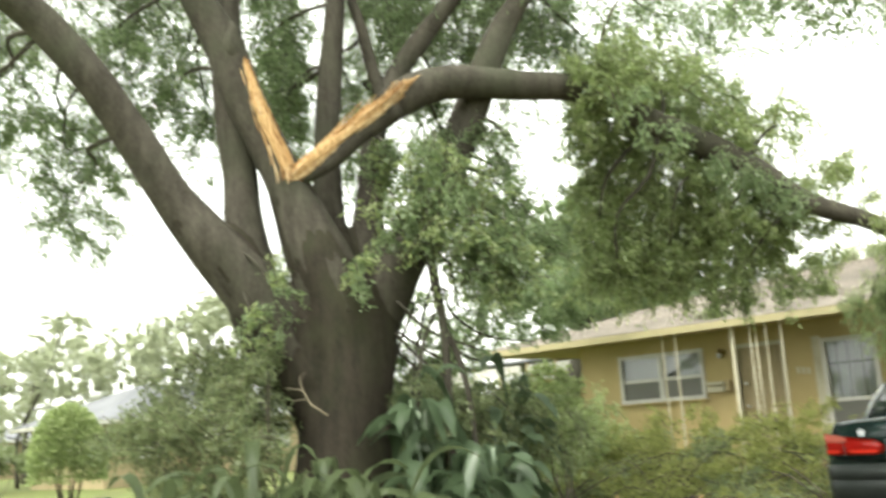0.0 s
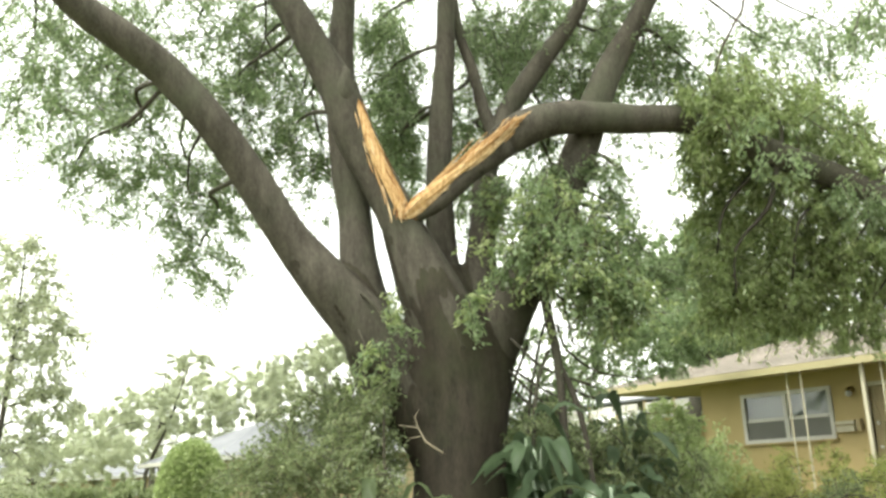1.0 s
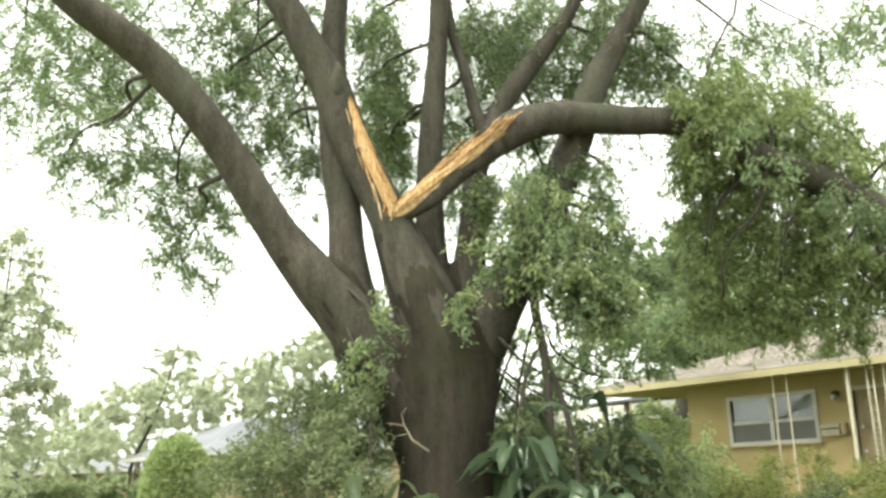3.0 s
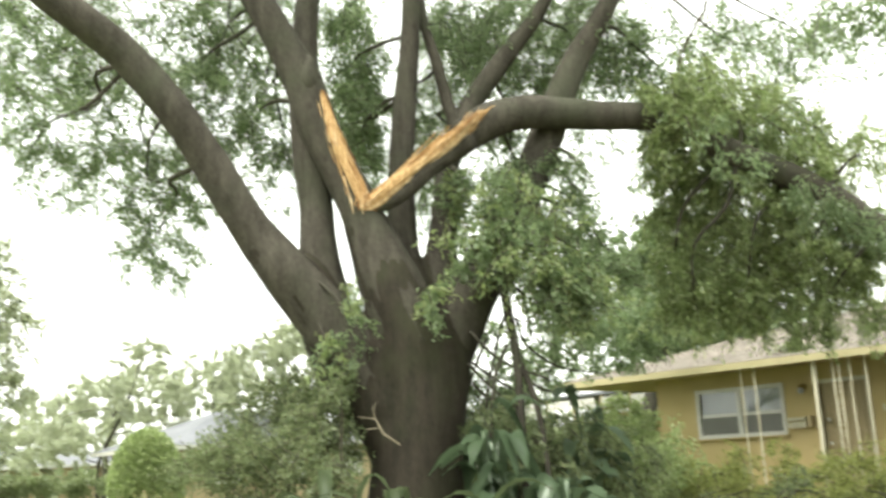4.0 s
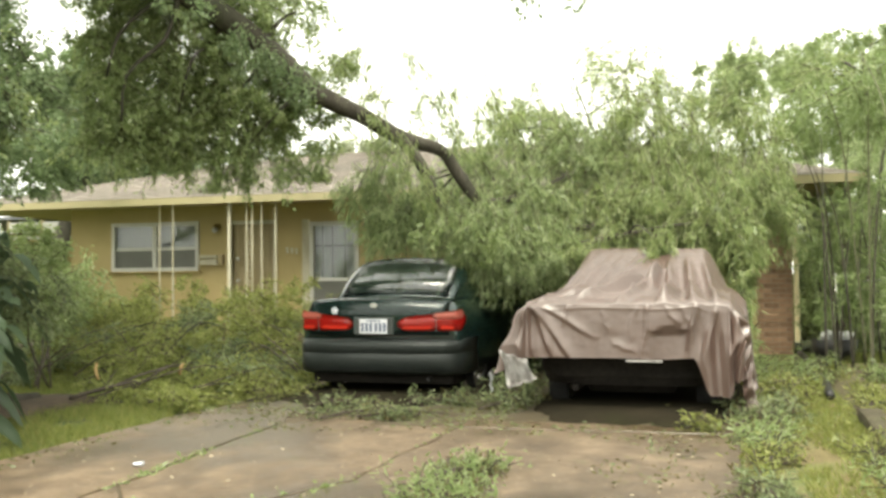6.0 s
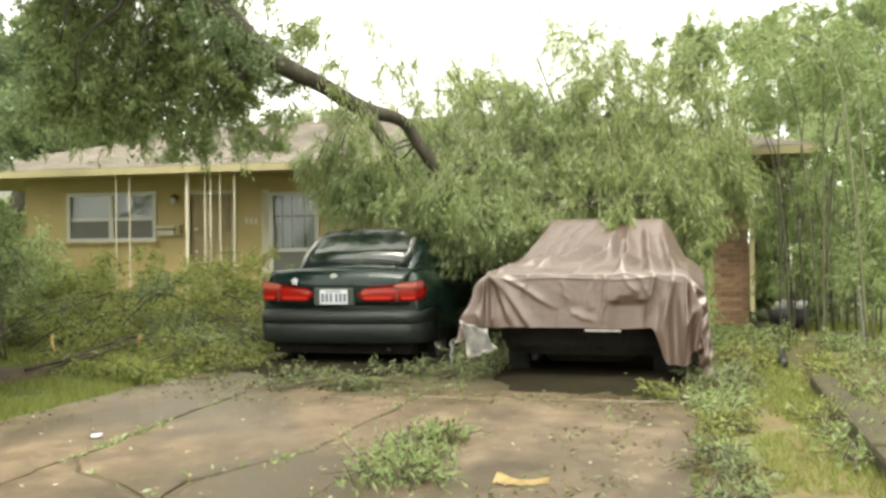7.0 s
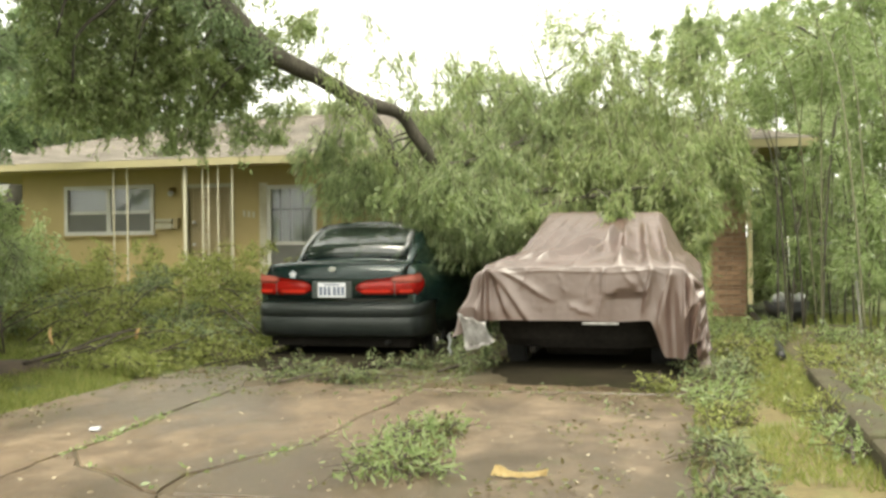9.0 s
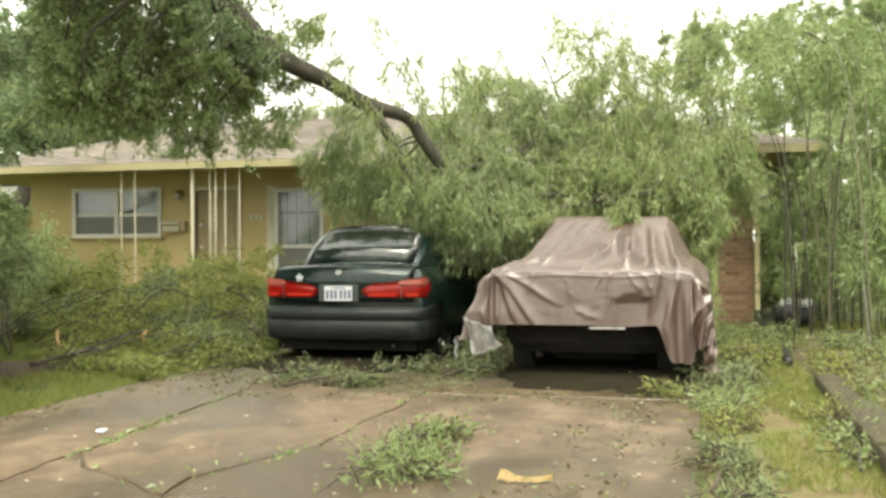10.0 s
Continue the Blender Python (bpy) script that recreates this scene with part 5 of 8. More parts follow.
ROOF_TREE = [
    (-10.90, 10.30, 3.18, 0.35, 0.52, 6),
    (-11.98, 13.44, 3.56, 0.62, 0.52, 16),
    (-11.36, 13.97, 3.70, 0.62, 0.52, 26),
    (-11.57, 12.46, 3.95, 0.39, 0.39, 7),
    (-11.54, 11.08, 2.57, 0.46, 0.37, 14),
    (-11.86, 12.18, 2.51, 0.59, 0.29, 16),
    (-10.82, 14.38, 3.54, 0.62, 0.41, 20),
    (-11.88, 13.53, 2.83, 0.41, 0.21, 8),
]
CROWN_VEIL = [
    (-10.99, 3.38, 6.09, 0.99, 0.73, 45), (-10.52, 4.63, 6.20, 0.99, 0.73, 45), (-10.18, 5.35, 5.22, 0.73, 0.53, 35), (-9.30, 6.76, 5.63, 0.40, 0.99, 45),
    (-8.34, 7.92, 6.14, 0.86, 0.73, 50), (-7.44, 8.77, 5.93, 0.86, 0.73, 50), (-7.27, 8.91, 4.77, 0.5, 0.5, 6), (-10.01, 4.56, 4.10, 0.51, 0.38, 12),
    (-10.07, 5.55, 6.70, 0.66, 0.46, 25), (-6.10, 9.75, 5.94, 0.86, 0.46, 18), (-5.33, 10.19, 5.54, 0.66, 0.53, 16), (-9.82, 5.99, 4.71, 0.40, 0.46, 14)]
CROWN_VEIL += [
    (-9.28, 6.79, 6.54, 0.40, 0.53, 30), (-9.28, 6.80, 5.05, 0.26, 0.40, 20), (-8.56, 7.68, 6.62, 0.40, 0.40, 22), (-8.03, 8.24, 6.55, 0.46, 0.40, 30),
    (-7.86, 8.39, 5.85, 0.40, 0.33, 22), (-7.31, 8.88, 6.42, 0.46, 0.40, 30), (-10.08, 5.54, 6.39, 0.46, 0.53, 20), (-8.39, 7.12, 4.70, 0.25, 0.51, 18),
    (-9.79, 6.03, 6.86, 0.26, 0.33, 12)]
STEM_GAPS = [
    (-8.35, 8.48, 5.13, 0.32, 0.32, 26),
    (-8.21, 8.76, 4.77, 0.32, 0.29, 22),
    (-10.00, 5.91, 5.90, 0.43, 0.43, 30),
    (-10.07, 6.27, 5.25, 0.32, 0.43, 26),
    (-10.35, 5.70, 5.38, 0.43, 0.36, 18),
    (-10.35, 5.24, 5.95, 0.36, 0.32, 18),
    (-9.31, 6.97, 5.89, 0.29, 0.43, 18),
    (-9.56, 7.03, 5.23, 0.29, 0.32, 14),
    (-8.96, 7.58, 5.60, 0.25, 0.43, 26),
    (-9.08, 7.82, 4.85, 0.29, 0.32, 20),
    (-8.76, 7.96, 5.31, 0.22, 0.36, 18),
    (-9.29, 6.47, 6.60, 0.36, 0.29, 20),
    (-10.88, 4.90, 5.03, 0.43, 0.29, 16),
    (-10.89, 4.32, 5.65, 0.50, 0.43, 20),
    (-7.52, 8.79, 6.04, 0.43, 0.43, 24),
    (-8.33, 7.84, 6.34, 0.43, 0.43, 28),
    (-6.51, 7.30, 4.22, 0.18, 0.18, 10), (-6.39, 7.30, 3.83, 0.18, 0.18, 16), (-6.25, 7.30, 3.51, 0.19, 0.18, 14), (-6.15, 7.40, 3.24, 0.20, 0.17, 14), (-6.25, 7.30, 4.15, 0.14, 0.17, 4),
    (-6.78, 6.90, 4.05, 0.19, 0.19, 16), (-6.96, 6.80, 3.67, 0.19, 0.19, 14), (-6.63, 7.10, 3.51, 0.22, 0.20, 20), (-6.09, 7.60, 3.05, 0.25, 0.13, 16),
]
YARD_HEDGE = [
    (-28.78, 8.48, 1.20, 0.69, 0.28, 26),
    (-28.52, 9.32, 1.19, 0.69, 0.31, 26),
    (-28.23, 10.16, 1.21, 0.69, 0.35, 26),
    (-27.96, 10.87, 1.20, 0.62, 0.35, 22),
    (-28.97, 7.79, 1.28, 0.69, 0.35, 26),
    (-29.18, 6.98, 1.39, 0.86, 0.35, 26),
]
EAVE_TREE = [
    (-9.54, 11.51, 2.59, 0.35, 0.16, 9),
    (-9.17, 11.79, 2.69, 0.35, 0.16, 9),
    (-9.94, 11.09, 3.09, 0.43, 0.31, 13),
    (-9.57, 11.42, 3.06, 0.47, 0.31, 15),
    (-9.17, 11.73, 3.15, 0.52, 0.31, 26),
    (-8.75, 12.01, 3.31, 0.47, 0.35, 26),
    (-8.37, 12.29, 3.27, 0.43, 0.26, 16),
    (-10.29, 10.81, 2.78, 0.35, 0.22, 10),
]
WISPY_TREE = [
    (-3.54, 24.18, 6.58, 0.37, 0.52, 6),
    (-3.15, 24.34, 6.04, 0.43, 0.43, 7),
    (-2.65, 24.28, 6.62, 0.37, 0.52, 6),
    (-2.03, 24.36, 6.53, 0.43, 0.52, 7),
    (-1.64, 24.50, 5.98, 0.37, 0.43, 6),
    (-2.33, 24.49, 5.74, 0.49, 0.37, 7),
    (-6.45, 27.00, 6.13, 0.62, 0.40, 5), (-5.56, 27.00, 6.00, 0.53, 0.34, 5), (-5.97, 27.00, 5.55, 0.93, 0.37, 8), (-6.62, 27.00, 5.50, 0.62, 0.37, 6),
]
LIMB_COVER = [
    (-4.69, 7.40, 4.03, 0.20, 0.16, 3), (-4.53, 7.62, 3.84, 0.20, 0.16, 3),
    (-4.67, 9.22, 3.64, 0.21, 0.16, 9),
    (-4.46, 9.38, 3.40, 0.18, 0.16, 8),
    (-4.27, 9.50, 3.27, 0.16, 0.13, 5),
    (-4.83, 9.12, 3.72, 0.21, 0.16, 9),
]
EAVE_TREE_FAR = [
    (-16.33, 21.33, 3.96, 0.71, 0.31, 26),
    (-15.47, 21.95, 4.08, 0.78, 0.34, 28),
    (-14.56, 22.55, 4.22, 0.78, 0.34, 26),
    (-13.72, 23.05, 4.39, 0.71, 0.34, 22),
    (-15.64, 21.73, 4.78, 0.93, 0.56, 26),
    (-12.83, 23.52, 4.66, 0.62, 0.28, 12),
    (-15.99, 21.53, 4.41, 0.93, 0.62, 26),
    (-14.99, 22.21, 4.59, 0.93, 0.62, 26),
    (-14.06, 22.80, 4.70, 0.78, 0.56, 20),
    (-16.32, 21.13, 5.29, 0.78, 0.93, 24),
]
CURTAIN_FILL = [(-4.59, 10.22, 3.19, 0.19, 0.32, 12), (-4.41, 10.29, 3.58, 0.19, 0.26, 9), (-4.51, 10.25, 2.69, 0.16, 0.26, 10), (-4.34, 10.43, 3.09, 0.13, 0.26, 5), (-4.77, 10.14, 2.56, 0.19, 0.16, 8), (-4.28, 10.46, 3.66, 0.13, 0.19, 4), (-5.46, 10.01, 2.48, 0.26, 0.09, 8),
    (-6.28, 9.57, 4.07, 0.50, 0.37, 14), (-6.30, 10.07, 3.15, 0.45, 0.30, 14)]
LIMB_LACE = [
    (-4.17, 10.72, 3.71, 0.20, 0.26, 4), (-3.93, 10.81, 3.39, 0.26, 0.26, 6), (-3.71, 11.20, 3.78, 0.20, 0.20, 3), (-3.53, 11.26, 3.24, 0.34, 0.27, 7), (-3.19, 11.57, 3.00, 0.35, 0.28, 7),
    (-3.04, 12.12, 3.49, 0.36, 0.36, 6), (-3.32, 11.53, 3.55, 0.28, 0.21, 4), (-2.70, 12.21, 3.13, 0.36, 0.29, 7), (-3.75, 10.66, 2.77, 0.19, 0.19, 4), (-3.79, 10.22, 2.97, 0.16, 0.13, 3),
    (-4.10, 10.21, 3.79, 0.13, 0.19, 3), (-4.15, 9.97, 2.70, 0.12, 0.19, 3), (-2.44, 12.77, 3.57, 0.30, 0.22, 4), (-3.52, 10.42, 2.62, 0.14, 0.24, 7), (-3.26, 10.42, 2.25, 0.14, 0.20, 6)]
WISPS = [
    (-1.92, 13.36, 3.87, 0.39, 0.31, 6), (-1.52, 13.92, 4.11, 0.40, 0.40, 7), (-1.05, 13.96, 3.77, 0.48, 0.48, 8), (-0.51, 13.99, 3.44, 0.48, 0.48, 8), (-0.13, 13.50, 3.04, 0.47, 0.31, 7), (0.45, 13.49, 3.16, 0.39, 0.39, 6),
    (-1.62, 13.40, 3.48, 0.39, 0.31, 7), (-2.30, 12.80, 3.19, 0.30, 0.30, 6), (-2.80, 12.69, 3.43, 0.30, 0.30, 5), (0.18, 14.50, 3.80, 0.42, 0.42, 5), (0.91, 13.97, 3.67, 0.40, 0.48, 6), (1.30, 13.44, 3.92, 0.47, 0.39, 6)]
LIMB_END = [
    (-3.18, 10.32, 1.80, 0.22, 0.16, 3), (-2.61, 10.58, 1.80, 0.22, 0.16, 3)]
STEM_LACE = [(-7.23, 6.76, 2.54, 0.17, 0.28, 6), (-6.97, 7.03, 2.29, 0.23, 0.28, 7), (-6.77, 7.36, 2.05, 0.23, 0.23, 7), (-7.07, 6.78, 1.96, 0.28, 0.23, 7), (-6.96, 7.46, 2.54, 0.23, 0.23, 5), (-6.72, 7.67, 2.28, 0.23, 0.23, 6)]
LACE_GAP = [(-6.64, 8.52, 3.79, 0.20, 0.25, 2), (-7.05, 8.20, 3.90, 0.2, 0.2, 3), (-6.31, 8.51, 4.47, 0.18, 0.24, 5), (-4.88, 8.73, 4.45, 0.40, 0.17, 6), (-5.40, 8.06, 4.43, 0.17, 0.17, 4),
    (-7.19, 8.06, 6.32, 0.37, 0.25, 8), (-7.73, 7.25, 4.81, 0.24, 0.18, 6), (-7.81, 5.58, 2.80, 0.08, 0.33, 5), (-8.45, 5.71, 3.75, 0.09, 0.35, 4)]
CURTAIN_FRONT = [
    (-5.89, 8.08, 4.84, 0.14, 0.17, 10),
    (-5.70, 8.34, 4.76, 0.23, 0.23, 20),
    (-5.49, 8.60, 4.79, 0.23, 0.16, 14),
    (-5.59, 8.53, 5.08, 0.29, 0.18, 12),
    (-5.82, 8.26, 4.48, 0.23, 0.17, 12),
    (-5.17, 9.25, 4.90, 0.30, 0.14, 6),
]
PIER_SIDE = [
    (0.12, 13.00, 1.16, 0.07, 0.41, 10),
    (0.10, 12.60, 0.57, 0.07, 0.25, 9),
    (-0.04, 12.50, 0.33, 0.10, 0.22, 6),
    (1.23, 16.45, 1.74, 0.24, 0.47, 14),
]
WALL_SIDE = [(0.06, 12.00, 1.44, 0.13, 0.28, 16), (0.06, 11.50, 0.98, 0.11, 0.33, 14), (0.08, 10.50, 0.60, 0.10, 0.24, 10), (-0.08, 12.00, 1.77, 0.24, 0.21, 16), (0.06, 12.50, 1.92, 0.24, 0.20, 18)]
FILL = [
    (-2.66, 11.80, 1.50, 0.26, 0.25, 18),
    (-2.45, 12.15, 1.52, 0.29, 0.28, 22),
    (-1.87, 11.45, 1.26, 0.20, 0.27, 24),
    (-2.20, 12.40, 1.36, 0.27, 0.22, 16),
    (0.50, 12.99, 2.52, 0.30, 0.37, 26),
    (-1.43, 11.11, 1.32, 0.19, 0.13, 12),
    (-4.18, 11.25, 1.97, 0.21, 0.28, 14),
    (-4.44, 11.36, 2.40, 0.21, 0.28, 8),
    (-0.27, 13.00, 2.40, 0.45, 0.45, 40),
    (-3.44, 11.39, 1.96, 0.34, 0.27, 26),
    (-3.66, 11.43, 2.45, 0.21, 0.28, 10),
]
# Clumps that stand in for the shade between the two cars.
GAP_SHADE = [
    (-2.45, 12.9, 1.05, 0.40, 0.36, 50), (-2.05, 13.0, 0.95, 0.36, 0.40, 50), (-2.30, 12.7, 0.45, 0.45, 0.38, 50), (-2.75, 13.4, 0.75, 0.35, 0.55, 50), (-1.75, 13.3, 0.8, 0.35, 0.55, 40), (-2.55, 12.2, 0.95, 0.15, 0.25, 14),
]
HEDGE = [
    (1.34, 17.95, 1.29, 0.41, 0.62, 40),
    (1.89, 17.90, 1.67, 0.52, 0.83, 60),
    (2.61, 17.81, 1.95, 0.62, 1.04, 70),
    (2.94, 16.74, 1.00, 0.49, 0.78, 50),
    (1.57, 18.43, 2.29, 0.53, 0.64, 50),
    (2.29, 18.86, 3.01, 0.66, 0.66, 50),
    (2.96, 17.75, 3.36, 0.62, 0.83, 60),
    (1.26, 16.95, 0.55, 0.39, 0.39, 26),
    (2.03, 16.88, 0.55, 0.59, 0.39, 40),
    (1.23, 18.96, 2.96, 0.33, 0.44, 20),
    (0.93, 20.98, 4.76, 0.72, 0.72, 16),
    (2.02, 20.90, 4.81, 0.85, 0.72, 60),
    (2.91, 19.79, 4.56, 0.81, 0.81, 60),
    (-0.46, 23.00, 5.56, 0.66, 0.66, 30),
    (1.32, 21.96, 5.75, 0.76, 0.63, 40),
]
SIDE_SAPLINGS = [(1.17, 15.7, 1.46, 0.17, 0.26, 14), (1.32, 15.7, 2.10, 0.22, 0.28, 16), (1.08, 15.6, 0.84, 0.16, 0.24, 12), (1.62, 15.7, 1.90, 0.26, 0.30, 16), (1.45, 15.5, 2.55, 0.22, 0.20, 8), (1.12, 15.26, 1.88, 0.19, 0.44, 14), (1.33, 15.24, 1.29, 0.23, 0.35, 14), (1.15, 14.96, 0.80, 0.21, 0.26, 14), (1.58, 14.92, 1.69, 0.26, 0.43, 14), (1.74, 14.40, 0.90, 0.33, 0.25, 14)]
LEFT_TREE = [
    (-13.71, 3.71, 4.21, 0.50, 0.45, 40), (-13.66, 3.87, 3.59, 0.57, 0.45, 50), (-13.68, 3.82, 2.98, 0.50, 0.45, 44), (-13.62, 4.01, 3.29, 0.49, 0.40, 30),
    (-13.55, 4.24, 2.53, 0.33, 0.38, 20), (-13.69, 3.78, 2.24, 0.41, 0.45, 30), (-13.70, 3.73, 1.81, 0.45, 0.45, 30), (-13.67, 3.02, 3.55, 0.72, 0.97, 50),
    (-13.60, 3.55, 4.62, 0.36, 0.24, 12), (-13.6, 3.3, 1.4, 0.6, 0.5, 40)]
FAR_TREES = [
    (-46.98, 17.12, 3.96, 2.59, 1.44, 60),
    (-45.82, 20.00, 5.48, 1.73, 1.73, 50),
    (-40.21, 20.20, 4.73, 1.81, 1.55, 60),
    (-34.47, 20.29, 4.47, 1.84, 1.84, 80),
    (-33.75, 21.48, 5.78, 1.38, 1.38, 40),
    (-47.62, 15.24, 2.99, 2.30, 1.15, 50),
    (-45.61, 20.49, 6.84, 0.86, 1.15, 14),
    (-39.52, 21.53, 5.68, 1.29, 1.04, 24),
]
SHRUB_L = [
    (-9.05, 5.32, 1.78, 0.48, 0.42, 70),
    (-8.80, 5.73, 2.11, 0.42, 0.36, 50),
    (-8.30, 4.63, 1.38, 0.44, 0.33, 60),
    (-7.80, 5.06, 1.40, 0.43, 0.37, 80),
    (-7.66, 5.18, 1.69, 0.24, 0.32, 40),
    (-7.95, 5.25, 1.95, 0.24, 0.24, 26),
    (-9.36, 4.76, 1.35, 0.36, 0.24, 30),
    (-7.40, 5.15, 2.03, 0.15, 0.21, 8),
    (-7.30, 5.02, 1.15, 0.22, 0.22, 20),
]
SHRUB_M = [
    (-7.28, 6.86, 1.48, 0.35, 0.35, 40),
    (-7.28, 7.57, 1.41, 0.42, 0.36, 50),
    (-7.93, 9.01, 1.46, 0.48, 0.35, 50),
    (-8.51, 10.48, 1.67, 0.39, 0.39, 40),
    (-7.55, 9.33, 1.17, 0.48, 0.28, 44),
    (-6.71, 6.72, 1.09, 0.44, 0.22, 40),
    (-7.33, 6.80, 1.99, 0.17, 0.29, 12),
    (-7.00, 7.82, 1.05, 0.42, 0.18, 40),
    (-7.65, 10.51, 0.96, 0.45, 0.19, 24),
    (-7.15, 11.45, 0.94, 0.62, 0.16, 24),
]
BACK_TREES_A = [
    (-15.69, 20.74, 5.88, 0.90, 0.90, 60),
    (-15.50, 20.88, 4.66, 1.05, 0.75, 60),
    (-15.06, 21.20, 6.76, 1.05, 0.75, 50),
    (-16.66, 19.96, 5.53, 1.20, 1.79, 80),
    (-15.91, 20.57, 4.09, 0.90, 0.45, 20),
    (-4.59, 25.59, 5.09, 0.60, 0.60, 20),
    (0.30, 24.00, 5.97, 0.69, 0.83, 60),
    (-0.09, 24.00, 5.19, 0.41, 0.55, 30),
    (0.94, 23.98, 6.06, 0.83, 0.69, 40),
    (1.89, 21.92, 5.59, 0.89, 0.63, 40),
    (-0.88, 23.98, 5.50, 0.83, 0.69, 26),
    (2.78, 21.82, 5.28, 1.01, 0.89, 50),
    (3.40, 19.71, 5.05, 0.69, 1.04, 50),
]
BACK_TREES_B = [
    (-2.20, 23.90, 6.24, 0.69, 0.69, 10),
    (-8.52, 25.62, 4.97, 0.93, 0.31, 20),
    (-9.82, 25.15, 4.81, 0.62, 0.31, 14),
]
BACK_TREES = BACK_TREES_A + BACK_TREES_B
OVER = [
    (-3.79, 8.16, 4.94, 0.36, 0.18, 12),
    (-3.25, 8.39, 4.68, 0.41, 0.21, 14),
    (-2.65, 8.60, 4.62, 0.41, 0.21, 16),
    (-2.28, 8.71, 4.33, 0.26, 0.16, 8),
    (-3.46, 8.31, 5.00, 0.41, 0.13, 10),
    (-2.75, 8.57, 5.07, 0.78, 0.21, 24),
    (-2.29, 8.71, 4.14, 0.16, 0.13, 4),
    (-1.69, 8.84, 4.08, 0.36, 0.16, 8),
    (-1.25, 8.91, 4.11, 0.26, 0.13, 6),
    (-1.93, 8.79, 4.32, 0.47, 0.13, 10),
]

tree = thing("split_tree", (-7.4, 5.95, 0.0), "large grey-barked tree with one limb torn off and hanging", "tree")


def forked_trunk():
    """Trunk and the feet of its limbs, melted into one skin."""
    feet = [
        [(-7.44, 5.92, -0.15, 0.74), (-7.43, 5.93, 0.12, 0.64)] + TRUNK[:5] + [(-7.33, 6.04, 2.42, 0.40), (-7.33, 6.04, 2.75, 0.30)],
        [(-7.42, 5.93, 1.35, 0.36)] + LIMB_L[:6] + [(-8.05, 4.6, 3.55, 0.15)],
        [(-7.55, 5.75, 1.8, 0.36)] + STEM_2[:3] + [(-7.98, 5.30, 3.65, 0.14)],
        [(-7.38, 5.98, 1.7, 0.40)] + STEM_3[:4] + [(-7.64, 5.48, 3.95, 0.15)],
        [(-7.38, 6.02, 1.8, 0.38)] + STEM_4[:2] + [(-7.73, 6.19, 3.6, 0.13)],
        [(-7.34, 6.04, 1.7, 0.40)] + STEM_5[:3] + [(-6.86, 6.93, 3.7, 0.16)],
        [(-7.38, 6.10, 1.9, 0.34)] + STEM_6[:2] + [(-7.50, 6.62, 3.95, 0.11)]]
    verts, faces = [], []
    for i, foot in enumerate(feet):
        a, b = tube_data(foot, 22, 5, 0.05, i, len(verts))
        verts += a
        faces += b
    return mesh_of("trunk", verts, faces, SHADED_BARK, True)


# The trunk takes the darker bark, which carries its shade.
trunk = part("trunk", forked_trunk(), SHADED_BARK, tree, "thick furrowed brown trunk, its shade put into the bark colour")
melt = trunk.modifiers.new("melt", "REMESH")
melt.mode = "VOXEL"
melt.voxel_size = 0.035
melt.use_smooth_shade = True
even = trunk.modifiers.new("even", "SMOOTH")
even.factor = 0.5
even.iterations = 14
tube("limb", LIMB_L, BARK, tree, 18, 5, 0.07, 2)
tube("limb", STEM_2, BARK, tree, 18, 5, 0.07, 3)
tube("limb", STEM_3, BARK, tree, 18, 5, 0.08, 4)
tube("limb", STEM_4, BARK, tree, 14, 5, 0.07, 5)
tube("limb", STEM_5, BARK, tree, 16, 5, 0.08, 6)
tube("limb", STEM_6, BARK, tree, 12, 5, 0.08, 7)
tube("limb", STEM_7, BARK, tree, 10, 4, 0.08, 8)
broken = tube("broken_limb", BROKEN, BARK, tree, 16, 5, 0.08, 9, "long torn limb sagging down to the cars")
tube("side_branch", BROKEN_FORK, BARK, broken, 9, 4, 0.06, 10)
tube("torn_bark", [(-7.42, 5.56, 3.70, 0.05), (-7.24, 5.78, 3.86, 0.085), (-7.05, 6.05, 4.16, 0.11), (-6.84, 6.36, 4.45, 0.15)], BARK, broken, 12, 4, 0.1, 12)


def splinters(name, path, parent, count, seed, spread):
    """Long torn slivers of pale wood lying along a path of (x, y, z, radius)."""
    rng = np.random.default_rng(seed)
    rows = smooth_path(path, 12)
    core = [(x, y, z, q * 0.72) for x, y, z, q in path]
    verts, faces = tube_data(core, 9, 8, 0.22, seed)
    n = len(rows)
    for _ in range(46):
        a, b = int(n * 0.22 * rng.random() ** 2), n - int(n * 0.30 * rng.random() ** 2)
        turn, out = rng.uniform(0, 2 * math.pi), rng.uniform(0.55, 1.0)
        off = np.array((math.cos(turn) * 0.75, math.cos(turn) * 0.45, math.sin(turn))) * out
        thick = rng.uniform(0.007, 0.019)
        pick = rows[a:b:5]
        pts = [(*(q[:3] + off * (q[3] + 0.01 * math.sin(0.9 * j + turn))), thick * (0.35 if j in (0, len(pick) - 1) else 1.0)) for j, q in enumerate(pick)]
        v, f = tube_data(pts, 5, 1, 0, 0, len(verts))
        verts += v
        faces += f
    for _ in range(count):
        i0 = rng.integers(0, n - 8)
        k = int(rng.integers(7, max(8, n // 2)))
        pick = rows[i0:i0 + k:3]
        if len(pick) < 2:
            continue
        off = rng.normal(size=3) * spread
        stretch = np.linspace(0.6, 1.25, len(pick))
        pts = [(*(p[:3] + off * s * (0.6 + p[3] * 4)), 0.004 + 0.011 * rng.random() * (1 - j / len(pick))) for j, (p, s) in enumerate(zip(pick, stretch))]
        v, f = tube_data(pts, 4, 1, 0, 0, len(verts))
        verts += v
        faces += f
    return part(name, mesh_of(name, verts, faces, TORN), TORN, parent, "fresh orange torn heartwood")


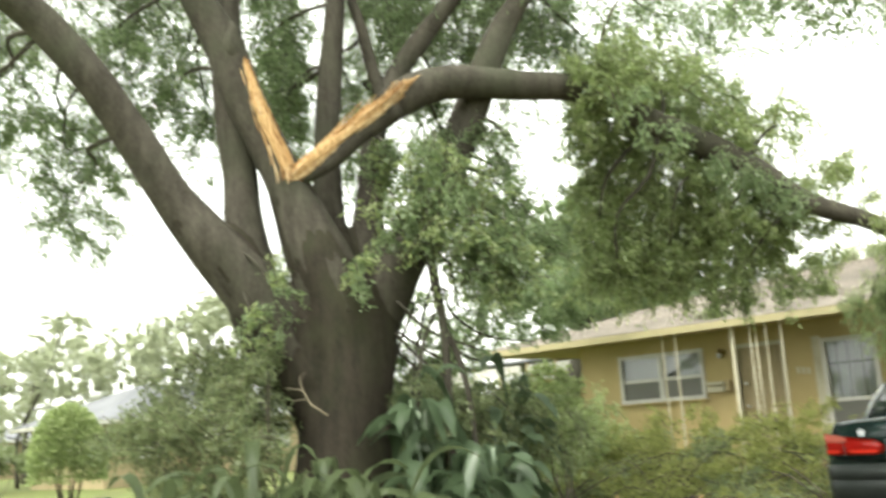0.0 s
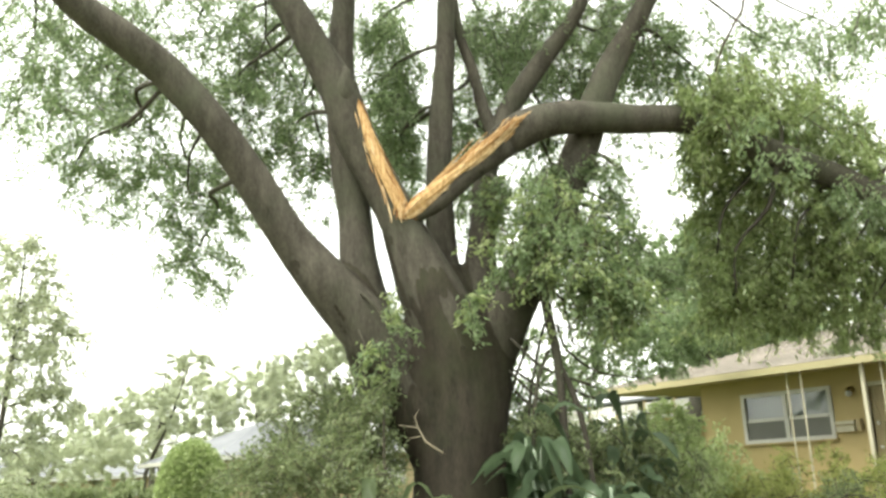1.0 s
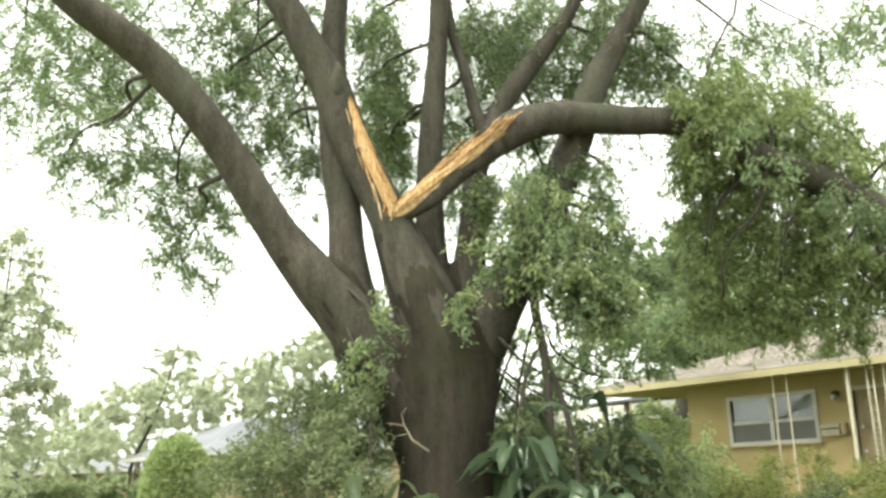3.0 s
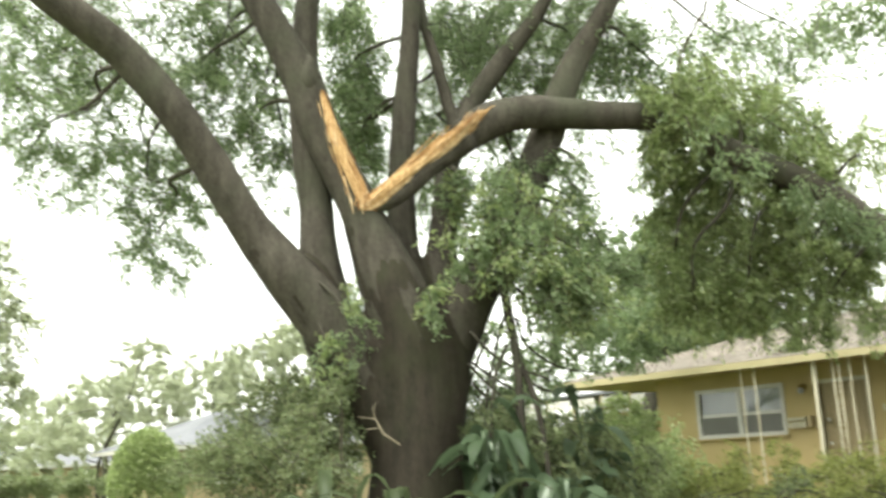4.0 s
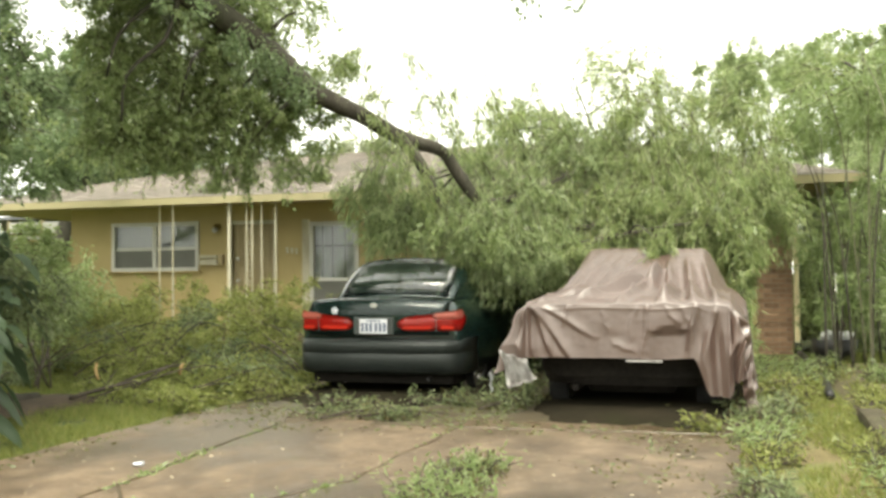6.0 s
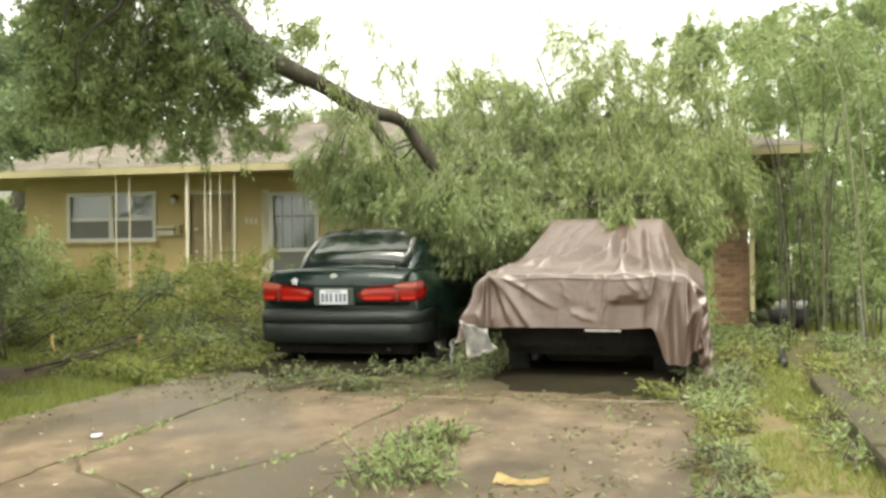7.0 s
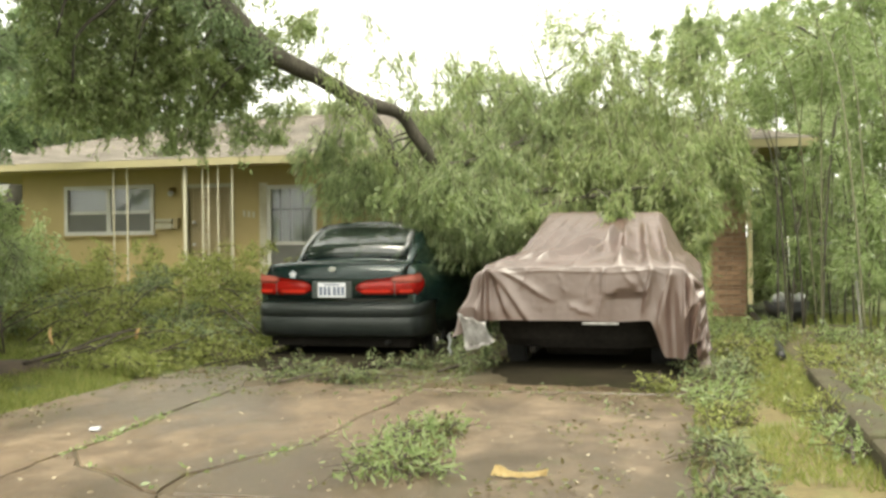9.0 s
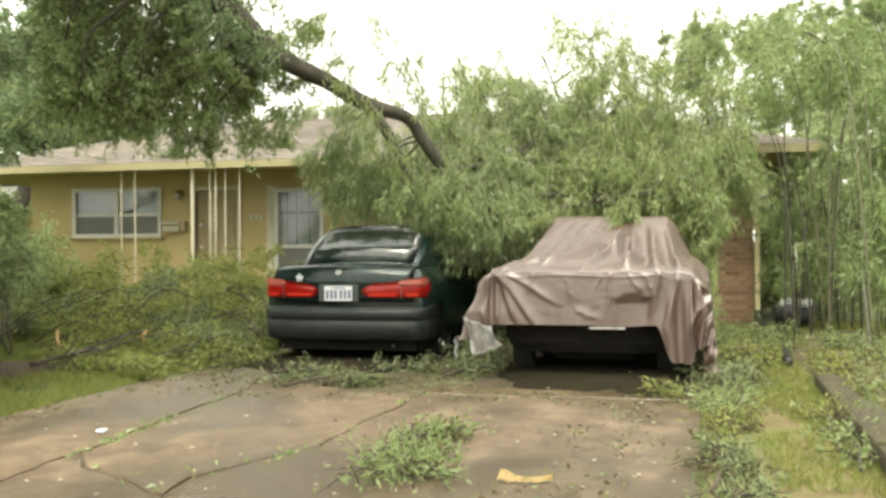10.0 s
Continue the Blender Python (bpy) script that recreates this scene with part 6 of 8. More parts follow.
splinters("torn_wood", [(-7.72, 5.12, 5.02, 0.03), (-7.66, 5.20, 4.78, 0.07), (-7.58, 5.27, 4.45, 0.085), (-7.49, 5.38, 4.08, 0.085), (-7.43, 5.45, 3.85, 0.08), (-7.41, 5.46, 3.70, 0.04)], tree, 130, 5, 0.043)
tubes("splinter", [[(-6.80, 6.20, 4.44, 0.020), (-6.70, 6.30, 4.56, 0.014), (-6.62, 6.37, 4.63, 0.012), (-6.54, 6.46, 4.70, 0.004)]], TORN, broken, 5, 3, "long pale splinter")
splinters("torn_wood", [(-7.41, 5.46, 3.71, 0.03), (-7.36, 5.55, 3.80, 0.075), (-7.22, 5.72, 3.97, 0.085), (-7.04, 5.94, 4.18, 0.085), (-6.88, 6.12, 4.36, 0.075), (-6.76, 6.24, 4.48, 0.05), (-6.63, 6.36, 4.64, 0.008)], broken, 130, 6, 0.043)
bm = bmesh.new()
bmesh.ops.create_icosphere(bm, subdivisions=3, radius=0.16, matrix=Matrix.Translation((-7.82, 5.11, 5.10)) @ Matrix.Diagonal((0.95, 0.95, 1.7, 1)))
for q in bm.verts:
    q.co += q.normal * 0.05 * noise.noise(q.co * 7)
part("knot", bm, BARK, tree, "dark swollen knot", True)
tubes("dead_twig", [[(-8.9, 5.2, 6.4, 0.02), (-9.05, 4.91, 6.13, 0.014), (-8.96, 5.07, 5.86, 0.010), (-8.90, 5.18, 5.60, 0.006)], [(-9.05, 4.91, 6.13, 0.012), (-9.11, 4.80, 5.72, 0.006)], [(-8.84, 5.29, 6.3, 0.014), (-8.9, 5.15, 6.0, 0.010), (-9.0, 5.0, 5.75, 0.005)]], BARK, tree, 6, 2, "bare dark twig")
tubes("dead_twig", [[(-7.20, 5.39, 1.86, 0.002), (-7.23, 5.36, 1.80, 0.003), (-7.22, 5.37, 1.72, 0.005), (-7.18, 5.43, 1.57, 0.009), (-7.09, 5.55, 1.46, 0.011)],
                    [(-7.32, 5.24, 1.73, 0.002), (-7.28, 5.29, 1.72, 0.003), (-7.22, 5.37, 1.70, 0.004)], [(-7.27, 5.30, 1.61, 0.002), (-7.21, 5.39, 1.62, 0.004)]], PALE_TWIG, tree, 6, 1, "pale dead twig")
tubes("hanging_stem", [
    [(-6.57, 6.44, 3.1, 0.05), (-6.54, 6.47, 2.65, 0.048), (-6.50, 6.51, 2.17, 0.042), (-6.50, 6.51, 1.3, 0.037), (-6.5, 6.5, 0.1, 0.036)],
    [(-6.50, 6.51, 2.22, 0.026), (-6.43, 6.58, 1.96, 0.032), (-6.36, 6.64, 1.5, 0.026), (-6.3, 6.7, 0.1, 0.022)],
    [(-6.56, 6.45, 2.34, 0.018), (-6.66, 6.35, 1.98, 0.021), (-6.71, 6.29, 1.2, 0.021), (-6.72, 6.3, 0.1, 0.02)],
    [(-6.9, 6.3, 2.5, 0.016), (-6.7, 6.5, 2.2, 0.014), (-6.35, 6.75, 2.0, 0.012)],
    [(-6.95, 6.3, 2.2, 0.012), (-6.8, 6.45, 1.95, 0.012), (-6.6, 6.6, 1.75, 0.01)],
    [(-6.71, 6.58, 2.63, 0.016), (-6.79, 6.50, 2.26, 0.015), (-6.87, 6.41, 1.63, 0.012), (-6.9, 6.4, 0.1, 0.01)],
    [(-6.66, 6.63, 2.46, 0.012), (-6.63, 6.66, 2.03, 0.015), (-6.68, 6.62, 1.51, 0.012), (-6.7, 6.6, 0.1, 0.01)],
    [(-7.10, 6.46, 2.24, 0.014), (-6.89, 6.69, 2.00, 0.012), (-6.70, 7.02, 1.82, 0.006)],
    [(-7.09, 6.47, 2.02, 0.014), (-6.97, 6.60, 1.85, 0.012), (-6.82, 6.90, 1.75, 0.006)],
    [(-6.59, 6.60, 2.13, 0.016), (-6.55, 6.88, 1.92, 0.012), (-6.48, 7.35, 1.89, 0.006)],
    [(-7.2, 6.3, 0.5, 0.012), (-7.09, 6.32, 1.64, 0.012), (-7.02, 6.40, 2.07, 0.014), (-6.91, 6.52, 2.44, 0.016)],
    [(-6.57, 6.6, 2.6, 0.014), (-6.64, 6.79, 2.36, 0.012), (-6.56, 7.15, 2.14, 0.010), (-6.52, 7.84, 2.09, 0.005)]], BARK, tree, 7, 4)


def reach_out(starts, blobs, rng, r0=0.03):
    """A bent bough from the nearest start to each clump."""
    out = []
    for x, y, z, r, h, n in blobs:
        c = np.array((x, y, z))
        s = min(starts, key=lambda q: np.linalg.norm(np.array(q[:3]) - c))
        a = np.array(s[:3])
        d = np.linalg.norm(c - a)
        if d < 0.15:
            continue
        m1 = a + (c - a) * 0.35 + rng.normal(size=3) * 0.06 * d + np.array((0, 0, 0.10 * d))
        m2 = a + (c - a) * 0.7 + rng.normal(size=3) * 0.06 * d + np.array((0, 0, 0.10 * d))
        ra = min(r0, 0.7 * s[3])
        out.append([(*a, ra), (*m1, ra * 0.75), (*m2, ra * 0.5), (*c, ra * 0.3)])
    return out


rng = np.random.default_rng(21)
limb_points = LIMB_L[4:] + STEM_2[3:] + STEM_3[6:] + STEM_4[3:] + STEM_5[2:] + STEM_6[2:] + STEM_7
HIGH = []
for k in range(44):
    a = rng.uniform(0, 2 * math.pi)
    q = rng.uniform(0, 1) ** 0.5
    HIGH.append((-7.3 + 4.2 * q * math.cos(a), 6.0 + 3.6 * q * math.sin(a) + 0.4, 7.9 + 2.2 * (1 - q * q) * rng.random() + 0.5 * rng.random(), 0.75, 0.5, 16))
tubes("branch", reach_out(limb_points, CROWN_BACK + CROWN_FRONT + STEM_GAPS + HIGH, rng, 0.03), BARK, tree, 6, 3, kind="stuff")
foliage(tree, [(x, y, z, r * 1.15, h * 1.15, n * 0.8) for x, y, z, r, h, n in CROWN_BACK], LEAF_TREE, 31, 95, 0.052, 0.020, 0.5, 1.45)
foliage(tree, [(x, y, z, r * 1.15, h * 1.15, n * 2.0) for x, y, z, r, h, n in LACE], LEAF_TREE, 37, 66, 0.052, 0.020, 0.4, 1.4)
foliage(tree, STEM_GAPS, LEAF_TREE, 40, 60, 0.055, 0.021, 0.4, 1.6)
foliage(tree, HIGH, LEAF_TREE, 32, 30)
foliage(tree, LACE_GAP + STEM_LACE, LEAF_TREE, 39, 26, 0.06, 0.024, 0.6, 1.6)
foliage(tree, [(x, y, z, r, h, n * 1.5) for x, y, z, r, h, n in CROWN_VEIL], LEAF_TREE, 38, 46, 0.052, 0.020, 0.5, 1.8)
foliage(tree, [(x, y, z, r, h, n * 0.35) for x, y, z, r, h, n in CROWN_FRONT], LEAF_FRESH, 85, 44, 0.066, 0.026, 0.5, 1.3)
foliage(tree, [(x, y, z, r, h, n * 0.7) for x, y, z, r, h, n in CROWN_FRONT], LEAF_TREE, 33, 44, 0.066, 0.027, 0.5, 1.25)
tubes("branch", reach_out(BROKEN[3:12], CURTAIN, rng, 0.035), BARK, broken, 6, 3, kind="stuff")
FORKS = [
    [(-2.89, 11.36, 2.16, 0.05), (-2.5, 11.95, 2.3, 0.045), (-2.0, 12.7, 2.6, 0.035), (-1.2, 13.4, 2.9, 0.02), (-0.4, 13.8, 3.2, 0.012)],
    [(-2.5, 11.42, 1.84, 0.05), (-1.7, 12.1, 1.9, 0.04), (-0.8, 12.5, 2.0, 0.03), (0.3, 12.8, 2.15, 0.016)],
    [(-2.06, 11.42, 1.6, 0.035), (-1.2, 11.9, 1.8, 0.028), (-0.4, 12.0, 1.9, 0.02), (0.2, 11.9, 1.7, 0.012)],
    [(-1.2, 13.4, 2.9, 0.02), (-1.0, 14.0, 3.4, 0.014), (-1.2, 14.8, 4.0, 0.008)]]
for i, fork in enumerate(FORKS):
    tube("side_branch", fork, BARK, broken, 8, 4, 0.06, 40 + i)
fork_points = BROKEN[10:] + [p for fork in FORKS for p in fork[1:]]
tubes("branch", reach_out(fork_points, FALLEN + FILL, rng, 0.014), BARK, broken, 6, 3, kind="stuff")
BEHIND = [(x * 1.035, y * 1.035, 1.3 + (z - 1.3) * 1.035, r * 1.05, h * 1.05, n * 0.72) for x, y, z, r, h, n in CURTAIN] + [(x, y, z, r * 1.3, h * 1.2, n * 0.75) for x, y, z, r, h, n in CURTAIN_FRONT]
foliage(broken, [(x, y, z, r, h, n * 0.5) for x, y, z, r, h, n in BEHIND + CURTAIN_FILL], LEAF_FRESH, 34, 80, 0.064, 0.022, 0.7, 1.15)
foliage(broken, [(x, y, z, r, h, n * 0.5) for x, y, z, r, h, n in BEHIND + CURTAIN_FILL] + LIMB_END, LEAF_FRESH, 84, 66, 0.074, 0.028, 0.7, 1.2)
foliage(broken, [(x * 1.02, y * 1.02, z, r, h, n * 0.6) for x, y, z, r, h, n in BEHIND], LEAF_WILLOWY, 88, 70, 0.062, 0.022, 0.9, 1.3, loose=0.55)
fallen = [(x, y, z, r * 1.1, h * 1.1, n * 1.5) for x, y, z, r, h, n in FALLEN + FILL]
foliage(broken, [b for b in fallen if b[0] > -1.9] + PIER_SIDE[:3] + WALL_SIDE, LEAF_WILLOWY, 35, 60, 0.105, 0.015, 0.75, 1.35, loose=0.42)
foliage(broken, [b for b in fallen if b[0] <= -1.9], LEAF_COOL, 95, 60, 0.105, 0.015, 0.75, 1.35, loose=0.42)

foliage(broken, LIMB_COVER, LEAF_TREE, 96, 50, 0.06, 0.022, 0.6, 1.3)
foliage(broken, LIMB_LACE, LEAF_WILLOWY, 86, 50, 0.10, 0.015, 0.8, 1.6, loose=0.42)
foliage(broken, WISPS, LEAF_WILLOWY, 87, 44, 0.10, 0.015, 0.1, 1.8, loose=0.5)

# Dark leaves here imitate the shade between the cars.
foliage(broken, GAP_SHADE, LEAF_DARK, 89, 70, 0.075, 0.02, 0.5, 1.3)

# boughs of the street tree overhead
over = thing("overhanging_tree", (1.6, -3.6, 0.0), "street tree whose leafy boughs overhang the driveway", "tree")
tube("trunk", [(1.6, -3.6, -0.1, 0.3), (1.5, -3.5, 1.5, 0.24), (0.8, -3.1, 3.2, 0.21), (-0.9, -2.2, 4.6, 0.17)], BARK, over, 14, 5, 0.08, 15)
tube("limb", [(-0.9, -2.2, 4.6, 0.15), (-1.3, 0.5, 5.8, 0.11), (-1.9, 3.5, 6.2, 0.08), (-2.4, 6.5, 5.7, 0.05), (-2.8, 8.4, 5.1, 0.02)], BARK, over, 10, 5, 0.06, 16)
over_ends = [(-1.9, 3.5, 6.2, 0.06), (-2.4, 6.5, 5.7, 0.04), (-2.8, 8.4, 5.1, 0.02)]
tubes("branch", reach_out(over_ends, OVER, rng, 0.014), TWIG_BARK, over, 5, 3, kind="stuff")
tubes("twig", [[(-4.1, 6.6, 5.6, 0.02), (-4.25, 6.78, 4.99, 0.014), (-4.33, 6.73, 4.80, 0.013), (-4.43, 6.66, 4.60, 0.010), (-4.50, 6.61, 4.39, 0.006)], [(-2.4, 6.5, 5.7, 0.025), (-3.2, 6.7, 5.75, 0.022), (-4.1, 6.6, 5.6, 0.02)]], TWIG_BARK, over, 6, 3)
foliage(over, [(x, y, z, r, h, n * 1.7) for x, y, z, r, h, n in OVER] + [(-1.6, 2.5, 6.6, 1.2, 0.5, 40), (-2.2, 5.0, 6.6, 1.0, 0.5, 30), (-0.8, -1.5, 6.0, 1.5, 0.8, 60)], LEAF_TREE, 36, 22, 0.07, 0.03)

# ---- shrubs, bamboo and the trees round about ----
def shrub(name, at, label, blobs, material, seed, per=36, length=0.08, width=0.034, hang=0.1, category="shrub", stems=True):
    ob = thing(name, at, label, category)
    r = np.random.default_rng(seed)
    if stems:
        tubes("stem", [[(at[0] + r.normal() * 0.12, at[1] + r.normal() * 0.12, at[2] - 0.02, 0.014), ((x + at[0]) / 2 + r.normal() * 0.1, (y + at[1]) / 2 + r.normal() * 0.1, z * 0.55, 0.011), (x, y, z, 0.006)]
                        for x, y, z, *_ in blobs], TWIG_BARK, ob, 5, 3, kind="stuff")
    foliage(ob, blobs, material, seed, per, length, width, hang)
    return ob


shrub("shrub", (-8.2, 5.0, 0.05), "dense olive-green shrub beside the tree trunk", SHRUB_L[:4] + [(-8.2, 5.1, 0.7, 0.7, 0.4, 60), (-8.9, 5.2, 0.9, 0.5, 0.5, 40)], LEAF_OLIVE, 41, 60, 0.055, 0.018, 0.3)
shrub("shrub", (-7.3, 5.15, 0.05), "leafy suckers round the foot of the tree", SHRUB_L[4:] + [(-7.05, 5.15, 0.6, 0.3, 0.35, 20)], LEAF_OLIVE, 42, 50, 0.055, 0.020, 0.3)
shrub("shrub", (-7.3, 7.3, 0.05), "green shrubs between the tree and the house", SHRUB_M[:3] + [(-7.3, 7.4, 0.8, 0.6, 0.4, 60), (-7.9, 8.8, 0.8, 0.6, 0.4, 50), (-7.15, 6.55, 0.65, 0.35, 0.5, 40), (-6.69, 6.46, 1.42, 0.32, 0.42, 30), (-6.54, 6.89, 1.35, 0.38, 0.43, 36), (-6.43, 7.39, 1.23, 0.39, 0.39, 36), (-6.36, 7.97, 1.15, 0.29, 0.35, 20)], LEAF_OLIVE, 43, 40, 0.065, 0.02, 0.3)
shrub("shrub", (-7.9, 9.8, 0.05), "green shrubs in front of the house corner", SHRUB_M[3:5] + [(-8.6, 10.6, 1.0, 0.6, 0.5, 50), (-9.6, 12.2, 1.0, 0.8, 0.5, 70), (-10.8, 14.0, 1.2, 0.9, 0.6, 70), (-12.6, 15.2, 1.3, 0.8, 0.7, 60), (-14.0, 16.5, 1.6, 1.0, 0.6, 60)], LEAF_FRESH, 44)
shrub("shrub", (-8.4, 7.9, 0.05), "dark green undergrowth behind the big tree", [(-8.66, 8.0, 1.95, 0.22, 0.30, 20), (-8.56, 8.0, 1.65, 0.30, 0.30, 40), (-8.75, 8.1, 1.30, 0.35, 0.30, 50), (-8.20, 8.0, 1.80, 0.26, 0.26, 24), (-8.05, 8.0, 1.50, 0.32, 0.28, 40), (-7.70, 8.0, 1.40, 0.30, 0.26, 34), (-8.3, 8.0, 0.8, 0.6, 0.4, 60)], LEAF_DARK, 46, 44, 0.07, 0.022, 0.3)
shrub("shrub", (-6.9, 7.2, 0.05), "low weeds round the planting bed", [(x, y, z * 0.72, r, h, n * 0.5) for x, y, z, r, h, n in SHRUB_M[5:8]], LEAF_TREE, 45)


shrub("shrub", (1.9, 17.4, 0.0), "light green shrubs at the back of the side garden", [(1.25, 17.46, 1.98, 0.41, 0.62, 30), (1.71, 17.4, 1.29, 0.52, 0.62, 36), (1.29, 17.0, 0.72, 0.40, 0.40, 30), (2.22, 17.6, 1.68, 0.64, 0.85, 36), (2.86, 17.2, 1.46, 0.52, 1.04, 36), (2.29, 16.5, 0.55, 0.68, 0.39, 36)], LEAF_PALE, 58, 40, 0.09, 0.03)
shrub("shrub", (1.5, 15.2, 0.0), "bright green saplings beside the brick pier", SIDE_SAPLINGS, LEAF_FRESH, 59, 40, 0.085, 0.024, 0.4)
shrub("hedge", (2.2, 18.5, 0.0), "overgrown green hedge behind the bamboo", HEDGE[:10] + PIER_SIDE[3:] + [(3.5, 17.0, 1.2, 1.0, 1.0, 70), (4.5, 16.0, 1.5, 1.2, 1.2, 80), (1.5, 18.0, 0.7, 0.7, 0.6, 50)], LEAF_PALE, 57, 50, 0.11, 0.036)


def bamboo_grove():
    grove = thing("bamboo", (1.8, 13.6, 0.05), "tall green bamboo thicket beside the house", "bamboo")
    r = np.random.default_rng(51)
    for k in range(26):
        x, y = 1.35 + 1.9 * r.random(), 11.8 + 4.2 * r.random()
        lean = r.normal(size=2) * 0.35
        h = r.uniform(3.2, 4.6)
        tube("cane", [(x, y, 0.05, 0.015), (x + lean[0] * 0.2, y + lean[1] * 0.2, h * 0.4, 0.014), (x + lean[0] * 0.5, y + lean[1] * 0.5, h * 0.8, 0.009), (x + lean[0], y + lean[1], h, 0.004)], CANE, grove, 7, 4, 0, 60 + k)
    for k in range(11):
        x, y = 1.05 + 1.1 * r.random(), 12.8 + 2.2 * r.random()
        lean = (r.uniform(-0.8, 0.5), r.normal() * 0.3)
        h = r.uniform(2.4, 3.4)
        tube("cane", [(x, y, 0.05, 0.016), (x + lean[0] * 0.15, y + lean[1] * 0.2, h * 0.4, 0.014), (x + lean[0] * 0.5, y + lean[1] * 0.5, h * 0.8, 0.010), (x + lean[0], y + lean[1], h, 0.005)], BARK, grove, 7, 4, 0, 90 + k)
    foliage(grove, BAMBOO + [(2.8, 14.2, 3.2, 0.8, 0.9, 60), (3.0, 13.0, 2.2, 0.7, 0.9, 50), (2.6, 15.4, 3.6, 0.9, 0.7, 50)], LEAF_BAMBOO, 52, 40, 0.12, 0.022, 0.55)
    return grove


CANE = surface("bamboo_cane", (0.060, 0.066, 0.035), (0.145, 0.142, 0.080), 3.0, 40.0, 0.5, 0, 0.1, (1, 1, 4))
bamboo_grove()


def garden_tree(name, at, label, blobs, material, seed, per=30, length=0.10, width=0.05, trunk_r=0.12, hang=0.3, name_category="tree"):
    ob = thing(name, at, label, name_category)
    top = max(b[2] for b in blobs)
    cx, cy = sum(b[0] for b in blobs) / len(blobs), sum(b[1] for b in blobs) / len(blobs)
    axis = [(at[0], at[1], at[2] - 0.1, trunk_r * 1.3), (at[0], at[1], at[2] + 0.3 * top, trunk_r), ((at[0] + cx) / 2, (at[1] + cy) / 2, 0.6 * top, trunk_r * 0.7), (cx, cy, top, trunk_r * 0.15)]
    tube("trunk", axis, BARK, ob, 10, 4, 0.08, seed)
    r = np.random.default_rng(seed)
    pts = [tuple(q) for q in smooth_path(axis, 5)[4:]]
    tubes("branch", reach_out(pts, blobs, r, trunk_r * 0.35), BARK, ob, 5, 3, kind="stuff")
    foliage(ob, blobs, material, seed, per, length, width, hang)
    return ob


garden_tree("tree", (-13.8, 3.4, 0.0), "slender leafy tree in the neighbouring yard", [(x, y, z, r, h, n * 0.75) for x, y, z, r, h, n in LEFT_TREE], LEAF_HAZED, 71, 40, 0.075, 0.036, 0.045)
garden_tree("tree", (-16.0, 20.6, 0.0), "leafy tree behind the house corner", BACK_TREES[:5] + EAVE_TREE_FAR, LEAF_TREE, 72, 60, 0.16, 0.08, 0.2)
garden_tree("tree", (-8.5, 27.0, 0.0), "leafy tree behind the roof", BACK_TREES[14:] + BACK_TREES[5:6], LEAF_HAZED, 73, 60, 0.16, 0.08, 0.16)
garden_tree("tree", (0.4, 25.8, 0.0), "dark green tree behind the house", [(x, y, z, q, h, n * 0.7) for x, y, z, q, h, n in BACK_TREES[6:9] + HEDGE[13:]] + [(-0.88, 23.98, 5.3, 0.7, 0.5, 7)], LEAF_COOL, 74, 120, 0.12, 0.026, 0.1, 0.7)
garden_tree("tree", (2.6, 21.5, 0.0), "tall leafy tree beside the house", BACK_TREES[9:10] + BACK_TREES[11:13] + HEDGE[10:13] + [(2.62, 19.00, 5.46, 0.66, 0.28, 16), (3.24, 19.00, 5.30, 0.55, 0.44, 26), (1.85, 19.00, 5.48, 0.44, 0.24, 8), (3.75, 19.00, 5.37, 0.66, 0.55, 30), (2.90, 19.00, 4.92, 0.55, 0.44, 20), (1.3, 20.6, 3.85, 0.5, 0.42, 34), (1.9, 20.6, 3.9, 0.6, 0.5, 40), (2.6, 20.4, 3.9, 0.7, 0.6, 40)], LEAF_BAMBOO, 75, 64, 0.11, 0.024, 0.18, 0.7)
garden_tree("tree", (-2.2, 27.5, 0.0), "thin wispy tree behind the house", WISPY_TREE, LEAF_HAZED, 76, 26, 0.11, 0.03, 0.07, -0.4)
garden_tree("tree", (-14.0, 12.5, 0.0), "thin leafy tree at the end of the house", ROOF_TREE + EAVE_TREE, LEAF_TREE, 81, 56, 0.08, 0.034, 0.08)
FAR_BELT = [
    (-37.73, 13.29, 3.79, 1.5, 0.92, 40), (-39.09, 15.37, 4.48, 1.8, 1.1, 50), (-40.13, 18.03, 4.7, 1.9, 1.2, 50), (-37.42, 19.07, 4.9, 1.8, 1.2, 50), (-34.68, 19.92, 5.3, 1.4, 1.3, 50),
    (-36.02, 12.11, 2.76, 1.75, 0.66, 40), (-42.06, 18.62, 6.4, 1.06, 1.06, 20), (-32.50, 20.2, 6.2, 0.9, 0.87, 24), (-41.0, 14.5, 2.6, 2.4, 1.0, 60), (-41.0, 18.5, 3.0, 2.4, 1.2, 60)]
# The far trees look hazy only through their paled leaf colour.
garden_tree("tree", (-40.5, 16.0, 0.0), "pale hazy trees behind the neighbouring roofs", [(x, y, z, r, h, n * 1.2) for x, y, z, r, h, n in FAR_BELT], LEAF_HAZED, 83, 150, 0.13, 0.036, 0.08, 0.2)
garden_tree("tree", (-46.0, 18.5, 0.0), "hazy far tree across the street", FAR_TREES[:2] + FAR_TREES[6:7], LEAF_HAZED, 77, 170, 0.15, 0.045, 0.14)
garden_tree("tree", (-40.0, 20.8, 0.0), "hazy far tree across the street", FAR_TREES[2:3] + FAR_TREES[7:], LEAF_HAZED, 78, 170, 0.15, 0.045, 0.14)
garden_tree("tree", (-34.2, 20.9, 0.0), "hazy far tree across the street", FAR_TREES[3:5], LEAF_HAZED, 79, 170, 0.14, 0.042, 0.12)
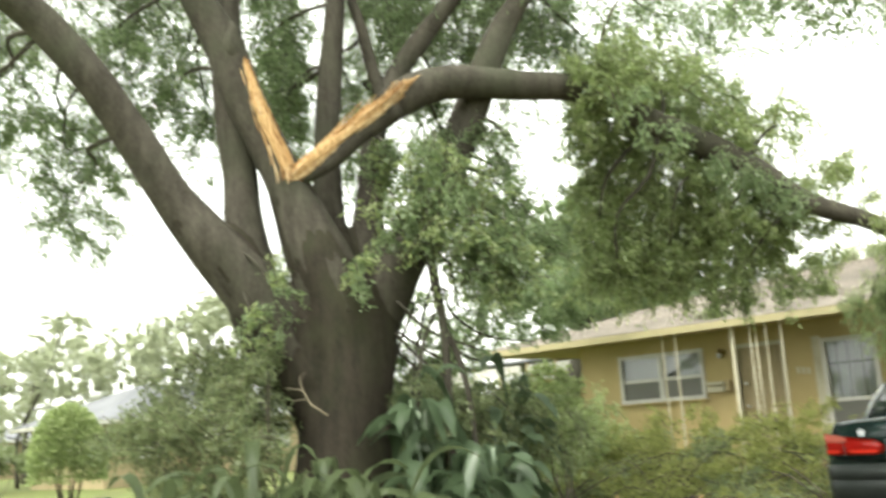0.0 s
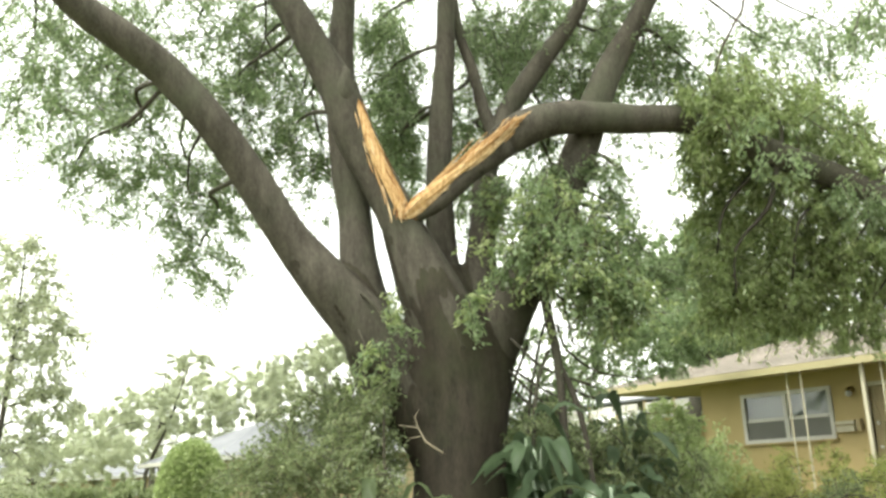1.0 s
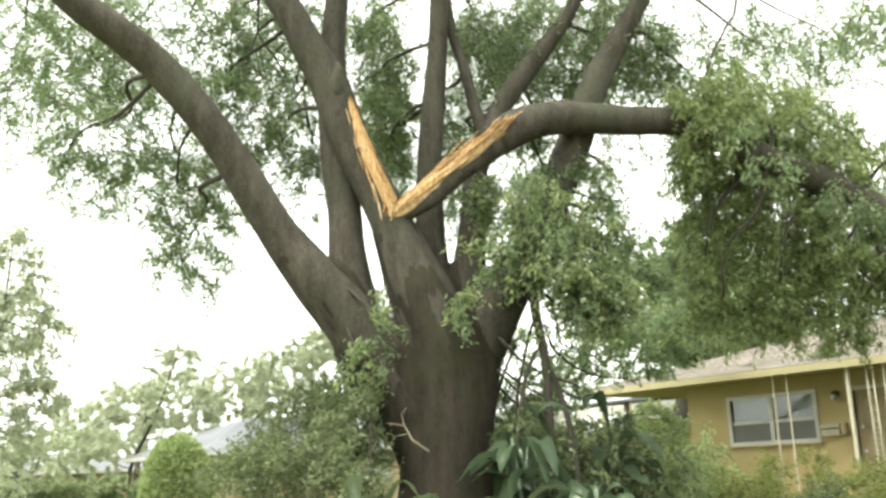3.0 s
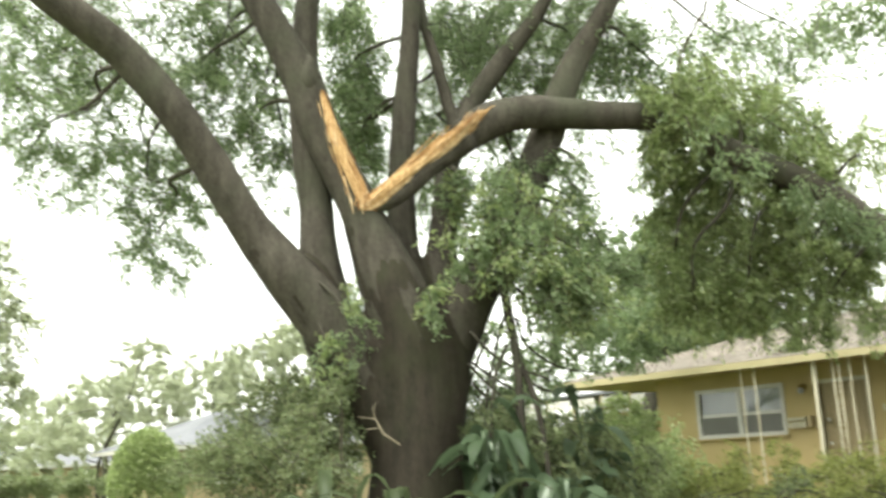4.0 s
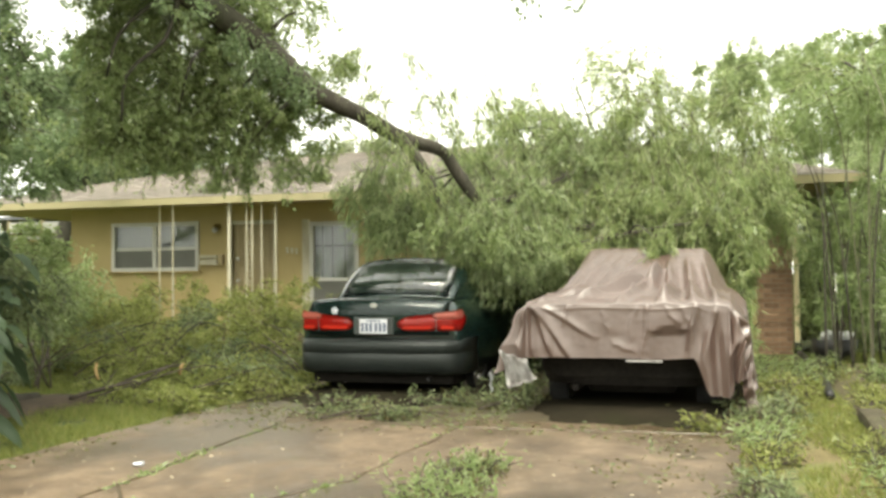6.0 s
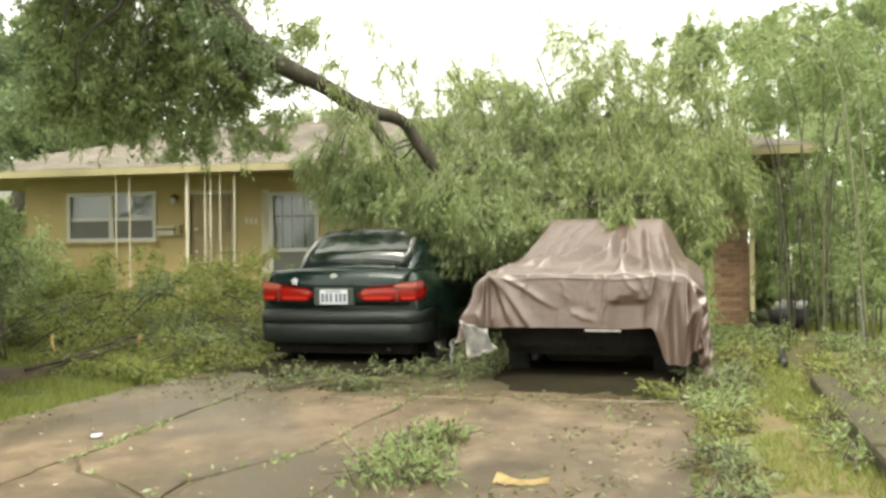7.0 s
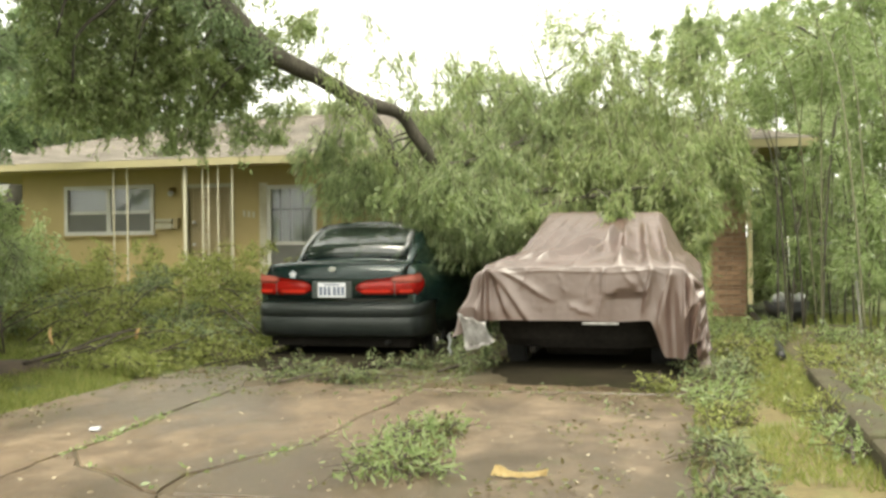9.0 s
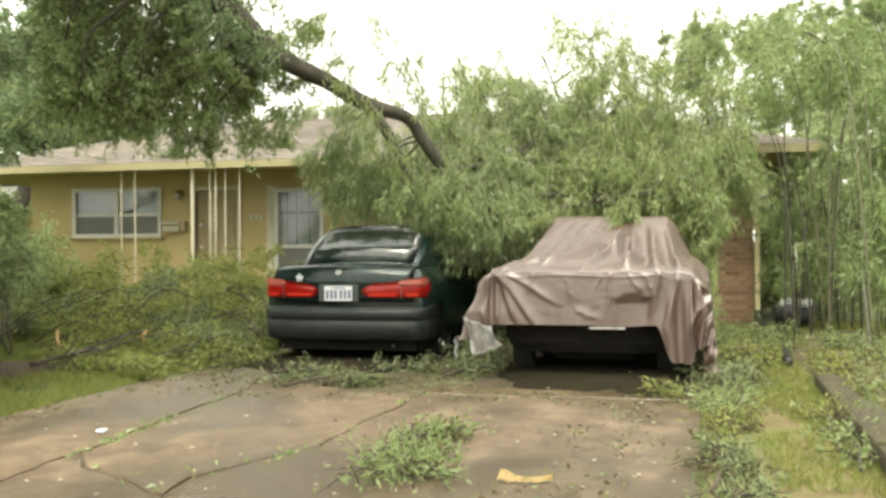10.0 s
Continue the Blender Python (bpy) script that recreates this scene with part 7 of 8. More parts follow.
garden_tree("tree", (-48.0, 14.5, 0.0), "hazy far tree across the street", FAR_TREES[5:6] + [(-50, 9.0, 4.0, 3.0, 2.0, 60), (-49.0, 12.0, 2.5, 2.5, 1.2, 40)], LEAF_HAZED, 80, 170, 0.15, 0.045, 0.14)


def far_woods():
    r = np.random.default_rng(90)
    bl = []
    for k in range(64):
        a = radians(-75 + 330 * k / 64)
        d = r.uniform(55, 75)
        x, y = -d * math.sin(a), d * math.cos(a)
        h = r.uniform(2.0, 4.0)
        bl.append((x, y, h * 0.6, 5.0, h * 0.7, 20))
    _, sites, ways = sprays(bl, r, 30, 0.2, 1.0)
    sites[:, 2] = np.maximum(sites[:, 2], 0.1)
    me = leaf_mesh("far_woods", sites, ways, 0.7, 0.45, LEAF_HAZED, r)
    tagged(part("far_woods", me, LEAF_HAZED, None), "hazy belt of distant trees round the neighbourhood", "woods", kind="stuff")


far_woods()


shrub("hedge", (-27.5, 10.5, 0.0), "low olive-green hedge across the yards", YARD_HEDGE, LEAF_OLIVE, 97, 60, 0.14, 0.05, category="hedge")


# round clipped bush
def clipped_bush(at, r_, h):
    ob = thing("clipped_bush", at, "round clipped green bush in the neighbouring yard", "shrub")
    r = np.random.default_rng(55)
    n = 16000
    d = r.normal(size=(n, 3))
    d /= np.linalg.norm(d, axis=1)[:, None]
    d[:, 2] = np.abs(d[:, 2]) * 1.0 - 0.25 * (r.random(n) < 0.3)
    k = r.uniform(0.86, 1.02, n)[:, None]
    p = np.array(at) + (0, 0, h * 0.45) + d * k * (r_, r_, h * 0.55)
    p[:, 2] = np.maximum(p[:, 2], at[2] + 0.02)
    part("foliage", leaf_mesh("foliage", p, d + r.normal(size=(n, 3)) * 0.7, 0.09, 0.045, LEAF_FRESH, r), LEAF_FRESH, ob, kind="stuff")
    tubes("stem", [[(at[0] + 0.1 * math.cos(a), at[1] + 0.1 * math.sin(a), at[2], 0.03), (at[0] + 0.6 * r_ * math.cos(a), at[1] + 0.6 * r_ * math.sin(a), at[2] + 0.7 * h, 0.01)] for a in (0, 1.3, 2.6, 3.9, 5.2)], TWIG_BARK, ob, 6, 2)


clipped_bush((-20.1, 8.97, 0.0), 0.74, 2.23)


def neighbour(name, label, x0, x1, y0, y1, eave, ridge_z, over_, wall_m, roof_m):
    ob = thing(name, ((x0 + x1) / 2, (y0 + y1) / 2, 0.0), label, "house")
    part("wall", boxes((x0, x1, y0, y1, 0, eave)), wall_m, ob)
    a, b, c, d = x0 - over_, x1 + over_, y0 - over_, y1 + over_
    mx, my = (a + b) / 2, (c + d) / 2
    q = min(b - a, d - c) / 2
    if b - a > d - c:
        r0, r1 = (a + q, my, ridge_z), (b - q, my, ridge_z)
    else:
        r0, r1 = (mx, c + q, ridge_z), (mx, d - q, ridge_z)
    v = [(a, c, eave), (b, c, eave), (b, d, eave), (a, d, eave), (a, c, eave - 0.14), (b, c, eave - 0.14), (b, d, eave - 0.14), (a, d, eave - 0.14), r0, r1]
    if b - a > d - c:
        f = [(0, 1, 9, 8), (1, 2, 9), (2, 3, 8, 9), (3, 0, 8)]
    else:
        f = [(0, 1, 8), (1, 2, 9, 8), (2, 3, 9), (3, 0, 8, 9)]
    f.append((7, 6, 5, 4))
    part("roof", mesh_of("roof", v, f, roof_m), roof_m, ob)
    part("fascia", mesh_of("fascia", v[:8], [(0, 4, 5, 1), (1, 5, 6, 2), (2, 6, 7, 3), (3, 7, 4, 0)], WHITE_PAINT), WHITE_PAINT, ob, "white fascia board")
    for k in range(3):
        yy = y0 + (y1 - y0) * (0.2 + 0.3 * k)
        w_ = part("window", boxes((x1 - 0.02, x1 + 0.04, yy - 0.55, yy + 0.55, 0.9, 1.9)), WHITE_PAINT, ob)
        part("pane", boxes((x1 + 0.03, x1 + 0.05, yy - 0.48, yy + 0.48, 0.97, 1.83)), GLASS, w_)
    return ob


neighbour("neighbour_house", "tan bungalow with a grey hipped roof across the yards", -37.5, -31.6, 15.3, 24.0, 2.25, 3.6, 0.6, DOOR_PAINT, GREY_ROOF)
neighbour("neighbour_house", "low tan house with a long grey roof farther off", -66.0, -58.0, 8.0, 26.0, 2.15, 3.3, 0.6, DOOR_PAINT, GREY_ROOF)
shed = thing("carport", (-18.5, 23.0, 0.0), "pale panelled open carport behind the hedge", "carport")
part("roof", boxes((-22.0, -15.8, 21.0, 26.0, 2.87, 2.95), bevel=0.01), GREY_ROOF, shed, "thin grey metal roof")
for k in range(6):
    x = -21.9 + k * 1.02
    part("panel", boxes((x, x + 0.86 - 0.12 * (k % 2), 21.0, 21.04, 2.53, 2.80), bevel=0.006), WHITE_PAINT, shed, "pale board under the roof edge")
    part("rail", boxes((x + 0.08 * (k % 3), x + 0.90, 21.0, 21.05, 2.36, 2.43)), WHITE_PAINT, shed)
    part("post", boxes((x + 0.90, x + 0.99, 21.06, 21.14, 0, 2.87)), DOOR_PAINT, shed)
part("back_wall", boxes((-22.0, -15.8, 25.8, 26.0, 0, 2.87)), STUCCO, shed)


# ---- broad-leaved plants in the bed ----
def blade(base, out, length, width, rise, droop, r, tilt=0.0):
    """A long leaf: rises from its base, then arches over."""
    rows = []
    k = 9
    d = np.array((math.cos(out), math.sin(out), 0.0))
    sidev = np.array((-d[1] * math.cos(tilt), d[0] * math.cos(tilt), math.sin(tilt)))
    for i in range(k):
        u = i / (k - 1)
        p = np.array(base) + d * length * (0.18 * u + 0.72 * u ** 1.7) + np.array((0, 0, rise * (1.65 * u - droop * u ** 2.2)))
        w = width * (0.10 + 1.25 * max(0, u - 0.18)) * (1 - u ** 5) if u > 0.22 else width * 0.09
        w = min(w, width * 0.55)
        if i == k - 1:
            w = 0.004
        wave = 0.08 * width * math.sin(8 * u + out)
        rows.append([tuple(p - sidev * w + np.array((0, 0, 0.25 * w + wave))), tuple(p), tuple(p + sidev * w + np.array((0, 0, 0.25 * w - wave)))])
    return rows


def broad_plant(at, label, leaves, length, width, rise, seed, tall=0.0, material=LEAF_BROAD):
    ob = thing("broad_leaved_plant", at, label, "plant", "plants in the bed")
    r = np.random.default_rng(seed)
    lean = r.normal(size=2) * 0.12 * tall
    for k in range(leaves):
        a = 2 * math.pi * (k * 0.382 + 0.14 * r.random())
        up = tall * (k / leaves) ** 0.8 * r.uniform(0.75, 1.05)
        base = (at[0] + 0.06 * math.cos(a) + lean[0] * up, at[1] + 0.06 * math.sin(a) + lean[1] * up, at[2] + up)
        s = r.uniform(0.6, 1.15)
        me = shell("leaf", blade(base, a, length * s, width * s * r.uniform(0.8, 1.15), rise * r.uniform(0.5, 1.05), (r.uniform(1.1, 1.65) + 0.5 * r.random()) if tall else r.uniform(0.95, 1.35), r, r.normal() * (0.45 if tall else 0.2)), material, 0.004)
        part("leaf", me, material, ob)
    tubes("stem", [[(at[0], at[1], at[2] - 0.03, 0.03), (at[0] + lean[0] * 0.5 * tall, at[1] + lean[1] * 0.5 * tall, at[2] + max(0.5 * tall, 0.3 * rise), 0.024), (at[0] + lean[0] * tall, at[1] + lean[1] * tall, at[2] + max(tall, 0.4 * rise), 0.014)]], material, ob, 7, 3)


for i, (x, y, n, ln, w, rs) in enumerate((
        (-6.15, 5.9, 13, 0.9, 0.27, 1.5), (-6.2, 6.45, 14, 0.95, 0.28, 1.4), (-6.35, 6.95, 11, 0.85, 0.24, 1.15), (-5.7, 6.2, 11, 0.8, 0.24, 1.05),
        (-6.6, 7.2, 12, 0.95, 0.27, 1.5), (-5.6, 5.7, 9, 0.75, 0.22, 0.85))):
    broad_plant((x, y, 0.07), "dark green broad-leaved plant with long drooping leaves", n + 9, ln * 0.60, w * 0.66, rs * 0.55, 100 + i, (0.98 if i != 5 else 0.76) * rs)
for i, (x, y, n, ln, w, rs) in enumerate(((-6.3, 4.2, 15, 0.8, 0.10, 1.65), (-5.95, 4.6, 15, 0.8, 0.10, 1.6), (-5.75, 5.0, 15, 0.8, 0.10, 1.6), (-6.7, 4.6, 13, 0.8, 0.10, 1.7), (-6.55, 5.25, 11, 0.8, 0.10, 1.5), (-6.9, 3.8, 13, 0.75, 0.10, 1.45))):
    broad_plant((x, y, 0.07), "grey-green strap-leaved plant in the bed", n, ln, w, rs, 120 + i, 0.0, LEAF_STRAP)

log = thing("log", (-7.0, 8.2, 0.08), "old grey log edging the planting bed", "log")
tube("timber", [(-7.25, 7.55, 0.10, 0.06), (-7.05, 8.0, 0.11, 0.065), (-6.85, 8.5, 0.10, 0.06)], BARK, log, 12, 4, 0.08, 130)

# ---- storm litter ----
def brush_pile():
    ob = thing("brush_pile", (-7.0, 11.5, 0.0), "broad heap of broken leafy branches in front of the house", "branches")
    r = np.random.default_rng(140)
    fresh, wilted, sticks = [], [], []
    for k in range(150):
        x, y = r.uniform(-10.2, -4.9), r.uniform(9.4, 14.7)
        if y < 9.3 - 0.5 * (x + 5.2):
            if r.random() < 0.8:
                continue
        rise = 0.5 + 0.5 * noise.noise(Vector((x * 0.9, y * 0.9, 41)))
        front = min(1.0, max(0.08, (y - 8.8 + 0.35 * (x + 5.0)) / 2.6))
        z = 0.10 + (0.25 + 0.85 * rise) * front * r.random() ** 0.7
        if x > -6.0 and y > 10.8:
            # low in front of the tall window
            z *= 0.45
        blob = (x, y, z, r.uniform(0.2, 0.5), r.uniform(0.08, 0.24), int(r.integers(6, 18)))
        (fresh if r.random() < 0.68 else wilted).append(blob)
    for k in range(26):
        x = r.uniform(-7.2, -5.0)
        fresh.append((x, 9.0 - 0.45 * (x + 5.2) + r.uniform(-0.7, 0.9), r.uniform(0.05, 0.16), 0.28, 0.07, 5))
    for k in range(26):
        x, y = r.uniform(-9.6, -6.2), r.uniform(12.2, 14.6)
        fresh.append((x, y, r.uniform(0.7, 1.15), 0.16, 0.22, 5))
    for k in range(70):
        x, y = r.uniform(-9.6, -5.0), r.uniform(9.2, 14.2)
        a = r.uniform(0, math.pi)
        l = r.uniform(0.25, 0.9)
        z = 0.10 + 0.6 * r.random() * min(1, (y - 8.6) / 2.5)
        sticks.append([(x - l * math.cos(a), y - l * math.sin(a), z * 0.6, 0.010), (x, y, z + 0.08, 0.008), (x + l * math.cos(a), y + l * math.sin(a), z + 0.2 * r.normal(), 0.003)])
    sticks.append([(-6.35, 8.95, 0.16, 0.014), (-6.2, 9.7, 0.30, 0.013), (-5.8, 11.0, 0.40, 0.011), (-5.6, 12.2, 0.55, 0.008)])
    sticks.append([(-6.55, 8.6, 0.10, 0.022), (-6.35, 8.95, 0.17, 0.02), (-6.15, 9.3, 0.22, 0.014)])
    tubes("stick", sticks, TWIG_BARK, ob, 6, 3, kind="stuff")
    foliage(ob, fresh, LEAF_BRUSH, 141, 40, 0.065, 0.022, 0.0)
    foliage(ob, wilted, LEAF_OLIVE, 142, 36, 0.07, 0.024, 0.1)
    pale = [[(-6.28, 8.7, 0.28, 0.014), (-6.30, 8.68, 0.40, 0.018), (-6.29, 8.7, 0.46, 0.006)], [(-5.85, 9.55, 0.26, 0.016), (-5.83, 9.54, 0.34, 0.018), (-5.8, 9.55, 0.38, 0.006)]]
    for p in pale:
        tubes("broken_end", [p], TORN, ob, 6, 2, "pale freshly broken branch end")


brush_pile()


def leaf_heap(at, label, spread, n, seed, material=LEAF_FRESH, height=0.12):
    ob = thing("fallen_branch", at, label, "branch", "fallen leafy branches")
    r = np.random.default_rng(seed)
    bl = [(at[0] + r.normal() * spread[0] * 0.65, at[1] + r.normal() * spread[1] * 0.6, at[2] + 0.02 + height * (0.15 + 0.6 * r.random() ** 2), 0.15, height * 0.3, 4) for _ in range(n)]
    tubes("stem", [[(at[0] - spread[0], at[1] - spread[1], at[2] + 0.02, 0.012), (at[0], at[1], at[2] + 0.07, 0.01), (at[0] + spread[0], at[1] + spread[1], at[2] + 0.03, 0.004)]], TWIG_BARK, ob, 6, 3)
    foliage(ob, bl, material, seed, 20, 0.060, 0.015, 0.05, loose=0.6)
    foliage(ob, [(x, y, at[2] + (z - at[2]) * 0.6, q * 1.3, h, 3) for x, y, z, q, h, n_ in bl[::2]], DEBRIS, seed + 500, 12, 0.055, 0.02, 0.0)


leaf_heap((-1.72, 5.95, 0.02), "leafy green branch lying on the driveway", (0.18, 0.55), 15, 150, LEAF_BAMBOO, 0.06)
leaf_heap((-1.55, 5.25, 0.02), "leafy green branch lying on the driveway", (0.14, 0.12), 8, 151, LEAF_BAMBOO, 0.05)
HEAPS = [
    (0.16, 5.7, 0.08, 0.5, 7, 0.07), (0.20, 6.8, 0.09, 0.5, 9, 0.08), (0.24, 7.9, 0.12, 0.5, 10, 0.11), (0.22, 9.1, 0.22, 0.5, 14, 0.18), (0.5, 10.6, 0.3, 0.7, 20, 0.22),
    (0.6, 12.2, 0.35, 0.8, 26, 0.32), (-2.15, 9.4, 0.2, 0.3, 9, 0.14), (-2.9, 9.35, 0.35, 0.16, 6, 0.08), (-3.7, 9.1, 0.4, 0.14, 5, 0.05), (-4.6, 9.5, 0.25, 0.3, 7, 0.12),
    (-4.95, 9.9, 0.3, 0.4, 10, 0.24), (-2.25, 10.6, 0.2, 0.6, 8, 0.22), (-2.9, 8.5, 0.4, 0.14, 4, 0.04), (-3.3, 8.4, 0.3, 0.2, 5, 0.05)]
HEAPS += [(1.9, 11.5, 0.5, 0.8, 24, 0.26), (1.75, 9.4, 0.35, 0.8, 14, 0.14), (1.25, 10.2, 0.12, 0.6, 12, 0.15), (1.30, 8.3, 0.05, 0.4, 6, 0.10), (-0.25, 8.4, 0.16, 0.08, 4, 0.08), (0.9, 7.4, 0.05, 0.5, 5, 0.10), (0.92, 6.2, 0.05, 0.4, 5, 0.08), (0.2, 4.9, 0.1, 0.2, 5, 0.06)]
for i, (x, y, sx, sy, n, h) in enumerate(HEAPS):
    leaf_heap((x, y, 0.02), "broken leafy twigs scattered on the ground", (sx, sy), n, 160 + i, LEAF_OLIVE if -4.2 < x < -2.0 else LEAF_BRUSH if x < 0 else (LEAF_OLIVE, LEAF_BRUSH, LEAF_BAMBOO)[i % 3], h)
for i, (x, y, z) in enumerate(((-8.9, 15.7, 2.85), (-7.3, 16.6, 3.08))):
    leaf_heap((x, y, z), "torn leafy twigs lying on the shingle roof", (0.25, 0.12), 7, 300 + i, LEAF_TREE, 0.12)


def litter():
    r = np.random.default_rng(200)
    for name, material, n, ln, label in (("leaf_litter", LEAF_OLIVE, 2700, 0.040, "small torn leaves strewn over the wet driveway"), ("leaf_litter", DEBRIS, 5200, 0.04, "wilted brown leaf scraps strewn over the driveway")):
        x = np.concatenate([r.uniform(-5, 1.0, n), r.normal(-2.6, 1.6, n // 3)])
        y = np.concatenate([r.uniform(3.0, 10.5, n), r.normal(9.1, 0.5, n // 3)])
        keep = noise_mask(x, y) & (x > -8) & (x < 1.0) & ~((x > -1.9) & (x < -0.1) & (y > 8.35) & (r.random(len(x)) < 0.85))
        x, y = x[keep], y[keep]
        k = len(x)
        p = np.stack([x, y, np.full(k, 0.028) + 0.01 * r.random(k)], 1)
        w = r.normal(size=(k, 3))
        w[:, 2] = 0.2 * w[:, 2]
        tagged(part(name, leaf_mesh(name, p, w, ln, ln * 0.42, material, r), material, None), label, "leaves", kind="stuff")
    n = 420
    x, y = r.uniform(-5, 0.2, n), 3.2 + 5.6 * r.random(n)
    p = np.stack([x, y, np.full(n, 0.026) + 0.006 * r.random(n)], 1)
    w = r.normal(size=(n, 3))
    w[:, 2] *= 0.25
    tagged(part("wood_chips", leaf_mesh("wood_chips", p, w, 0.035, 0.012, PALE_TWIG, r), PALE_TWIG, None), "small pale chips of splintered wood on the driveway", "wood chips", kind="stuff")
    n = 2600
    p = np.stack([r.uniform(1.2, 4.2, n), r.uniform(4.0, 10.5, n), np.full(n, BED_TOP + 0.03) + 0.012 * r.random(n)], 1)
    w = r.normal(size=(n, 3))
    w[:, 2] *= 0.35
    tagged(part("leaf_litter", leaf_mesh("leaf_litter", p, w, 0.055, 0.024, DEBRIS, r), DEBRIS, None), "dry fallen leaves covering the bare garden bed", "leaves", kind="stuff")
    # leaves caught along the joints
    ps = []
    for (x0, y0), (x1, y1), n in (((-3.70, 5.2), (-3.80, 6.6), 90), ((-3.80, 6.6), (-3.86, 7.9), 16), ((-3.46, 4.98), (-2.66, 4.56), 12), ((-2.74, 4.98), (-2.36, 5.84), 30), ((-2.36, 5.84), (-2.3, 8.1), 24)):
        u = r.random(n)
        x = x0 + (x1 - x0) * u + r.normal(size=n) * 0.035
        y = y0 + (y1 - y0) * u + r.normal(size=n) * 0.035
        ps.append(np.stack([x, y, np.full(n, 0.022)], 1))
    p = np.vstack(ps)
    w = r.normal(size=p.shape)
    w[:, 2] = 0.5 * np.abs(w[:, 2])
    tagged(part("leaf_litter", leaf_mesh("leaf_litter", p, w, 0.05, 0.018, LEAF_BAMBOO, r), LEAF_BAMBOO, None), "bright leaves and weeds caught in the driveway joints", "leaves", kind="stuff")


def noise_mask(x, y):
    return np.array([noise.noise(Vector((a * 0.9, b * 0.9, 11))) > -0.05 + 0.35 * (b < 7.5) - 0.5 * (b > 8.3) for a, b in zip(x, y)])


litter()


def turf(name, label, spans, n, length, seed):
    r = np.random.default_rng(seed)
    ps = []
    for x0, x1, y0, y1, share in spans:
        k = int(n * share)
        ps.append(np.stack([r.uniform(x0, x1, k), r.uniform(y0, y1, k), np.full(k, -0.02)], 1))
    p = np.vstack(ps)
    w = r.normal(size=p.shape) * 0.5
    w[:, 2] = 1.0
    keep = np.array([noise.noise(Vector((q[0] * 1.3, q[1] * 1.3, 17))) > -0.25 for q in p])
    p, w = p[keep], w[keep]
    tagged(part(name, leaf_mesh(name, p, w, length, length * 0.09, GRASS, r), GRASS, None), label, "grass", kind="stuff")


turf("grass", "short wet green lawn grass", [(-9.5, -5.05, 4.6, 10.5, 0.62), (0.40, 1.02, 3.0, 9.0, 0.09), (0.06, 1.02, 8.5, 14.5, 0.10), (-12, -5.05, 10.5, 15, 0.18)], 90000, 0.09, 210)
turf("grass", "tufts of grass in the driveway joints", [(-3.78, -3.66, 4.8, 6.4, 0.3), (-3.95, -3.82, 6.4, 8.0, 0.2), (-3.4, -2.7, 4.9, 5.0, 0.25), (-2.5, -2.35, 5.2, 5.9, 0.25)], 1400, 0.05, 211)
turf("grass", "rough weeds along the bed", [(1.2, 4.5, 9.6, 16.0, 0.85), (1.24, 2.6, 7.2, 9.6, 0.15)], 30000, 0.16, 212)

# small things on the drive and by the house
cap = thing("paper_cup", (-3.95, 5.92, 0.02), "crushed white paper cup on the driveway", "cup")
bm = bmesh.new()
bmesh.ops.create_cone(bm, cap_ends=True, segments=18, radius1=0.030, radius2=0.036, depth=0.062, matrix=pose(-3.95, 5.92, 0.036, 0, 88, 12) @ Matrix.Diagonal((0.45, 1.0, 1.0, 1)))
part("cup", bm, PLATE_WHITE, cap, "", True)
wood = thing("wood_shard", (-0.88, 5.23, 0.02), "pale split shard of torn wood on the driveway", "wood")
rows = []
for i in range(9):
    u = i / 8
    cx, cy = -1.04 + 0.29 * u, 5.30 - 0.12 * math.sin(math.pi * min(1, 0.75 * u + 0.1)) + 0.02 * u
    wd = (0.05 if u < 0.25 else 0.022 + 0.012 * math.sin(9 * u)) * (1 - 0.5 * u ** 3)
    up = 0.03 * (1 - u) ** 2 + 0.02 * u * u
    rows.append([(cx - 0.3 * wd, cy - wd, 0.024 + 0.006 * (i % 2)), (cx, cy, 0.042 + up), (cx + 0.3 * wd, cy + wd, 0.030 + up)])
part("splinter", shell("splinter", rows, PALE_WOOD, 0.012, False), PALE_WOOD, wood)
tub = thing("plant_tub", (1.35, 14.9, 0.06), "dark plastic tub holding pale stones beside the bamboo", "tub")
bm = bmesh.new()
bmesh.ops.create_cone(bm, cap_ends=True, segments=24, radius1=0.24, radius2=0.32, depth=0.3, matrix=pose(1.35, 14.9, 0.22))
part("tub", bm, DARK_METAL, tub, "", True)
for k in range(6):
    bm = bmesh.new()
    bmesh.ops.create_icosphere(bm, subdivisions=2, radius=0.075, matrix=Matrix.Translation((1.2 + 0.07 * k, 14.8 + 0.06 * (k % 3), 0.40 + 0.02 * (k % 2))))
    for q in bm.verts:
        q.co += q.normal * 0.03 * noise.noise(q.co * 9)
    part("stone", bm, BLIND, tub, "pale stone", True)
drain = thing("drain_pipe", (1.0, 12.5, 0.04), "black plastic drain pipe lying along the kerb", "pipe")
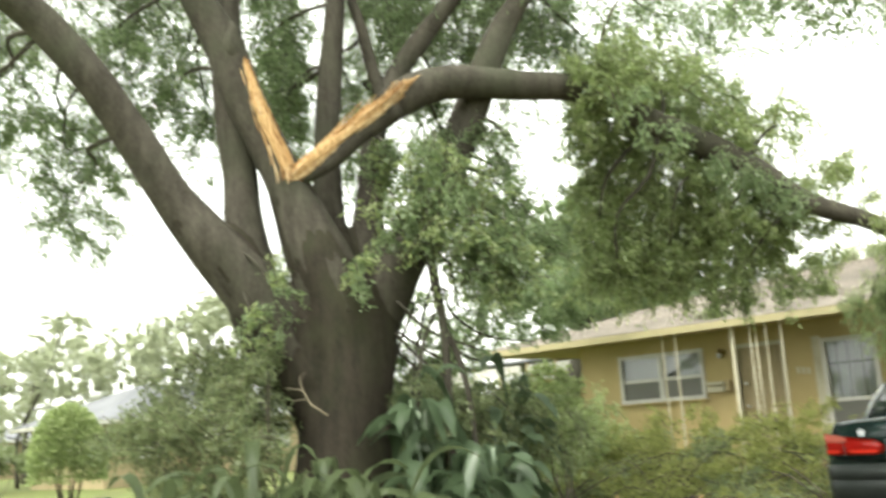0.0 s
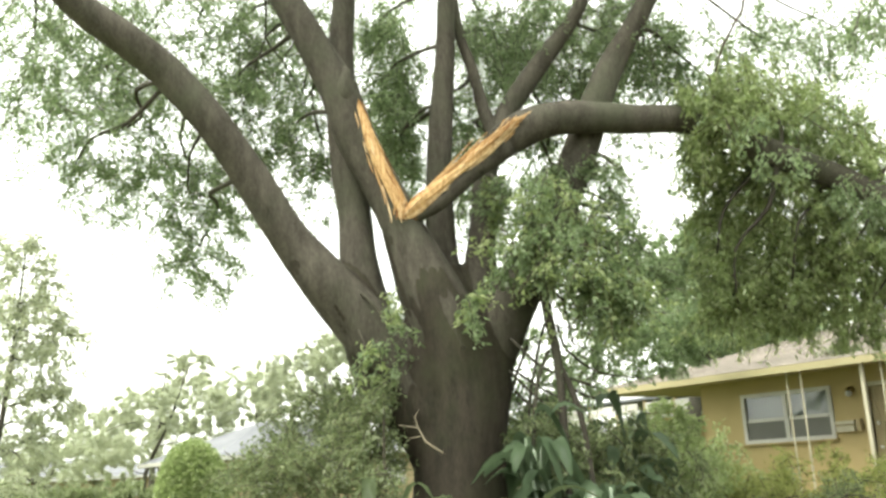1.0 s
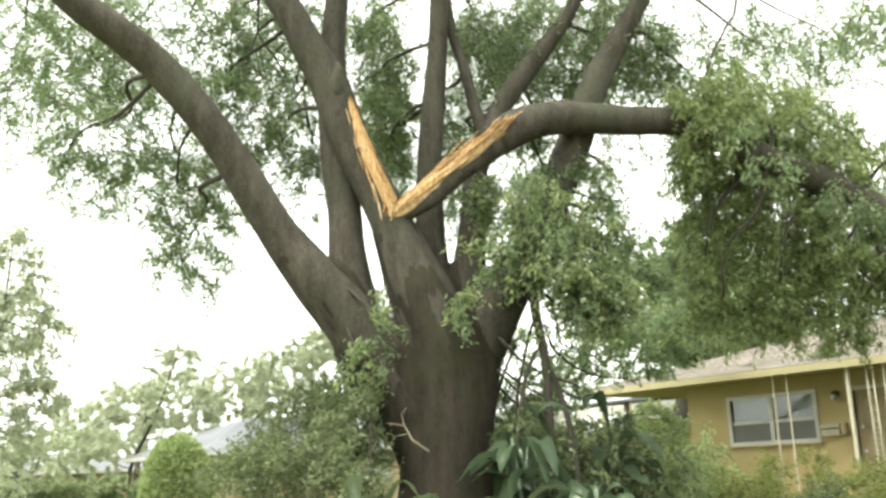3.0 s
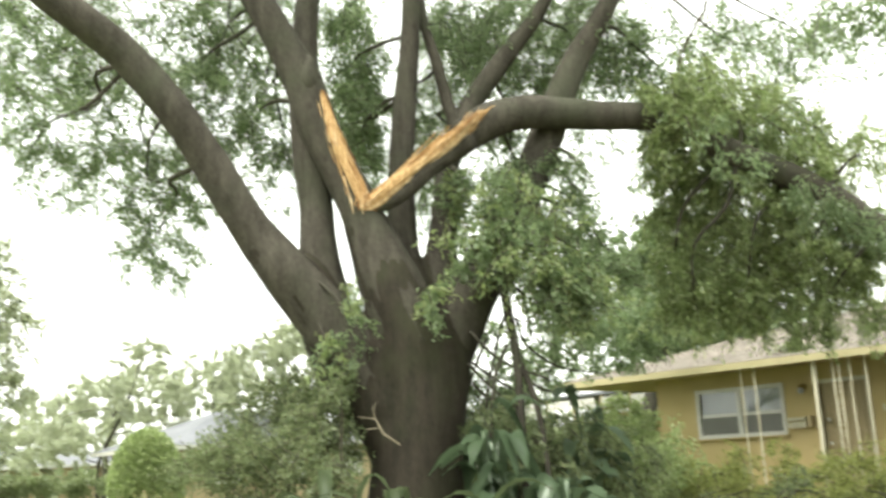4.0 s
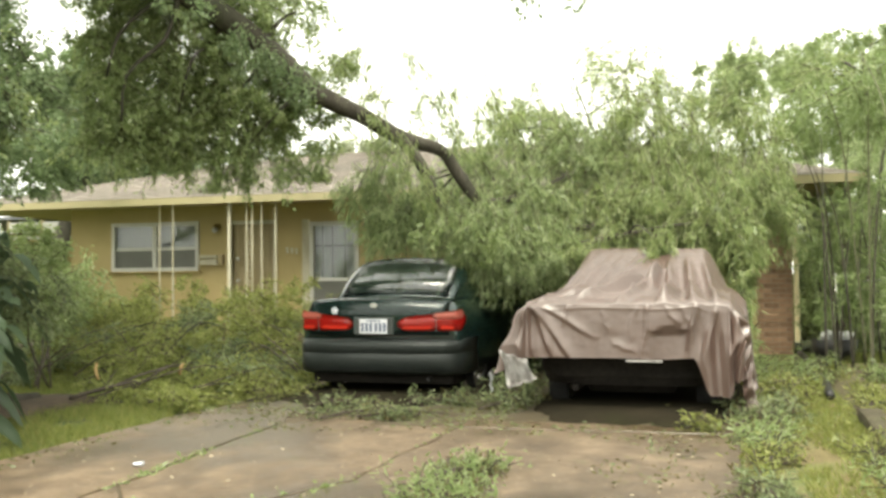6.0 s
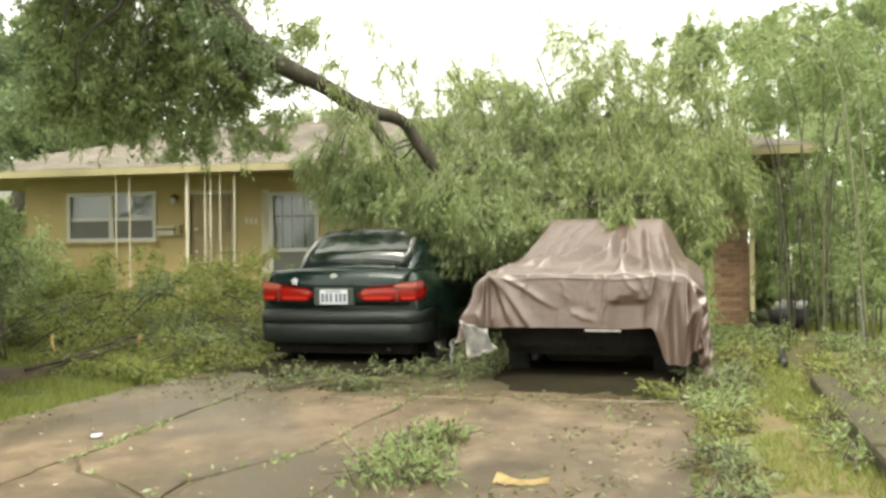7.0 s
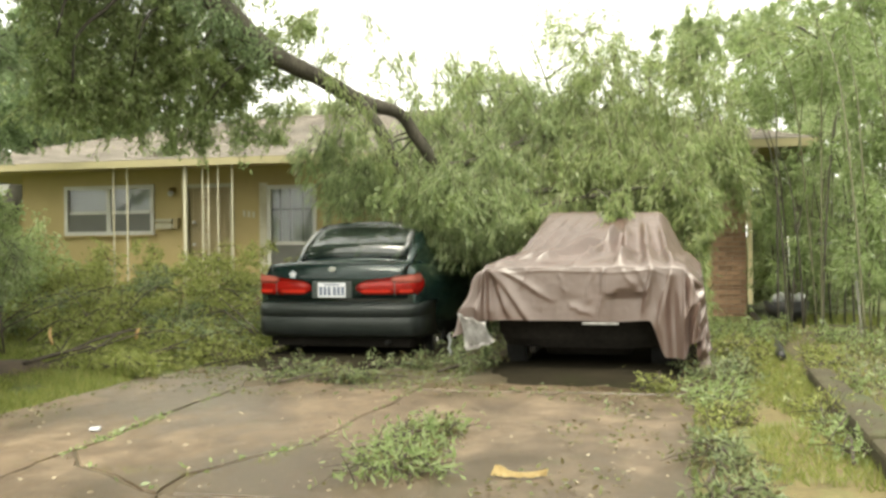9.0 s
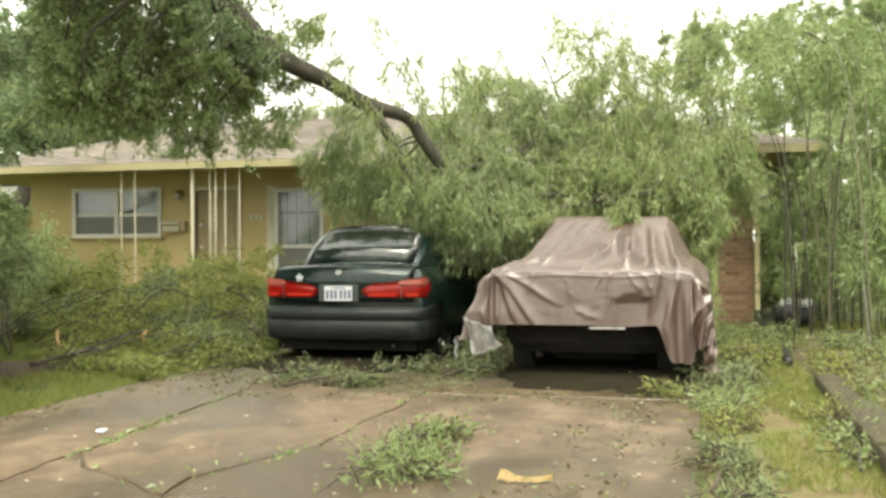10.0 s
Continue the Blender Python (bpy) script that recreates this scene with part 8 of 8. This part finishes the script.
tubes("pipe", [[(0.93, 15.7, 0.12, 0.04), (0.97, 14.8, 0.08, 0.045), (0.93, 13.6, 0.09, 0.045), (0.96, 12.4, 0.08, 0.045), (0.93, 11.2, 0.09, 0.045), (0.90, 10.5, 0.08, 0.045)]], DARK_METAL, drain, 12, 4)
stake = thing("garden_stake", (1.9, 12.4, 0.05), "thin pale garden stake leaning among the bamboo", "stake")
tubes("pole", [[(1.97, 12.4, 0.05, 0.016), (1.87, 12.4, 1.15, 0.014)]], WHITE_PAINT, stake, 7, 1)
rail = thing("garden_rail", (2.2, 14.1, 0.05), "grey metal fence rail behind the bamboo", "fence")
tubes("rail", [[(1.3, 14.6, 1.18, 0.018), (4.6, 14.0, 1.30, 0.018)]], STEEL, rail, 8, 1)
for x in (1.35, 4.5):
    tubes("post", [[(x, 14.6 - 0.18 * (x - 1.3), 0.0, 0.022), (x, 14.6 - 0.18 * (x - 1.3), 1.3, 0.022)]], STEEL, rail, 8, 1)

# ---- bricks of the end pier, last ----
part("pier_core", boxes((X1 + 0.006, 0.865, Y0 + 0.012, Y0 + wall_t, 0.0, TOP)), MORTAR, house, "mortar of the brick pier")
brick_mesh = {}


def brick(w):
    if w not in brick_mesh:
        bm = boxes((-w / 2, w / 2, -0.03, 0.03, -0.031, 0.031), bevel=0.004)
        me = bpy.data.meshes.new("brick")
        bm.to_mesh(me)
        bm.free()
        me.materials.append(BRICK)
        brick_mesh[w] = me
    return brick_mesh[w]


for row in range(34):
    z = 0.05 + row * 0.076
    widths = (0.205, 0.205, 0.087) if row % 2 else (0.087, 0.205, 0.205)
    x = X1 + 0.012
    for w in widths:
        ob = new("brick", brick(w))
        ob.parent = house
        ob.location = Vector((x + w / 2, Y0 + 0.022 - 0.004 * ((row * 7 + int(x * 100)) % 3), z)) - house.location
        x += w + 0.012


# small white sliver beside the green car's rear wheel
scrap = thing("white_sliver", (-2.42, 9.85, 0.1), "small crumpled white sliver beside the wheel", "scrap")
rows = [[(-2.425 + 0.010 * k + 0.012 * math.sin(2.2 * i), 9.850 + 0.010 * math.sin(3 * k + i), 0.10 + 0.040 * i + 0.006 * k) for k in range(4)] for i in range(7)]
part("sheet", shell("sheet", rows, PLATE_WHITE, 0.003), PLATE_WHITE, scrap)
